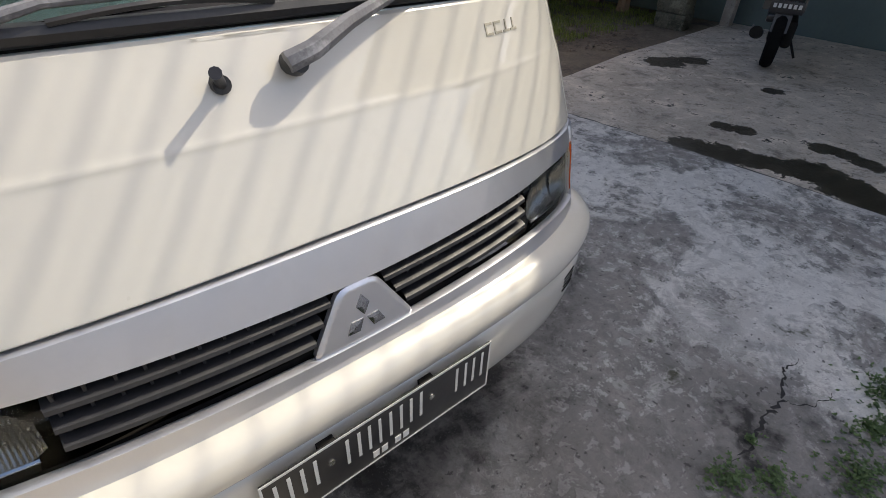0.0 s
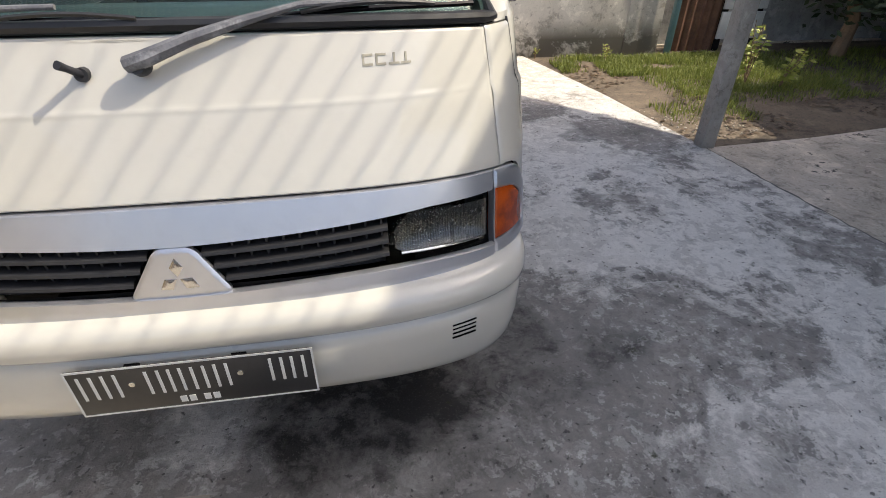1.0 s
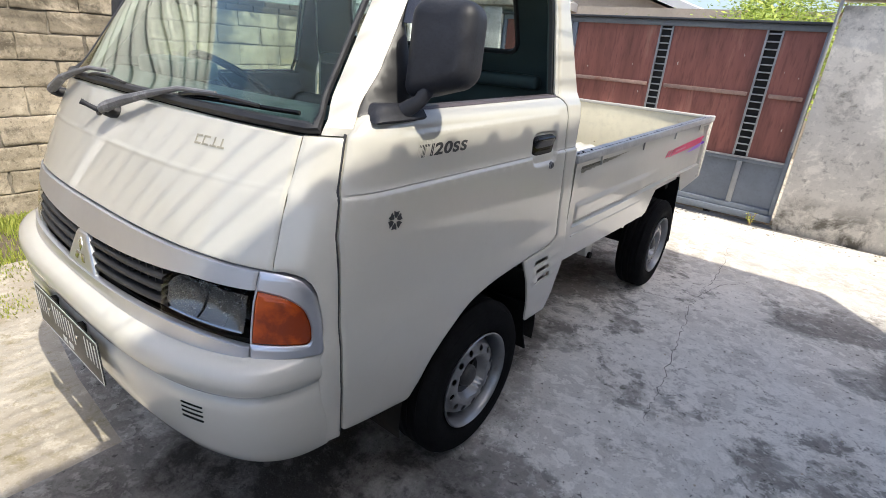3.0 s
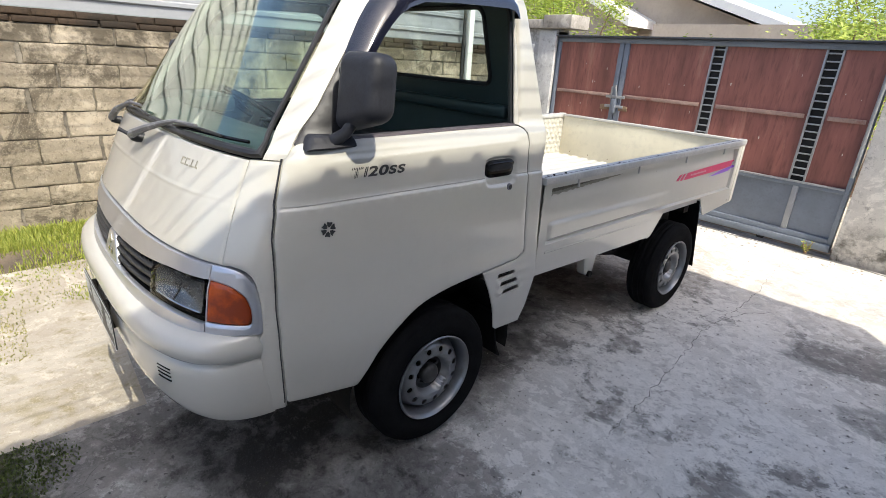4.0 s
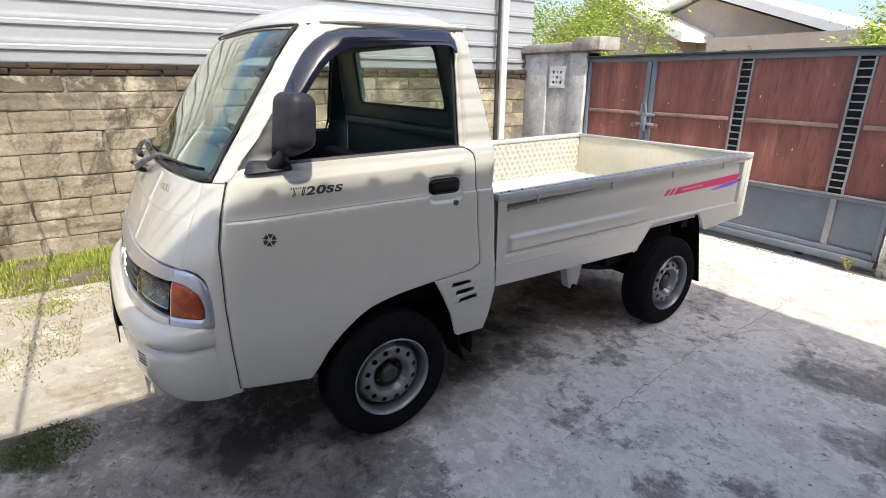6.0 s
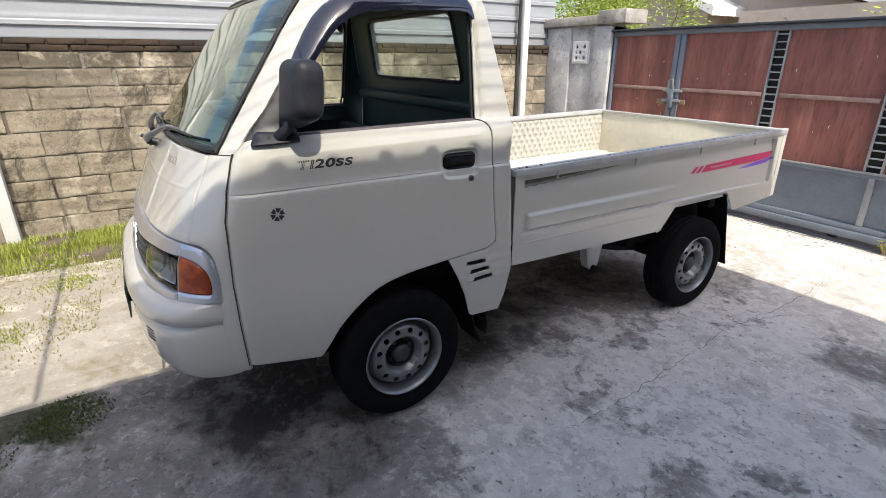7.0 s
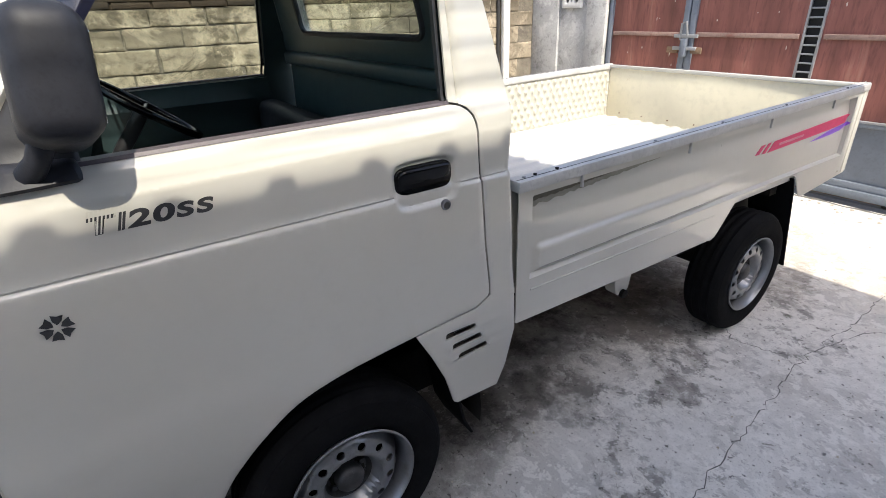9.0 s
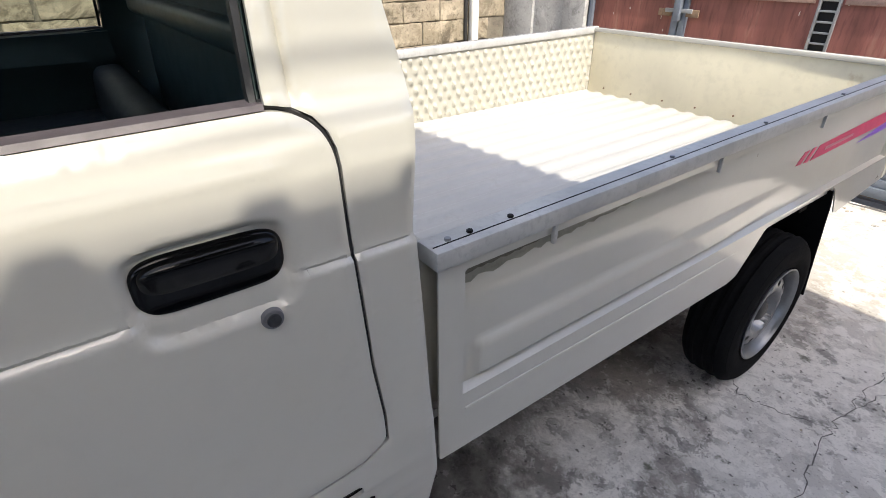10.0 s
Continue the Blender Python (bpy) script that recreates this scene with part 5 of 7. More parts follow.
for sg in (1, -1):
    inw = lambda c, sg=sg: Vector((-sg, 0, 0))  # noqa: E731
    gate_ob = part("side_gate", panel(smooth_poly(SIDE, 0.006, 3), [[(FY0, FZ0), (FY1, FZ0), (FY1, field_top(FY1)), (FY0, field_top(FY0))]], 0.04, lambda y, z, sg=sg: (sg * 0.750, y, z), 0.004, back=inw), PAINT, truck, "cream pressed bed side")
    part("pressed_field", pressed_field(sg), PAINT, gate_ob)
    part("lower_ridge", tube(bmesh.new(), [(sg * 0.7495, 0.60, 0.668), (sg * 0.7495, 1.2, 0.662), (sg * 0.748, 1.55, 0.658)], 0.0035, 6), PAINT, gate_ob)
    # Ragged strips: grime together with the rail's shade, painted on the field.
    rng = random.Random(40)
    for reach, long, m_ in ((0.036, 0.62, GRIME_SHADE_THIN), (0.021, 0.40, GRIME_SHADE)):
        low_edge = [(FY0 + 0.012 + long * k / 40, field_top(FY0 + long * k / 40) - 0.006 - reach * (1 - k / 40) ** 0.7 * rng.uniform(0.82, 1.05)) for k in range(41)]
        top_edge = [(FY0 + 0.012 + long * k / 10, field_top(FY0 + long * k / 10) - 0.005) for k in range(10, -1, -1)]
        part("grime", panel(low_edge + top_edge, [], 0.01, lambda y, z, sg=sg, lift=0.003 if m_ is GRIME_SHADE_THIN else 0.0042: (sg * (0.750 - field_depth(y, z) + lift), y, z), 0.0), m_, gate_ob, "brown grime and painted shade under the rail")
    inner = [(0.55, FLOOR_Z - 0.02), (2.68, FLOOR_Z - 0.02), (2.68, 1.0), (0.55, 0.98)]
    if sg < 0:
        dimple = lambda y, z: 0.017 * max(0.0, math.cos(2 * math.pi * (y + (0.027 if int((z - 0.6) / 0.043) % 2 else 0)) / 0.054)) ** 1.5 * max(0.0, math.sin(math.pi * ((z - 0.6) % 0.043) / 0.043)) ** 1.5  # noqa: E731
        part("inner_panel", panel(inner, [], 0.0085, lambda y, z: (-0.722 + dimple(y, z), y, z), 0), BED_PAINT, gate_ob, "cream bed side pressed with a diamond tread pattern")
    else:
        part("inner_panel", panel(inner, [], 0.08, lambda y, z: (0.722, y, z), 0), BED_PAINT, gate_ob)
    rail = boxes((sg * 0.736 - 0.026, sg * 0.736 + 0.026, 0.535, 2.70, -0.026, 0.006), bevel=0.005)
    for v in rail.verts:
        v.co.z += BED_TOP(v.co.y)
    part("top_rail", rail, GALV, gate_ob, "grey metal top rail")
    seam = boxes((sg * 0.745 - 0.0012, sg * 0.745 + 0.0012, 0.540, 2.69, 0.0045, 0.0066))
    for v in seam.verts:
        v.co.z += BED_TOP(v.co.y)
    part("rail_seam", seam, CHASSIS, gate_ob, "dark seam along the rail")
    for y in (0.778, 1.297, 1.828, 2.36):
        part("hook", boxes((sg * 0.754 - 0.004, sg * 0.754 + 0.004, y - 0.004, y + 0.004, BED_TOP(y) - 0.062, BED_TOP(y) - 0.016), bevel=0.0015), GALV, gate_ob)
    for y in (0.57, 0.61, 0.69, 1.12, 1.5, 1.95, 2.5):
        z = BED_TOP(y) + 0.006
        part("rail_bolt", tube(bmesh.new(), [(sg * 0.738, y, z - 0.002), (sg * 0.738, y, z + 0.004)], 0.005, 6), CHASSIS if y in (0.61, 0.69) else STEEL, gate_ob)
    for y in np.linspace(0.7, 2.6, 13):
        part("rivet", tube(bmesh.new(), [(sg * 0.724, y, FLOOR_Z + 0.025), (sg * 0.714, y, FLOOR_Z + 0.025)], 0.005, 6), CHASSIS if sg > 0 else BED_PAINT, gate_ob)
    part("corner_post", boxes((sg * 0.735 - 0.02, sg * 0.735 + 0.02, 2.670, 2.712, 0.61, 1.034), bevel=0.004), PAINT, gate_ob)
# striped decal on the near side
STRIPE = [([(1.795, 0.845), (1.826, 0.843), (1.865, 0.879), (1.833, 0.878)], RED), ([(1.845, 0.842), (1.874, 0.840), (1.910, 0.880), (1.884, 0.879)], RED),
          ([(1.893, 0.840), (2.282, 0.848), (2.440, 0.852), (2.590, 0.862), (2.612, 0.901), (2.200, 0.889), (1.932, 0.880)], RED),
          ([(2.262, 0.823), (2.330, 0.822), (2.480, 0.826), (2.560, 0.832), (2.612, 0.848), (2.622, 0.868), (2.585, 0.858), (2.440, 0.848), (2.370, 0.837)], PURPLE)]
for quad, m_ in STRIPE:
    part("stripe_decal", panel(quad, [], 0.02, lambda y, z: (0.7515 - side_shape(y, z), y, z), 0.001), m_, truck, "pink and purple stripe decal")
part("stripe_mark", panel([(1.975, 0.857), (2.185, 0.862), (2.185, 0.871), (1.975, 0.867)], [], 0.02, lambda y, z: (0.7530 - side_shape(y, z), y, z), 0.001), STRIPE_INK, truck)
tail = part("tailgate", boxes((-0.712, 0.712, 2.680, 2.700, FLOOR_Z - 0.03, 1.010), bevel=0.003), BED_PAINT_LIFTED, truck, "cream tailgate with rusty rivets")
part("top_rail", boxes((-0.715, 0.715, 2.668, 2.708, 1.008, 1.030), bevel=0.005), PAINT, tail)
for x in (-0.60, -0.42, -0.23, -0.05, 0.14, 0.33, 0.52):
    part("rivet", tube(bmesh.new(), [(x, 2.682, FLOOR_Z + 0.030), (x, 2.675, FLOOR_Z + 0.030)], 0.0042, 6), RUST_SPOT, tail, "rusty rivet")
part("headboard", boxes((-0.72, 0.72, 0.535, 0.555, FLOOR_Z - 0.03, 0.995), bevel=0.003), BED_PAINT, truck)

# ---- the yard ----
# Grime spots; those beneath and left of the truck paint its shade.
DIRT_AND_SHADE = (((0.45, -0.95, 0.0), 0.80, 0.85), ((0.35, -0.45, 0.0), 0.9, 1.4), ((1.10, -0.74, 0.0), 0.45, 0.6), ((1.25, -1.15, 0.0), 0.9, 0.7), ((0.85, -1.55, 0.0), 1.0, 0.95), ((1.0, -1.36, 0.0), 0.22, 1.3), ((0.05, 1.0, 0.0), 0.75, 1.3), ((0.2, -2.0, 0.0), 1.0, 1.0), ((0.28, -1.35, 0.0), 0.65, 0.9), ((0.70, -1.1, 0.0), 0.6, 0.85), ((-0.6, -0.5, 0.0), 0.8, 0.9), ((0.0, -1.40, 0.0), 0.45, 1.3), ((1.60, 2.05, 0.0), 0.32, 0.8), ((1.85, 2.15, 0.0), 0.34, 0.8), ((1.96, 1.65, 0.0), 0.35, 0.9), ((2.3, 1.6, 0.0), 0.5, 0.8), ((1.73, 0.80, 0.0), 0.38, 0.65), ((0.15, 0.4, 0.0), 1.0, 1.4), ((0.0, 1.7, 0.0), 0.9, 1.2), ((0.55, 0.95, 0.0), 0.30, 1.1), ((0.85, -0.35, 0.0), 0.80, 1.1), ((0.45, -0.75, 0.0), 0.6, 1.0), ((1.20, -1.32, 0.0), 0.45, 0.95), ((0.05, -1.0, 0.0), 0.8, 0.95))
CLEAN = (((0.95, 1.10, 0.0), 0.40, 0.8), ((1.20, 1.45, 0.0), 0.55, 1.0), ((0.95, 1.55, 0.0), 0.40, 0.8), ((1.45, 1.15, 0.0), 0.50, 0.9), ((1.25, 2.35, 0.0), 0.50, 1.0), ((0.90, 2.2, 0.0), 0.35, 0.9), ((0.75, 0.35, 0.0), 0.35, 0.8), ((1.65, 1.60, 0.0), 0.40, 0.8))
SLAB = worn_slab("driveway_cement", (0.63, 0.605, 0.56), (0.46, 0.44, 0.405), (0.050, 0.046, 0.042), 3.0, DIRT_AND_SHADE, CLEAN, (((-0.05, -1.40, 0.0), 0.40, 0.9), ((-0.05, -1.75, 0.0), 0.50, 1.0), ((0.1, -2.3, 0.0), 0.6, 1.0)))
SLAB2 = concrete("carport_cement", (0.52, 0.455, 0.375), (0.42, 0.365, 0.30), (0.05, 0.042, 0.03), 11.0, black_at=0.66, grain=0.5, spill=(((2.95, -0.10, 0.0), 0.22), ((3.02, -0.26, 0.0), 0.21), ((3.08, -0.42, 0.0), 0.17), ((3.14, -0.56, 0.0), 0.17), ((3.24, -0.67, 0.0), 0.17), ((3.24, -0.80, 0.0), 0.21), ((3.14, -0.94, 0.0), 0.24), ((3.07, -1.08, 0.0), 0.26), ((2.98, -1.24, 0.0), 0.28), ((3.66, -0.67, 0.0), 0.13), ((3.68, -0.80, 0.0), 0.13), ((3.62, -0.94, 0.0), 0.13), ((3.50, -0.07, 0.0), 0.13), ((3.55, -0.19, 0.0), 0.12), ((4.70, 1.10, 0.0), 0.26), ((5.0, 0.96, 0.0), 0.22), ((4.67, 0.06, 0.0), 0.13)))
PATH_CEMENT = concrete("path_cement", (0.42, 0.38, 0.315), (0.345, 0.305, 0.245), (0.22, 0.185, 0.09), 21.0, black_at=0.575, grain=0.5)
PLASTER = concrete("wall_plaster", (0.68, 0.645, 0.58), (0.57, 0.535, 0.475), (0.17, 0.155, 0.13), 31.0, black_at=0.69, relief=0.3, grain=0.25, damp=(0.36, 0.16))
COLUMN = concrete("column_cement", (0.36, 0.335, 0.30), (0.27, 0.25, 0.22), (0.11, 0.10, 0.085), 45.0, black_at=0.6, grain=0.4, relief=0.3)
PILLAR = concrete("pillar_cement", (0.42, 0.42, 0.41), (0.33, 0.33, 0.33), (0.16, 0.16, 0.15), 41.0, black_at=0.6, grain=0.4, relief=0.3)
BLOCK = concrete("block_cement", (0.335, 0.288, 0.215), (0.245, 0.208, 0.148), (0.070, 0.058, 0.040), 51.0, black_at=0.530, top_grime=(0.95, 1.50), grain=0.8, relief=0.8)
STACK = concrete("mossy_block", (0.17, 0.16, 0.125), (0.11, 0.105, 0.08), (0.035, 0.035, 0.025), 57.0, black_at=0.55)
MORTAR = concrete("mortar", (0.19, 0.17, 0.135), (0.13, 0.115, 0.09), (0.08, 0.07, 0.06), 61.0)
CAP_BRICK = concrete("mossy_brick", (0.048, 0.032, 0.020), (0.028, 0.021, 0.015), (0.02, 0.017, 0.012), 71.0)
SOIL = concrete("soil", (0.16, 0.125, 0.09), (0.12, 0.095, 0.07), (0.05, 0.04, 0.03), 81.0)
SHEET = material("white_sheet", (0.30, 0.31, 0.32), 0.35, metal=0.15, vary=0.05, scale=3.0, bump=0.04)
RUST = material("rusty_sheet", (0.17, 0.085, 0.05), 0.8, vary=0.3, scale=5.0, bump=0.2, stain=(0.08, 0.05, 0.04), stain_at=0.55)
TEAL = material("teal_wall_paint", (0.10, 0.135, 0.13), 0.75, vary=0.08, scale=2.0, bump=0.15)
TEAL_POST = material("teal_post_paint", (0.12, 0.22, 0.23), 0.6, vary=0.15, scale=6.0)
GATE_RED = material("gate_red_board", (0.24, 0.090, 0.072), 0.5, vary=0.42, scale=5.0, bump=0.1, stain=(0.36, 0.19, 0.145), stain_at=0.57, stain_scale=5.0, stretch=(1.0, 1.0, 0.14))
GATE_RAIL = material("weathered_gate_rail", (0.30, 0.20, 0.165), 0.7, vary=0.25, scale=9.0, bump=0.15, stain=(0.24, 0.11, 0.085), stain_at=0.55, stain_scale=6.0)
GATE_TOP = material("gate_top", (0.05, 0.055, 0.065), 0.5, metal=0.2, vary=0.2, scale=6.0)
GATE_STEEL = material("gate_steel", (0.17, 0.195, 0.235), 0.5, metal=0.25, vary=0.12, scale=5.0, bump=0.08)
GATE_BAR = material("gate_bar", (0.32, 0.33, 0.34), 0.45, metal=0.4, vary=0.12, scale=9.0)
WHITE_POST = material("white_post", (0.70, 0.69, 0.66), 0.6, vary=0.08, scale=7.0, bump=0.1)
WOOD = material("old_wood", (0.24, 0.16, 0.10), 0.8, vary=0.25, scale=9.0, bump=0.3)
TILE = material("vent_tile", (0.66, 0.66, 0.64), 0.6, vary=0.08, scale=9.0, bump=0.1)
DARK = material("shade_dark", (0.02, 0.02, 0.02), 0.9, vary=0.2, scale=4.0)
ROOF_SHEET = material("roof_sheet", (0.36, 0.37, 0.38), 0.5, metal=0.3, vary=0.1, scale=3.0)
HOUSE_WALL = material("house_wall", (0.42, 0.36, 0.30), 0.85, vary=0.12, scale=2.0, bump=0.15)
ROOF_EDGE = material("barge_board", (0.78, 0.76, 0.72), 0.6, vary=0.05, scale=3.0)


def leaf_material(name, dark, light):
    m = bpy.data.materials.new(name)
    m.use_nodes = True
    nt = m.node_tree
    b = nt.nodes["Principled BSDF"]
    geo = nt.nodes.new("ShaderNodeNewGeometry")
    mx = nt.nodes.new("ShaderNodeMix")
    mx.data_type = "RGBA"
    mx.inputs[6].default_value, mx.inputs[7].default_value = (*dark, 1), (*light, 1)
    nt.links.new(geo.outputs["Random Per Island"], mx.inputs[0])
    nt.links.new(mx.outputs[2], b.inputs["Base Color"])
    b.inputs["Roughness"].default_value = 0.55
    tl = nt.nodes.new("ShaderNodeBsdfTranslucent")
    add = nt.nodes.new("ShaderNodeMixShader")
    add.inputs[0].default_value = 0.35
    nt.links.new(mx.outputs[2], tl.inputs[0])
    nt.links.new(b.outputs[0], add.inputs[1])
    nt.links.new(tl.outputs[0], add.inputs[2])
    nt.links.new(add.outputs[0], nt.nodes["Material Output"].inputs[0])
    return m


# GRASS has sunlit brightness put into its colour; LAWN is the darker copy.
GRASS = leaf_material("grass_blades", (0.20, 0.26, 0.035), (0.46, 0.48, 0.10))
LAWN = leaf_material("lawn_blades", (0.11, 0.15, 0.03), (0.30, 0.33, 0.08))
GRASS_DRY = leaf_material("dry_grass", (0.26, 0.26, 0.09), (0.44, 0.40, 0.18))
MOSS = leaf_material("moss", (0.045, 0.065, 0.016), (0.12, 0.155, 0.04))
WEED = leaf_material("weed_leaves", (0.05, 0.085, 0.03), (0.13, 0.20, 0.07))
LEAF = leaf_material("leaves", (0.14, 0.22, 0.025), (0.46, 0.54, 0.09))
LEAF_DARK = leaf_material("dark_leaves", (0.02, 0.04, 0.015), (0.07, 0.10, 0.04))
LITTER = leaf_material("leaf_litter", (0.05, 0.035, 0.025), (0.20, 0.14, 0.09))

# Ground: one sheet of soil out to the horizon, with cement slabs let into it.
rows = [[(x, y, -0.03) for x in (-400, -40, -8, 0, 8, 40, 400)] for y in (-400, -40, -8, 0, 8, 40, 400)]
solo("ground", grid_mesh(rows), SOIL, "bare brown soil with litter", "ground", "structure")


def slab(name, poly, mat_, label, z=0.0, th=0.08, step=0.25):
    bm = panel(poly, [], step, lambda x, y: (x, y, z), th, back=lambda c: Vector((0, 0, -1)))
    return solo(name, bm, mat_, label, "ground", "structure")


# West border traces the cast shadow edge, darker cement painting the shaded side.
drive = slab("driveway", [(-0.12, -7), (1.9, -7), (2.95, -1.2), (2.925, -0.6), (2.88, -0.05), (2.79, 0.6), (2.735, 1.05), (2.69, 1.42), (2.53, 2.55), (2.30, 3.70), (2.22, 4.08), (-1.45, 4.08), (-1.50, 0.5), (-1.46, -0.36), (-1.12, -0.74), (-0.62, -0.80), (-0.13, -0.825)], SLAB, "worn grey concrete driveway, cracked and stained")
slab("side_path", [(-1.95, -7), (-0.08, -7), (-0.09, -0.77), (-0.62, -0.74), (-1.08, -0.68), (-1.42, -0.30), (-1.495, 0.5), (-1.455, 4.08), (-2.1, 4.08), (-2.1, 0.5), (-2.0, -1.0)], PATH_CEMENT, "pale rough cement path with grass tufts", z=-0.0015)
slab("carport_floor", [(1.905, -7), (7.25, -7), (7.25, 1.66), (6.8, 1.62), (5.5, 1.53), (4.6, 1.50), (3.6, 1.36), (2.80, 1.30), (2.695, 1.40), (2.74, 1.05), (2.795, 0.6), (2.885, -0.05), (2.93, -0.6), (2.955, -1.2)], SLAB2, "brownish concrete carport floor with dark wet stains", z=-0.003)
slab("street", [(-30, 4.45), (30, 4.45), (30, 9.0), (-30, 9.0)], SLAB2, "grey street beyond the gate", z=-0.01, step=3.0)

# Cracks and joints: jagged dark seams let into the cement.
CRACK = material("crack_dirt", (0.13, 0.122, 0.115), 0.95, vary=0.3, scale=20.0)
CRACK_DEEP = material("deep_crack_dirt", (0.03, 0.028, 0.026), 0.95, vary=0.3, scale=20.0)


def crack(points, w, z=0.0015, jag=0.018, n=10, mat_=CRACK):
    bm = bmesh.new()
    pts = []
    for (x0, y0), (x1, y1) in zip(points, points[1:]):
        pts += [(x0 + (x1 - x0) * i / n + random.uniform(-jag, jag), y0 + (y1 - y0) * i / n + random.uniform(-jag, jag)) for i in range(n)]
    pts.append(points[-1])
    rows = []
    for i, (x, y) in enumerate(pts):
        a, b = pts[max(0, i - 1)], pts[min(len(pts) - 1, i + 1)]
        d = Vector((b[0] - a[0], b[1] - a[1])).normalized()
        h = w * random.uniform(0.25, 1.0) * min(1, 4 * min(i + 0.3, len(pts) - 0.7 - i) / len(pts))
        rows.append([(x - d.y * h, y + d.x * h, z), (x + d.y * h, y - d.x * h, z)])
    part("crack", grid_mesh(rows), mat_, drive, smooth=False)


crack([(0.93, 4.05), (0.99, 3.4), (1.06, 2.77), (1.07, 2.3), (1.06, 1.92), (1.12, 1.4), (1.17, 0.98), (1.20, 0.6), (1.19, 0.30)], 0.0026, jag=0.013, n=16)
crack([(0.72, 1.90), (0.80, 1.83), (0.93, 1.86), (1.06, 1.92)], 0.0028, jag=0.010)
crack([(1.06, 2.0), (1.12, 2.3), (1.30, 2.6)], 0.0022, jag=0.008)
crack([(1.50, -1.28), (1.40, -1.275), (1.25, -1.32), (1.10, -1.31), (1.00, -1.33), (0.90, -1.32)], 0.008, jag=0.012, mat_=CRACK_DEEP)
crack([(1.25, -1.32), (1.31, -1.40), (1.42, -1.42)], 0.003, jag=0.008, mat_=CRACK_DEEP)
crack([(0.10, -1.02), (0.35, -1.18), (0.5, -1.16)], 0.003)
crack([(2.695, 1.38), (2.74, 1.05), (2.79, 0.6), (2.88, -0.05), (2.925, -0.6), (2.95, -1.2)], 0.011, z=0.002, jag=0.008)
crack([(-0.4, 4.06), (0.6, 4.04), (2.2, 4.06)], 0.03, jag=0.02)

# Grass and litter.
def blades(name, label, mat_, spots, height, count, seed, z=-0.03, clump=False):
    rng = random.Random(seed)
    verts, faces = [], []
    for x0, x1, y0, y1, dens in spots:
        for _ in range(int(count * dens)):
            x, y = rng.uniform(x0, x1), rng.uniform(y0, y1)
            if clump and ((2 * x - x0 - x1) / (x1 - x0)) ** 2 + ((2 * y - y0 - y1) / (y1 - y0)) ** 2 > rng.uniform(0.05, 1.0):
                continue
            if noise.noise(Vector((x * 3, y * 3, seed))) < rng.uniform(-0.45, 0.15):
                continue
            h = height * rng.uniform(0.4, 1.3)
            a, l = rng.uniform(0, 6.283), rng.uniform(0.1, 0.7) * h
            dx, dy, w = math.cos(a), math.sin(a), rng.uniform(0.002, 0.005)
            n = len(verts)
            verts += [(x - dy * w, y + dx * w, z), (x + dy * w, y - dx * w, z), (x + dx * l * 0.4 + dy * w * 0.7, y + dy * l * 0.4 - dx * w * 0.7, z + h * 0.6), (x + dx * l * 0.4 - dy * w * 0.7, y + dy * l * 0.4 + dx * w * 0.7, z + h * 0.6), (x + dx * l, y + dy * l, z + h)]
            faces += [(n, n + 1, n + 2, n + 3), (n + 3, n + 2, n + 4)]
    me = bpy.data.meshes.new(name)
    me.from_pydata(verts, [], faces)
    me.materials.append(mat_)
    return tagged(new(name, me), label, "grass", kind="stuff")


blades("grass", "bright green grass strip along the block wall", GRASS, [(-2.97, -2.05, -3.5, 3.9, 1.0), (-2.95, -2.5, -3.0, 1.0, 0.6)], 0.05, 26000, 1)
blades("grass", "short tufts of grass on the cement path", GRASS_DRY, [(-2.1, -1.3, -2.2, 0.6, 0.45), (-1.35, -0.8, -1.45, -1.15, 0.10), (-1.1, -0.5, -2.4, -1.3, 0.16)], 0.012, 9000, 2, z=-0.002)
blades("grass", "yellow-green grass creeping over the path edge", GRASS, [(-2.15, -1.75, -2.4, 0.8, 0.5), (-1.80, -1.45, -1.55, -1.15, 0.22), (-1.62, -1.30, -0.98, -0.72, 0.16), (-1.55, -1.15, -1.95, -1.60, 0.18), (-1.15, -0.75, -1.75, -1.45, 0.12)], 0.016, 9000, 12, z=-0.002, clump=True)
blades("grass", "low dark moss and weeds on the cement", MOSS, [(-0.16, 0.20, -1.45, -1.07, 1.0), (-0.14, 0.5, -1.95, -1.40, 1.6), (-0.15, 0.6, -2.6, -1.8, 1.6)], 0.010, 4200, 6, z=0.0, clump=True)
blades("grass", "green grass beside the carport", LAWN, [(3.15, 7.0, 2.2, 4.0, 0.5), (2.9, 5.0, 3.2, 4.0, 0.6), (3.3, 5.0, 2.5, 3.2, 0.2), (2.45, 3.0, 3.4, 4.05, 0.1), (2.8, 3.6, 1.8, 2.3, 0.03)], 0.055, 30000, 3)


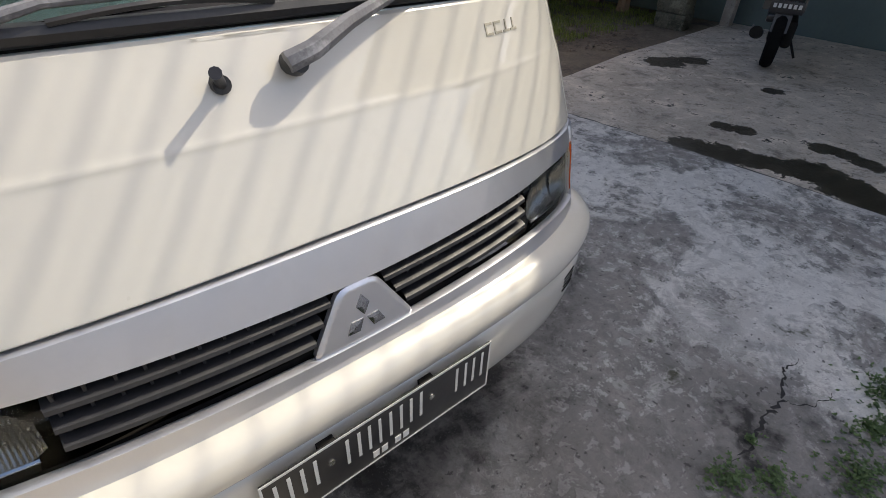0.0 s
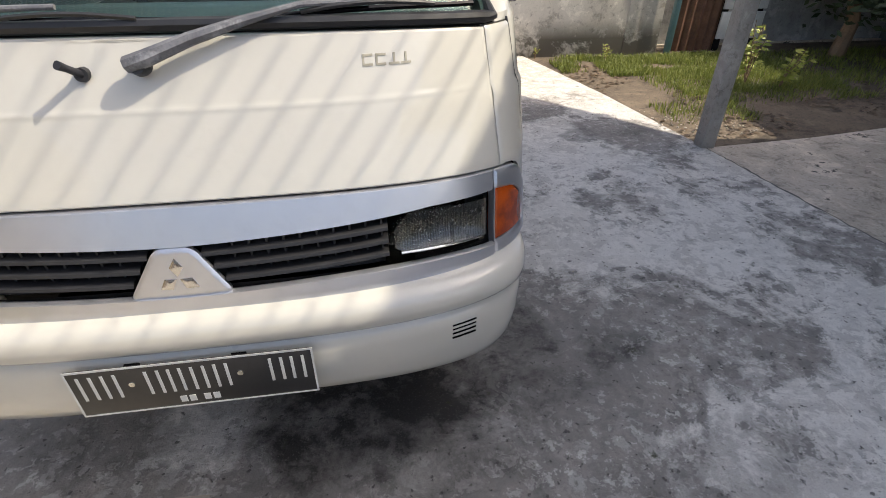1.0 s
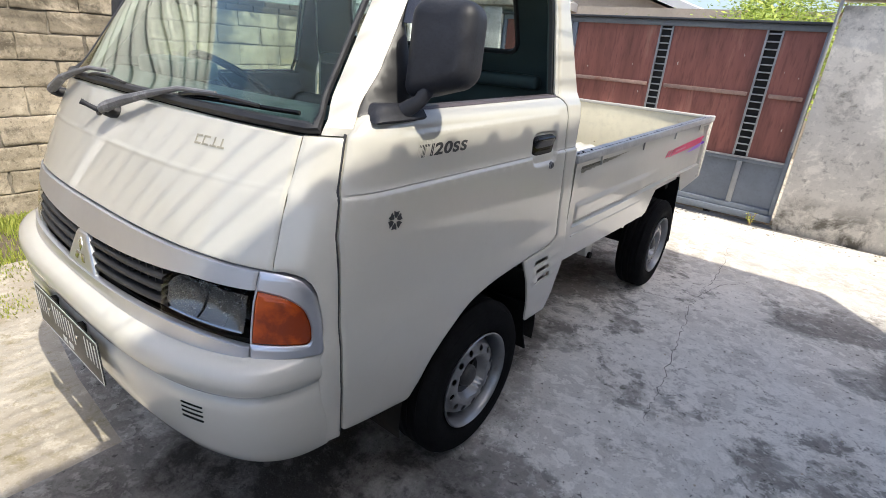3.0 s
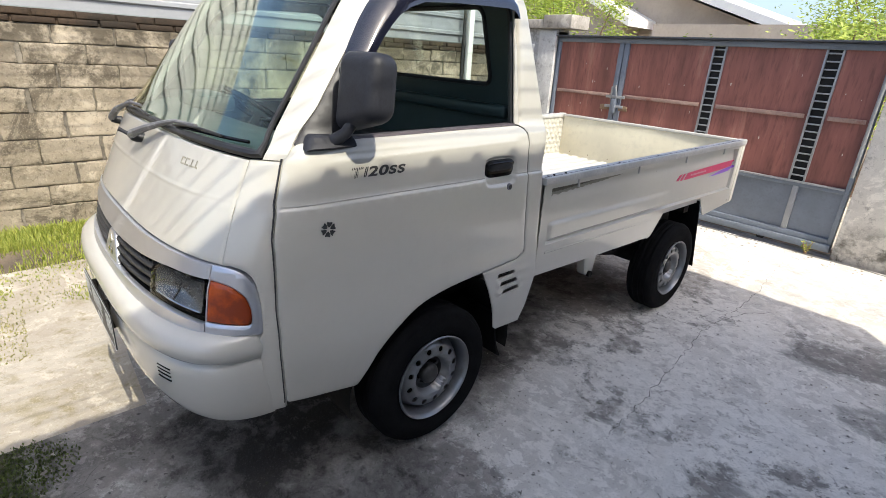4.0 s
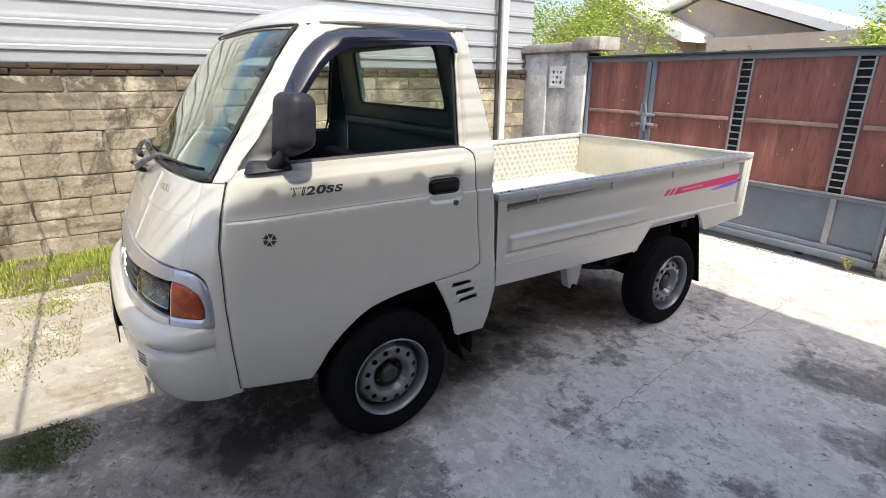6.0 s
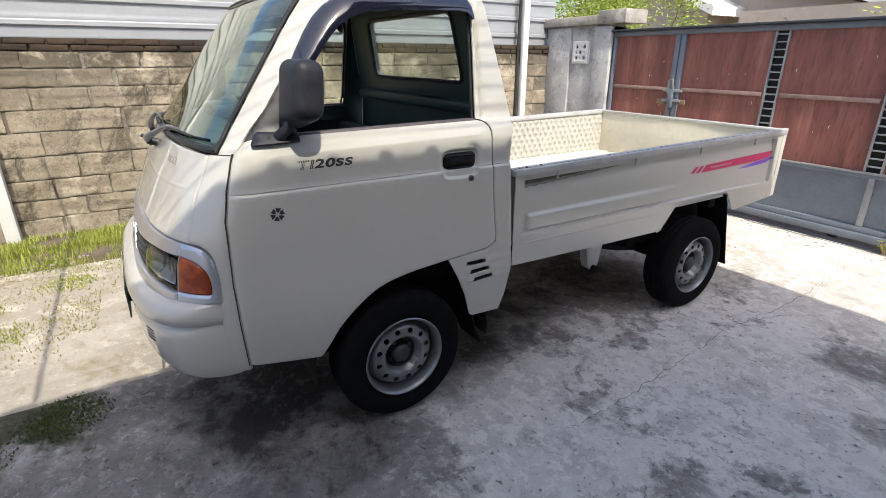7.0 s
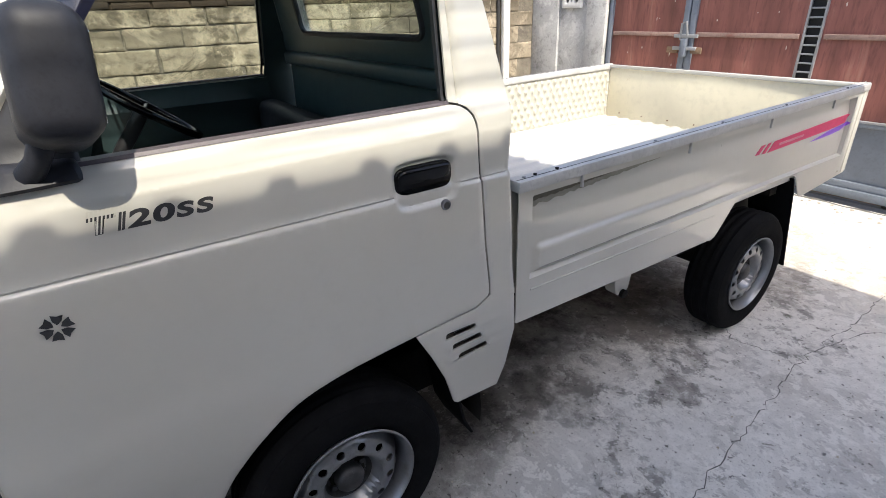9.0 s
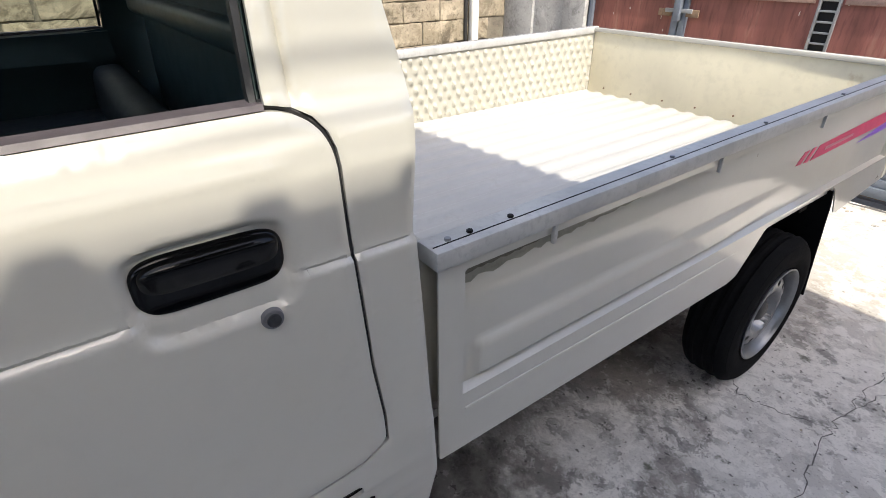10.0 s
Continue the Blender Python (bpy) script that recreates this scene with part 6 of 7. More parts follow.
def low_weeds(label, mat_, spots, seed):
    """Flat rosettes of small broad leaves on short stalks."""
    rng = random.Random(seed)
    verts, faces = [], []
    for cx, cy, r, n in spots:
        for _ in range(n):
            a, d = rng.uniform(0, 6.283), r * abs(rng.gauss(0, 0.5))
            x, y, h = cx + d * math.cos(a), cy + 0.7 * d * math.sin(a), rng.uniform(0.003, 0.022)
            for k in range(rng.randrange(3, 6)):
                b, l = rng.uniform(0, 6.283), rng.uniform(0.004, 0.011)
                u, v = Vector((math.cos(b), math.sin(b), rng.uniform(-0.3, 0.6))), Vector((-math.sin(b), math.cos(b), rng.uniform(-0.3, 0.3)))
                c = Vector((x, y, h))
                m = len(verts)
                verts += [tuple(c), tuple(c + u * l * 0.5 + v * l * 0.42), tuple(c + u * l * 1.1 + v * l * 0.2), tuple(c + u * l * 1.25), tuple(c + u * l * 1.1 - v * l * 0.2), tuple(c + u * l * 0.5 - v * l * 0.42)]
                faces.append(tuple(range(m, m + 6)))
    me = bpy.data.meshes.new("weeds")
    me.from_pydata(verts, [], faces)
    me.materials.append(mat_)
    return tagged(new("weeds", me), label, "weeds", kind="stuff")


low_weeds("low green weeds at the cracked slab edge", WEED, ((0.84, -1.335, 0.10, 120), (0.93, -1.42, 0.09, 90), (1.14, -1.57, 0.16, 200), (1.36, -1.55, 0.14, 200), (1.55, -1.53, 0.14, 180), (0.78, -1.55, 0.15, 120), (1.02, -1.322, 0.04, 20)), 4)
rng = random.Random(8)
verts, faces = [], []
for _ in range(2600):
    x, y = rng.uniform(2.45, 5.6), rng.uniform(1.45, 3.7)
    if x < 2.9 and y > 2.6 and x < 2.75 - 0.2 * (y - 1.5):
        continue
    if noise.noise(Vector((x * 1.6, y * 1.6, 5))) < -0.05:
        continue
    s, a = rng.uniform(0.008, 0.028), rng.uniform(0, 6.28)
    n = len(verts)
    for k in range(4):
        b = a + k * math.pi / 2
        verts.append((x + s * (1.4 if k % 2 else 0.7) * math.cos(b), y + s * (1.4 if k % 2 else 0.7) * math.sin(b), -0.026 + rng.uniform(0, 0.012)))
    faces.append((n, n + 1, n + 2, n + 3))
me = bpy.data.meshes.new("leaf_litter")
me.from_pydata(verts, [], faces)
me.materials.append(LITTER)
tagged(new("leaf_litter", me), "dry brown leaf litter on bare soil", "litter", kind="stuff")


def pebbles(spots, seed, z, label):
    rng = random.Random(seed)
    bm = bmesh.new()
    for x0, x1, y0, y1, n, smax in spots:
        for _ in range(n):
            x, y, s = rng.uniform(x0, x1), rng.uniform(y0, y1), smax * rng.uniform(0.3, 1)
            vs = bmesh.ops.create_icosphere(bm, subdivisions=1, radius=s)["verts"]
            for v in vs:
                v.co = Vector((x + v.co.x * rng.uniform(0.7, 1.3), y + v.co.y * rng.uniform(0.7, 1.3), z + s * 0.2 + v.co.z * 0.6))
    solo("gravel", bm, PATH_CEMENT, label, "gravel", "stuff", smooth=False)


pebbles([(-2.2, -1.6, -2.2, -1.2, 160, 0.012), (2.6, 3.4, 1.45, 2.1, 90, 0.012), (-0.5, 2.2, 3.85, 4.05, 70, 0.014), (0.2, 1.9, 0.0, 2.2, 60, 0.005)], 5, 0.0, "loose grey gravel and crumbs")

# Block wall of separate cement blocks on a mortar core, under a mossy brick course.
wall_w = solo("wall_west", boxes((-3.16, -3.022, -6.0, 4.3, -0.05, 1.485)), MORTAR, "weathered cement block wall with stained joints", "wall", "structure")
block_meshes = []
for k in range(10):
    bm = bmesh.new()
    box(bm, -0.010, 0.010, -0.1985, 0.1985, -0.086, 0.086, bevel=0.006, segs=2)
    bmesh.ops.subdivide_edges(bm, edges=[e for e in bm.edges if e.calc_length() > 0.12], cuts=9, use_grid_fill=True)
    for v in bm.verts:
        v.co.x += 0.007 * noise.noise(v.co * 14 + Vector((k * 5, 0, 0))) + 0.004 * noise.noise(v.co * 45 + Vector((k * 5, 0, 0)))
        v.co.y += 0.009 * noise.noise(v.co * 16 + Vector((0, k * 5, 0))) + 0.005 * noise.noise(v.co * 50 + Vector((0, k * 5, 0)))
        v.co.z += 0.007 * noise.noise(v.co * 15 + Vector((0, 0, k * 5))) + 0.005 * noise.noise(v.co * 48 + Vector((0, 0, k * 5)))
    block_meshes.append(finish("block", bm, BLOCK))
rng = random.Random(12)
COURSES = (-0.045, 0.128, 0.290, 0.463, 0.657, 0.856, 1.033, 1.208, 1.356, 1.484)
for row, (z0, z1) in enumerate(zip(COURSES, COURSES[1:])):
    for col in range(25):
        y = -5.95 + 0.410 * col + (0.012 if row % 2 else -0.195) + rng.uniform(-0.010, 0.010)
        if y > 4.05:
            continue
        ob = new("block", block_meshes[rng.randrange(10)])
        ob.parent = wall_w
        ob.matrix_basis = pose(-3.018 + rng.uniform(-0.006, 0.004), y, (z0 + z1) / 2 + rng.uniform(-0.004, 0.004), rng.uniform(-0.8, 0.8), rng.uniform(-1.0, 1.0), rng.uniform(-0.6, 0.6)) @ Matrix.Diagonal((1, 1, (z1 - z0 - 0.007) / 0.172, 1)) @ pose(0, 0, 0, 180 * rng.randrange(2), 0, 0)
cap = solo("wall_coping", boxes((-3.15, -3.03, -6.0, 4.3, 1.485, 1.585)), CAP_BRICK, "dark mossy brick coping course", "wall", "structure")
for row in range(2):
    for col in range(38):
        y = -5.9 + 0.268 * col + 0.12 * row
        z = 1.492 + 0.048 * row
        part("brick", boxes((-3.06, -2.998 - 0.006 * row + rng.uniform(-0.010, 0.006), y, y + 0.25, z - rng.uniform(0.0, 0.006), z + 0.043 + rng.uniform(-0.008, 0.004)), bevel=0.006), CAP_BRICK, cap)

# White ribbed sheeting above the wall.
prof = []
z = 1.595
while z < 3.2:
    for dz, o in ((0, 0), (0.075, 0.0), (0.088, 0.022), (0.118, 0.022), (0.131, 0.0), (0.150, 0.004), (0.165, 0.0)):
        prof.append((z + dz, o))
    z += 0.19
fence = thing("sheet_fence", "white ribbed metal sheeting above the block wall", "fence", (-3.085, 0, 1.595))
for k in range(6):
    y0, y1 = -6.0 + 1.72 * k, -4.28 + 1.72 * k + 0.03
    rows = [[(-3.085 + 0.005 * (k % 2) + o + 0.004 * math.sin(y * 2.1 + z), min(y, 4.25), z) for z, o in prof] for y in np.linspace(y0, y1, 5)]
    part("ribbed_sheet", thick(grid_mesh(rows), 0.003, lambda c: Vector((-1, 0, 0))), SHEET, fence)
solo("fence_post", boxes((-2.99, -2.93, 3.62, 3.70, -0.03, 2.9), bevel=0.006), WHITE_POST, "white painted post beside the block wall", "post")
bm = boxes((-2.95, -2.87, -1.83, -1.73, -0.03, 2.4), bevel=0.006)
solo("fence_post", bm, WHITE_POST, "white painted post beside the block wall", "post")
solo("pipe", tube(bmesh.new(), [(-2.985, 3.58, -0.03), (-2.985, 3.58, 1.6), (-2.985, 3.60, 2.9)], 0.018, 10), DARK, "thin dark pipe on the block wall", "pipe")

# Gate wall: pillar piece, sliding gate, plastered wall.
pil = solo("wall_north", boxes((-3.2, -1.975, 4.14, 4.34, -0.05, 1.80), bevel=0.006), PILLAR, "grey cement wall piece beside the gate", "wall", "structure")
part("pier", boxes((-2.22, -1.975, 4.10, 4.36, -0.05, 1.78), bevel=0.008), PILLAR, pil)
part("pier", boxes((-3.02, -2.62, 4.11, 4.36, -0.05, 1.78), bevel=0.008), PILLAR, pil)
part("coping", boxes((-3.1, -2.16, 4.07, 4.40, 1.80, 1.90), bevel=0.012), COLUMN, pil)
part("coping", boxes((-2.155, -1.76, 4.06, 4.42, 1.80, 1.945), bevel=0.012), COLUMN, pil)
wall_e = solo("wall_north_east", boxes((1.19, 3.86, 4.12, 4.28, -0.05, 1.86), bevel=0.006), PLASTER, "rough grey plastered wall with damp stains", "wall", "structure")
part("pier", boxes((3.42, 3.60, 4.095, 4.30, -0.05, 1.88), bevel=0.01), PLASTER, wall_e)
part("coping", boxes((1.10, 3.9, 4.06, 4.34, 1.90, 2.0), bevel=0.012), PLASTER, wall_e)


def vent_tile(x, z, y, s=0.23):
    """A square pierced tile: rim and a lattice of petals round dark holes."""
    t = thing("vent_tile", "pale pierced decorative vent tile set in the wall", "tile", (x, y, z), "vent tiles")
    holes = []
    for i in (-1, 0, 1):
        for j in (-1, 0, 1):
            c = (x + i * s * 0.24, z + j * s * 0.24)
            r = s * (0.085 if (i + j) % 2 == 0 else 0.05)
            holes.append([(c[0] + r * math.cos(a) * (1 if (i + j) % 2 == 0 else 0.7), c[1] + r * math.sin(a)) for a in np.linspace(0, 2 * math.pi, 9)[:-1]])
    part("lattice", panel([(x - s / 2, z - s / 2), (x + s / 2, z - s / 2), (x + s / 2, z + s / 2), (x - s / 2, z + s / 2)], holes, 0.03, lambda a, b: (a, y, b), 0.03, 0.004, back=lambda c: Vector((0, 1, 0))), TILE, t)
    part("backing", boxes((x - s / 2 + 0.01, x + s / 2 - 0.01, y + 0.028, y + 0.034, z - s / 2 + 0.01, z + s / 2 - 0.01)), DARK, t)


vent_tile(-2.44, 1.50, 4.108, 0.26)
vent_tile(2.19, 1.46, 4.088, 0.20)
vent_tile(2.92, 1.47, 4.088, 0.26)

GY = 4.19
CHIP = material("paint_chip", (0.62, 0.56, 0.50), 0.6, vary=0.2, scale=30.0)
gate = thing("sliding_gate", "red-brown panelled steel gate with ladder-like grilles, closed", "gate", (0, GY, 0))
GX = [(-1.93, -1.17), (-1.05, -0.20), (-0.075, 0.70), (0.83, 1.13)]
for x0, x1 in GX:
    p = part("board", boxes((x0, x1, GY - 0.008, GY + 0.012, 0.575, 1.665)), GATE_RED, gate, "weathered red-brown board")
    part("mid_rail", boxes((x0 + 0.02, x1 - 0.02, GY - 0.028, GY - 0.009, 1.115, 1.150), bevel=0.003), GATE_RAIL, gate)
for x0, x1, z0, z1 in ((-1.975, 1.15, 1.665, 1.715), (-1.975, -1.93, 0.08, 1.665), (-1.17, -1.115, 0.08, 1.665), (-1.105, -1.05, 0.08, 1.665), (1.13, 1.165, 0.08, 1.665), (-1.93, 1.13, 0.545, 0.575), (-1.93, 1.13, 0.10, 0.15)):
    part("frame_bar", boxes((x0, x1, GY - 0.034, GY + 0.026, z0, z1), bevel=0.004), GATE_STEEL, gate)
part("top_shelf", boxes((-1.975, 1.17, GY - 0.09, GY + 0.06, 1.716, 1.735), bevel=0.003), GATE_TOP, gate)
part("ledge", boxes((-1.05, 1.13, GY - 0.045, GY - 0.012, 0.576, 0.590), bevel=0.002), GATE_BAR, gate)
part("lower_sheet", boxes((-1.93, 1.13, GY - 0.004, GY + 0.006, 0.15, 0.545)), GATE_STEEL, gate, "blue-grey steel sheet")
for x in (-0.30, 0.78):
    part("stiffener", boxes((x - 0.022, x + 0.022, GY - 0.030, GY - 0.005, 0.152, 0.544), bevel=0.003), GATE_BAR, gate)
for x0, x1 in ((-0.20, -0.075), (0.70, 0.83)):
    for x in (x0 + 0.008, x1 - 0.008):
        part("ladder_side", boxes((x - 0.008, x + 0.008, GY - 0.024, GY - 0.004, 0.592, 1.663), bevel=0.002), GATE_BAR, gate)
    for k in range(17):
        z = 0.63 + 0.0625 * k
        part("ladder_rung", boxes((x0 + 0.016, x1 - 0.016, GY - 0.022, GY - 0.006, z, z + 0.012), bevel=0.002), GATE_BAR, gate)
    part("ladder_back", boxes((x0, x1, GY + 0.004, GY + 0.010, 0.576, 1.664)), DARK, gate)
rng = random.Random(31)
for _ in range(26):
    x, z, w, h = rng.uniform(-1.85, 1.05), rng.uniform(0.70, 1.45), rng.uniform(0.003, 0.008), rng.uniform(0.006, 0.030)
    if -0.24 < x < -0.05 or 0.66 < x < 0.86 or -1.2 < x < -1.02:
        continue
    part("paint_chip", panel([(x, z), (x + w, z + 0.2 * h), (x + 0.7 * w, z + h), (x - 0.4 * w, z + 0.7 * h)], [], 0.05, lambda a, b: (a, GY - 0.0095, b), 0.001, back=lambda c: Vector((0, 1, 0))), CHIP, gate, smooth=False)
for z in (1.02, 1.12):
    part("bolt_bar", boxes((-1.22, -1.00, GY - 0.06, GY - 0.036, z - 0.014, z + 0.014), bevel=0.003), GATE_BAR, gate)
part("latch", boxes((-1.135, -1.085, GY - 0.085, GY - 0.036, 0.95, 1.10), bevel=0.006), GATE_STEEL, gate, "steel gate latch")
part("latch_loop", tube(bmesh.new(), [(-1.16, GY - 0.05, 1.09), (-1.15, GY - 0.07, 1.22), (-1.11, GY - 0.07, 1.24), (-1.09, GY - 0.05, 1.10)], 0.010, 8), GATE_BAR, gate)
part("latch_board", boxes((-1.28, -1.17, GY - 0.05, GY - 0.036, 0.98, 1.03), bevel=0.002), WOOD, gate)
part("latch_board", boxes((-1.05, -0.95, GY - 0.05, GY - 0.036, 0.98, 1.03), bevel=0.002), WOOD, gate)
part("bottom_rail", boxes((-1.975, 1.165, GY - 0.06, GY + 0.04, 0.04, 0.10), bevel=0.004), GATE_STEEL, gate)
for x in (-1.6, 0.62):
    part("gate_wheel", tube(bmesh.new(), [(x, GY - 0.03, 0.035), (x, GY + 0.02, 0.035)], 0.035, 14), DARK, gate)
solo("gate_track", boxes((-3.0, 2.2, GY - 0.05, GY + 0.01, -0.03, 0.012)), GATE_STEEL, "low steel gate track in the ground", "track")
solo("hinge_pipe", tube(bmesh.new(), [(1.155, 4.10, 0.7), (1.155, 4.08, 1.17), (1.165, 4.08, 1.9)], 0.013, 10), GATE_BAR, "thin grey pipe at the gate jamb", "pipe")

# Beyond the plastered wall: rusty sheet, teal post, boards in the shade.
solo("teal_post", boxes((3.93, 3.99, 4.02, 4.08, -0.03, 2.3), bevel=0.004), TEAL_POST, "thin teal painted post", "post")
rows = [[(x, 4.20 + 0.02 * math.sin(x * 60), z) for x in np.linspace(4.06, 4.66, 50)] for z in (-0.03, 0.8, 1.6, 2.2)]
solo("rusty_sheet", thick(grid_mesh(rows), 0.003, lambda c: Vector((0, 1, 0))), RUST, "rusty corrugated metal sheet standing against posts", "metal sheet")
boards = thing("board_stack", "weathered white boards set on edge in the shade", "board", (4.9, 4.15, 0))
for z0, z1 in ((0.11, 0.405), (0.435, 0.66), (0.69, 0.98), (1.01, 1.42)):
    part("board", boxes((4.62, 5.17, 4.14, 4.17, z0, z1), bevel=0.005), WHITE_POST, boards)
part("post", boxes((4.64, 4.70, 4.172, 4.21, -0.03, 1.45)), CHASSIS, boards)
part("post", boxes((5.09, 5.15, 4.172, 4.21, -0.03, 1.45)), CHASSIS, boards)
solo("dark_wall", boxes((3.87, 7.5, 4.5, 4.62, -0.05, 2.6)), PILLAR, "grey wall in deep shade behind the grass", "wall", "structure")
solo("wall_east", boxes((7.27, 7.42, -7.2, 4.6, -0.05, 3.2)), TEAL, "dull teal painted wall", "wall", "structure")
bm = boxes((-0.06, 0.06, -0.06, 0.06, 0, 3.3), bevel=0.006)
bmesh.ops.transform(bm, matrix=pose(7.0, 1.56, -0.03, 0, 0, 0), verts=bm.verts)
solo("column", bm, COLUMN, "square grey concrete carport column", "column", group="carport columns")
col_bm = boxes((2.672, 2.772, 1.28, 1.38, -0.03, 3.28), bevel=0.006)
solo("column", col_bm, COLUMN, "square grey concrete carport column", "column", group="carport columns")
for k, (x, y, z, r) in enumerate(((6.35, 1.95, -0.03, 4), (6.36, 1.96, 0.155, -3), (6.62, 2.06, -0.03, 8), (6.60, 2.10, 0.155, -6), (6.38, 1.98, 0.34, 3), (6.65, 2.10, 0.34, -2))):
    bm = boxes((-0.11, 0.11, -0.19, 0.19, 0, 0.18), bevel=0.012)
    bmesh.ops.transform(bm, matrix=pose(x, y, z, 0, 0, r), verts=bm.verts)
    solo("concrete_block", bm, STACK, "stacked dark mossy concrete block", "block", group="stacked blocks")

# Carport roof: ribbed metal on beams; clear corrugated plastic carries on over the truck.
EAVE_X, EAVE_Z = 2.523, 3.30
pts = []
# Front run is unseen, lengthened to cut fill light on the truck's side.
y = -5.6
while y < 2.49:
    for dy, h in ((0, 0), (0.120, 0), (0.138, 0.028), (0.172, 0.028), (0.190, 0)):
        pts.append((y + dy, h))
    y += 0.19
# Notch in the unseen rear edge is shaped to let sun onto the grass.
rear_edge = curve_fn([2.5, 4.40, 5.0, 5.4, 6.2, 6.4, 7.7], [2.34, 2.36, 1.66, 1.13, 1.02, 2.34, 2.34])
rows = [[(x, min(yy, rear_edge(x)), EAVE_Z + 0.03 * (x - EAVE_X) + h) for yy, h in pts] for x in (EAVE_X, 3.5, 4.40, 5.0, 5.4, 5.8, 6.2, 6.4, 7.6)]
solo("carport_roof", thick(grid_mesh(rows), 0.006, lambda c: Vector((0, 0, 1))), ROOF_SHEET, "ribbed grey metal carport roof", "roof", "structure")
for x in (2.72, 4.9, 7.0):
    solo("roof_beam", boxes((x - 0.05, x + 0.05, -5.5, min(2.3, rear_edge(x) - 0.1), 3.15 + 0.03 * (x - 2.5), 3.285 + 0.03 * (x - 2.5)), bevel=0.004), PILLAR, "long grey roof beam", "beam", group="roof beams")
# Unseen thin pipe, placed for the shadow line on path and wall.
solo("shadow_pipe", boxes((-0.9, 2.6, -1.785, -1.762, 3.215, 3.245), bevel=0.004), PILLAR, "thin unseen pipe placed to cast a line of shadow", "beam")
# Rib slopes are made less clear so that they cast the stripes.
CLEAR_A, CLEAR_B = sheet_plastic("clear_sheet", 0.93), sheet_plastic("clear_sheet_side", 0.52)
rows = []
xs = []
n = 0
x = EAVE_X - 0.004
# Western end is unseen, extended to pale the windshield's reflection.
while x > -1.7:
    for dx, h in ((0, 0), (0.012, 0.006), (0.026, 0.018), (0.038, 0.020), (0.050, 0.018), (0.064, 0.006)):
        xs.append((x - dx, h))
    x -= 0.076
rows = [[(xx, y + 0.10 * (xx - 1.6), 3.28 + 0.015 * (xx - EAVE_X) + h) for xx, h in xs] for y in (-2.7, -2, -1, 0, 1.12)]
bm = grid_mesh(rows)
bm.faces.ensure_lookup_table()
for i, f in enumerate(bm.faces):
    f.material_index = 1 if (i % (len(xs) - 1)) % 6 in (1, 4) else 0
clear_roof = solo("clear_roof", bm, [CLEAR_A, CLEAR_B], "clear corrugated plastic roof sheet over the driveway", "roof", "structure")

# Unseen panel, added to cast the shade across the bed floor.
rows = [[(x, min(y, 1.13) + 0.10 * (x - 1.6), 3.325 + h) for y, h in ((0.27 + 0.19 * k + dy, h) for k in range(5) for dy, h in ((0, 0), (0.120, 0), (0.138, 0.028), (0.172, 0.028)))] for x in (1.25, 1.9, EAVE_X + 0.1)]
solo("roof_panel", thick(grid_mesh(rows), 0.004, lambda c: Vector((0, 0, 1))), ROOF_SHEET, "ribbed grey metal panel added out of view to shade the bed", "roof", "structure")

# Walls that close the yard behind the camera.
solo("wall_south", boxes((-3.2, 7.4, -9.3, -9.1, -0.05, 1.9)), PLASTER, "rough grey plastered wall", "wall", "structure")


# Trees and houses beyond the gate.
def tree(x, y, h, spread, mat_, seed, label, leaf=0.032, count=15000):
    rng = random.Random(seed)
    t = thing("tree", label, "tree", (x, y, -0.03), "street trees")
    bm = bmesh.new()
    tube(bm, [(x, y, -0.03), (x + 0.05, y, h * 0.3), (x - 0.04, y + 0.05, h * 0.55)], [0.09, 0.07, 0.05], 8)
    tips = []
    for k in range(11):
        a = k * 2.4
        r = spread * rng.uniform(0.4, 0.95)
        e = (x + r * math.cos(a), y + r * math.sin(a), h * rng.uniform(0.5, 1.0))
        tube(bm, [(x, y, h * 0.42), ((x + e[0]) / 2, (y + e[1]) / 2, h * 0.62), e], [0.035, 0.02, 0.008], 6)
        tips.append(e)
    part("trunk", bm, WOOD, t)
    verts, faces = [], []
    for _ in range(count):
        e = rng.choice(tips)
        c = Vector(e) + Vector((rng.gauss(0, 1), rng.gauss(0, 1), rng.gauss(0, 0.8))) * spread * 0.24
        u = Vector((rng.gauss(0, 1), rng.gauss(0, 1), rng.gauss(0, 0.5))).normalized()
        v = u.orthogonal().normalized()
        s = leaf * rng.uniform(0.5, 1.2)
        n = len(verts)
        verts += [tuple(c - u * s), tuple(c + v * s * 0.35), tuple(c + u * s), tuple(c - v * s * 0.35)]
        faces.append((n, n + 1, n + 2, n + 3))
    me = bpy.data.meshes.new("crown")
    me.from_pydata(verts, [], faces)
    me.materials.append(mat_)
    ob = new("crown", me)
    ob.parent, ob.location = t, (-x, -y, 0.03)
    return t


tree(-4.6, 6.7, 3.0, 1.1, LEAF, 1, "leafy light green shrub tree beyond the wall")
tree(-3.3, 6.4, 2.35, 0.62, LEAF, 2, "leafy light green shrub tree beyond the wall", 0.035, 6000)
tree(0.75, 7.4, 2.8, 1.2, LEAF, 3, "leafy light green shrub tree beyond the wall")
tree(4.2, 7.0, 3.2, 1.3, LEAF, 4, "leafy light green shrub tree beyond the wall")
tree(0.6, 5.6, 1.95, 0.5, LEAF, 5, "low bright shrub behind the gate", 0.035, 3000)
tree(-0.95, 5.4, 1.82, 0.3, LEAF, 6, "low bright shrub behind the gate", 0.035, 2200)
tree(7.0, 3.6, 2.4, 0.9, LEAF_DARK, 7, "dark leafy shrub by the teal wall", 0.09, 1800)
tree(5.9, 3.7, 1.2, 0.7, LEAF_DARK, 9, "dark leafy shrub by the teal wall", 0.07, 3500)
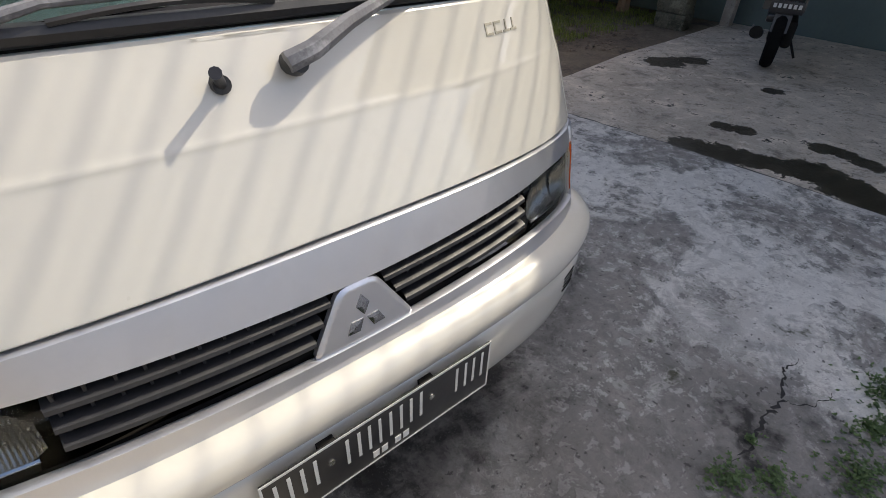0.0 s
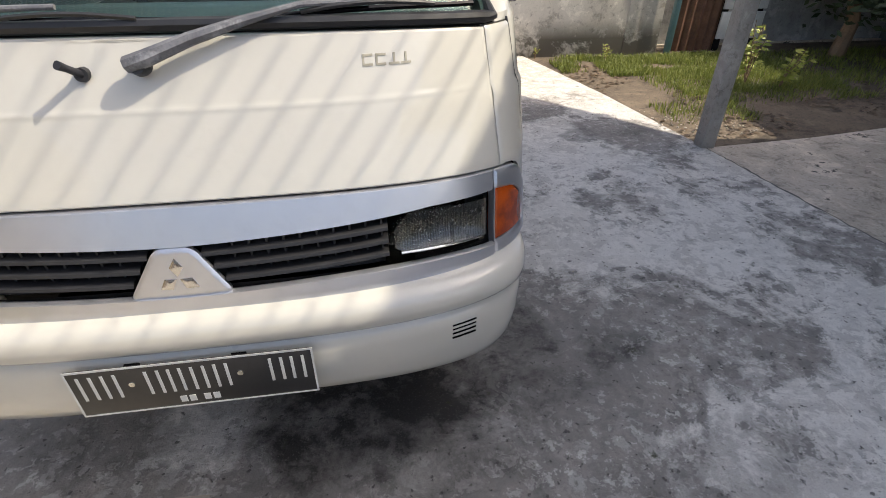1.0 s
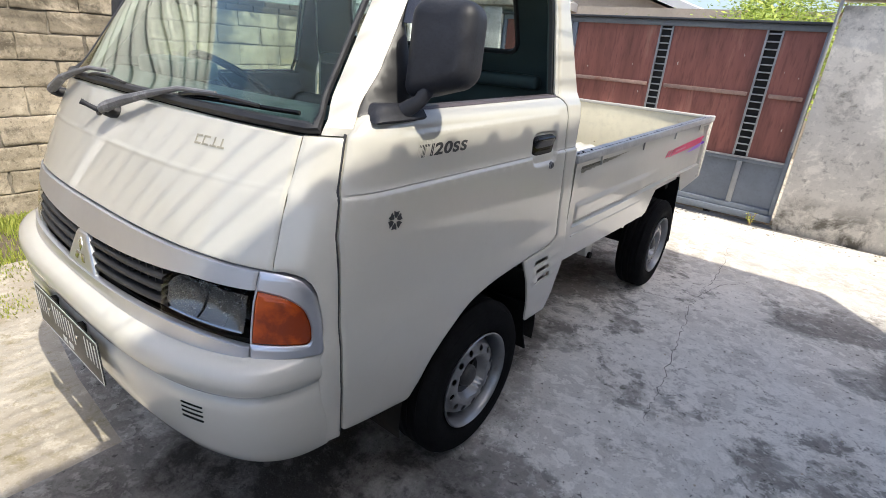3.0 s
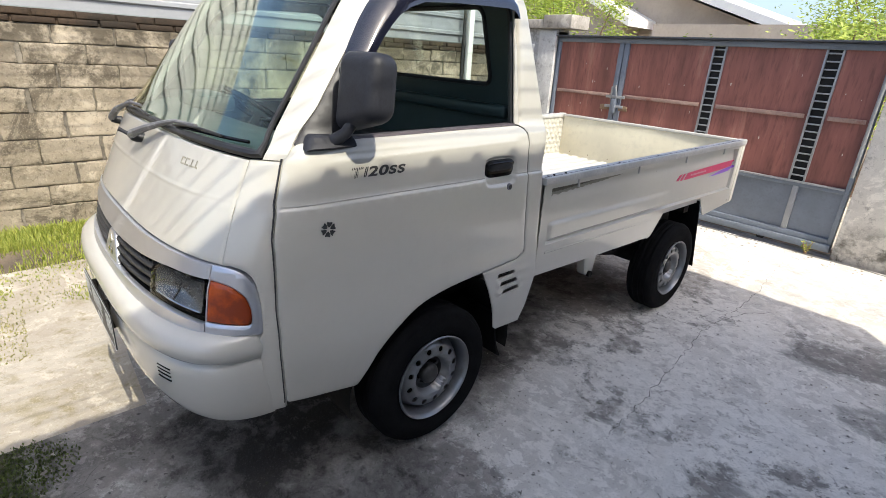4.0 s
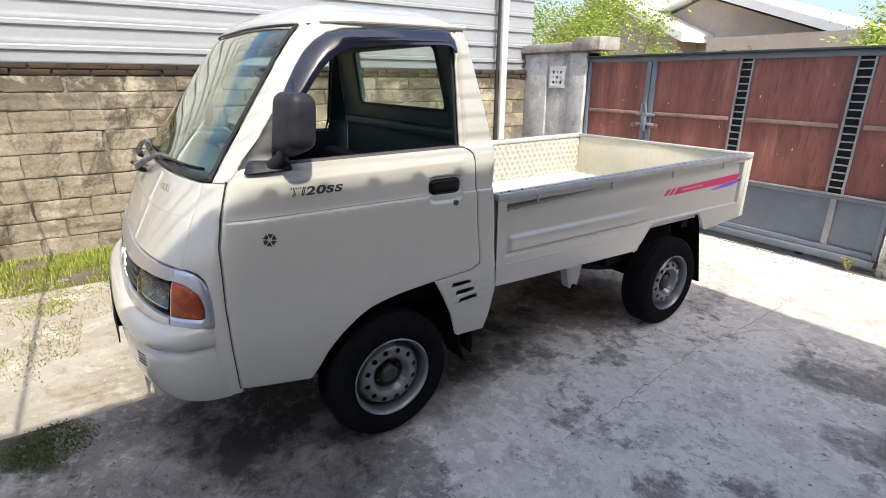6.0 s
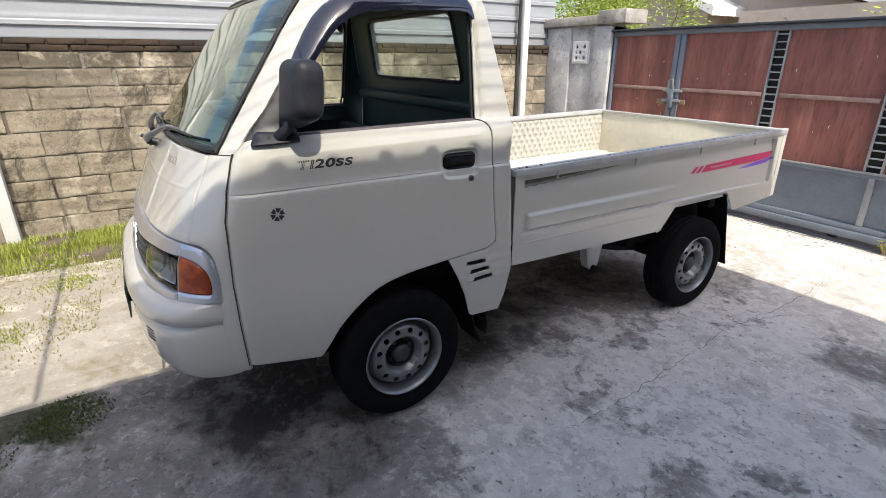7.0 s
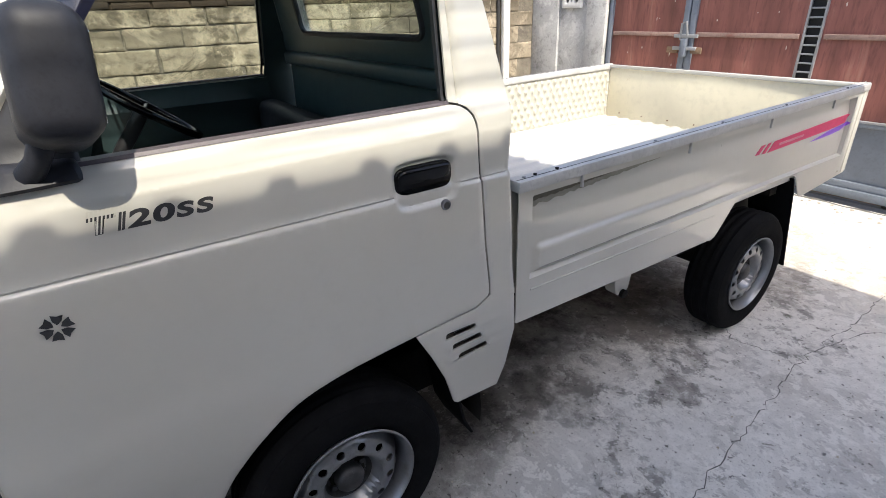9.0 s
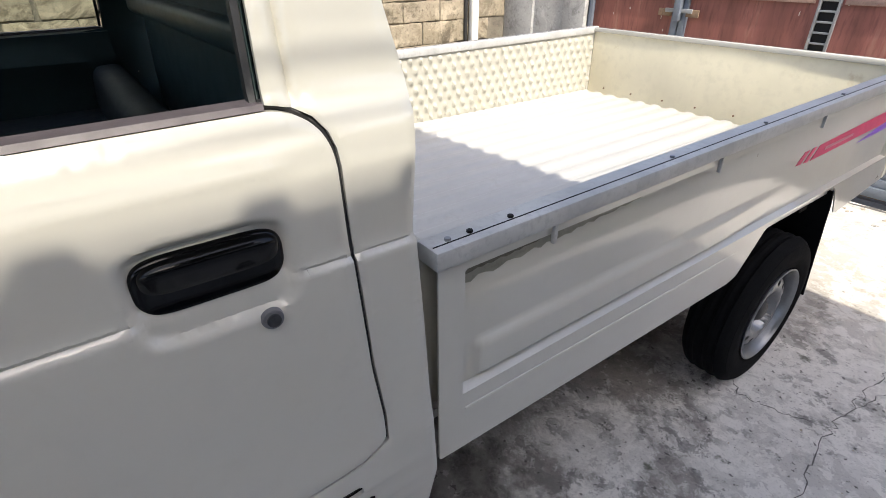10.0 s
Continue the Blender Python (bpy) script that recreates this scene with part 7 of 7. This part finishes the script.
tree(6.7, 2.9, 1.25, 0.6, LEAF_DARK, 10, "dark leafy shrub by the teal wall", 0.07, 3500)


def house(x, y, w, d, h, rise, label):
    t = thing("house", label, "house", (x, y, 0), "houses over the street")
    part("wall", boxes((x - w / 2, x + w / 2, y, y + d, -0.03, h)), HOUSE_WALL, t)
    bm = bmesh.new()
    pr = [(x - w / 2, h), (x, h + rise), (x + w / 2, h)]
    grid_mesh([[(px, yy, z) for px, z in pr] for yy in (y + 0.02, y + d - 0.02)], bm)
    vs = list(bm.verts)
    bm.faces.new(vs[:3])
    bm.faces.new(vs[3:])
    part("gable", bm, HOUSE_WALL, t, smooth=False)
    o = 0.35
    pr = [(x - w / 2 - o, h - o * rise / (w / 2) + 0.06), (x, h + rise + 0.06), (x + w / 2 + o, h - o * rise / (w / 2) + 0.06)]
    rows = [[(px, yy, z) for px, z in pr] for yy in (y - 0.4, y + d + 0.3)]
    part("roof", thick(grid_mesh(rows), 0.16, lambda c: Vector((0, 0, 1))), ROOF_EDGE, t, "pale sheet roof", smooth=False)
    part("window", boxes((x - w * 0.2, x + w * 0.2, y - 0.03, y + 0.02, 1.0, h * 0.75)), DARK, t)


house(-4.3, 10.2, 5.6, 4.0, 2.13, 0.98, "beige gabled house with pale roof over the street")
house(-6.15, 9.5, 3.6, 4.0, 2.30, 0.83, "low gabled house with white sheet roof over the street")
solo("street_wall", boxes((-3.4, 14, 9.0, 9.2, -0.03, 2.22)), HOUSE_WALL, "low beige wall along the street", "wall", "structure")

# ---- motorbike in the carport ----
BIKE_BLACK = material("bike_plastic", (0.02, 0.02, 0.022), 0.3, vary=0.15, scale=10.0, coat=0.3)
LAMP_RED = material("tail_lamp_red", (0.35, 0.02, 0.02), 0.15, vary=0.1, scale=20.0, coat=0.8)
bike = thing("motor_scooter", "dark parked motor scooter seen from behind on its stand", "motorbike", (5.40, 0.43, 0))
BM = pose(5.40, 0.43, 0, 0, 0, 19)


def bike_part(name, bm, mat_, label="", parent=None):
    bmesh.ops.transform(bm, matrix=BM, verts=bm.verts)
    return part(name, bm, mat_, parent or bike, label)


def bike_wheel(x):
    bm = bmesh.new()
    rows = [[(x + r * math.cos(a), y, 0.275 + r * math.sin(a)) for a in np.linspace(0, 2 * math.pi, 41)[:-1]] for r, y in ((0.20, -0.04), (0.235, -0.055), (0.262, -0.045), (0.274, -0.015), (0.274, 0.015), (0.262, 0.045), (0.235, 0.055), (0.20, 0.04))]
    grid_mesh(rows, bm, closed=True)
    w = bike_part("wheel", bm, RUBBER, "black scooter tyre")
    bm = bmesh.new()
    for k in range(5):
        a = 2 * math.pi * k / 5
        tube(bm, [(x, 0, 0.275), (x + 0.2 * math.cos(a), 0, 0.275 + 0.2 * math.sin(a))], 0.014, 6)
    tube(bm, [(x + 0.2 * math.cos(a), 0, 0.275 + 0.2 * math.sin(a)) for a in np.linspace(0, 2 * math.pi, 33)], 0.014, 6)
    tube(bm, [(x, -0.05, 0.275), (x, 0.05, 0.275)], 0.04, 12)
    bike_part("rim", bm, STEEL, parent=w)


bike_wheel(0.0)
bike_wheel(1.22)
bike_part("tail_body", boxes((-0.10, 0.62, -0.13, 0.13, 0.52, 0.74), bevel=0.06, segs=3), BIKE_BLACK, "black scooter tail")
bike_part("seat", boxes((-0.06, 0.62, -0.12, 0.12, 0.73, 0.81), bevel=0.035, segs=3), SEAT, "black scooter seat")
bike_part("engine_cover", boxes((-0.12, 0.42, -0.14, -0.05, 0.20, 0.44), bevel=0.035, segs=3), CHASSIS)
bike_part("exhaust", tube(bmesh.new(), [(0.35, 0.15, 0.22), (0.1, 0.16, 0.27), (-0.22, 0.17, 0.33)], [0.03, 0.055, 0.055], 14), CHASSIS, "dark exhaust pipe")
bike_part("heat_shield", boxes((-0.12, 0.12, 0.205, 0.222, 0.27, 0.34), bevel=0.01), STEEL)
bike_part("rear_mudguard", thick(grid_mesh([[(-0.12 - 0.12 * t, y, 0.60 - 0.25 * t) for y in (-0.07, 0.07)] for t in (0, 0.35, 0.7, 1.0)]), 0.012, lambda c: Vector((1, 0, 0))), BIKE_BLACK)
pl = bike_part("licence_plate", boxes((-0.185, -0.175, -0.135, 0.135, 0.50, 0.60), bevel=0.002), PLATE, "small black licence plate")
for k in range(6):
    bike_part("plate_bar", boxes((-0.188, -0.1855, -0.115 + 0.04 * k, -0.09 + 0.04 * k, 0.545, 0.58)), PLATE_INK, parent=pl)
bike_part("tail_lamp", boxes((-0.125, -0.09, -0.10, 0.10, 0.63, 0.69), bevel=0.012), LAMP_RED, "red tail lamp")
bike_part("grab_rail", tube(bmesh.new(), [(0.1, -0.13, 0.79), (-0.12, -0.11, 0.80), (-0.15, 0, 0.80), (-0.12, 0.11, 0.80), (0.1, 0.13, 0.79)], 0.014, 8), GALV)
bike_part("floorboard", boxes((0.55, 0.98, -0.13, 0.13, 0.30, 0.38), bevel=0.02), BIKE_BLACK)
bike_part("leg_shield", thick(grid_mesh([[(0.98 + 0.08 * t, y, 0.36 + 0.55 * t) for y in (-0.2, -0.1, 0, 0.1, 0.2)] for t in (0, 0.3, 0.6, 1.0)]), 0.05, lambda c: Vector((1, 0, 0))), BIKE_BLACK)
bike_part("handlebar", tube(bmesh.new(), [(0.95, -0.34, 0.98), (1.02, -0.15, 1.0), (1.02, 0.15, 1.0), (0.95, 0.34, 0.98)], 0.016, 8), BLACK)
bike_part("front_fork", tube(bmesh.new(), [(1.04, 0, 0.95), (1.20, 0, 0.30)], 0.035, 10), CHASSIS)
for sg in (1, -1):
    m_ = bike_part("mirror", tube(bmesh.new(), [(0.98, sg * 0.24, 1.0), (1.0, sg * 0.28, 1.12), (1.0, sg * 0.31, 1.16)], [0.006, 0.006, 0.03], 8), BLACK)
bike_part("stand", tube(bmesh.new(), [(0.45, -0.1, 0.28), (0.5, -0.24, 0.012)], 0.012, 6), CHASSIS)

# Weeds by the carport column and a heap of leaves.


def weed(x, y, h, seed):
    rng = random.Random(seed)
    t = thing("weed", "tall green weed with small pale flowers", "plant", (x, y, -0.03), "weeds")
    bm = bmesh.new()
    verts, faces = [], []
    for k in range(7):
        a, l = rng.uniform(0, 6.28), rng.uniform(0.05, 0.2) * min(1, h / 0.4)
        top = (x + l * math.cos(a), y + l * math.sin(a), h * rng.uniform(0.6, 1.0))
        tube(bm, [(x, y, -0.03), (x + 0.4 * l * math.cos(a), y + 0.4 * l * math.sin(a), h * 0.4), top], [0.006, 0.004, 0.003], 5)
        for _ in range(16):
            f = rng.uniform(0.25, 1.0)
            c = Vector((x + l * f * math.cos(a), y + l * f * math.sin(a), top[2] * f))
            u = Vector((rng.gauss(0, 1), rng.gauss(0, 1), rng.gauss(0, 0.4))).normalized()
            v = u.orthogonal().normalized()
            s = rng.uniform(0.02, 0.045) * min(1, h / 0.4)
            n = len(verts)
            verts += [tuple(c), tuple(c + u * s + v * s * 0.4), tuple(c + u * 2 * s), tuple(c + u * s - v * s * 0.4)]
            faces.append((n, n + 1, n + 2, n + 3))
    part("stem", bm, WOOD, t)
    me = bpy.data.meshes.new("leaves")
    me.from_pydata(verts, [], faces)
    me.materials.append(GRASS)
    ob = new("leaves", me)
    ob.parent, ob.location = t, (-x, -y, 0.03)


weed(4.05, 2.75, 0.55, 1)
weed(4.3, 2.6, 0.4, 2)
weed(3.1, 3.85, 0.16, 3)
weed(2.35, 4.05, 0.10, 4)
weed(1.02, 4.07, 0.12, 5)
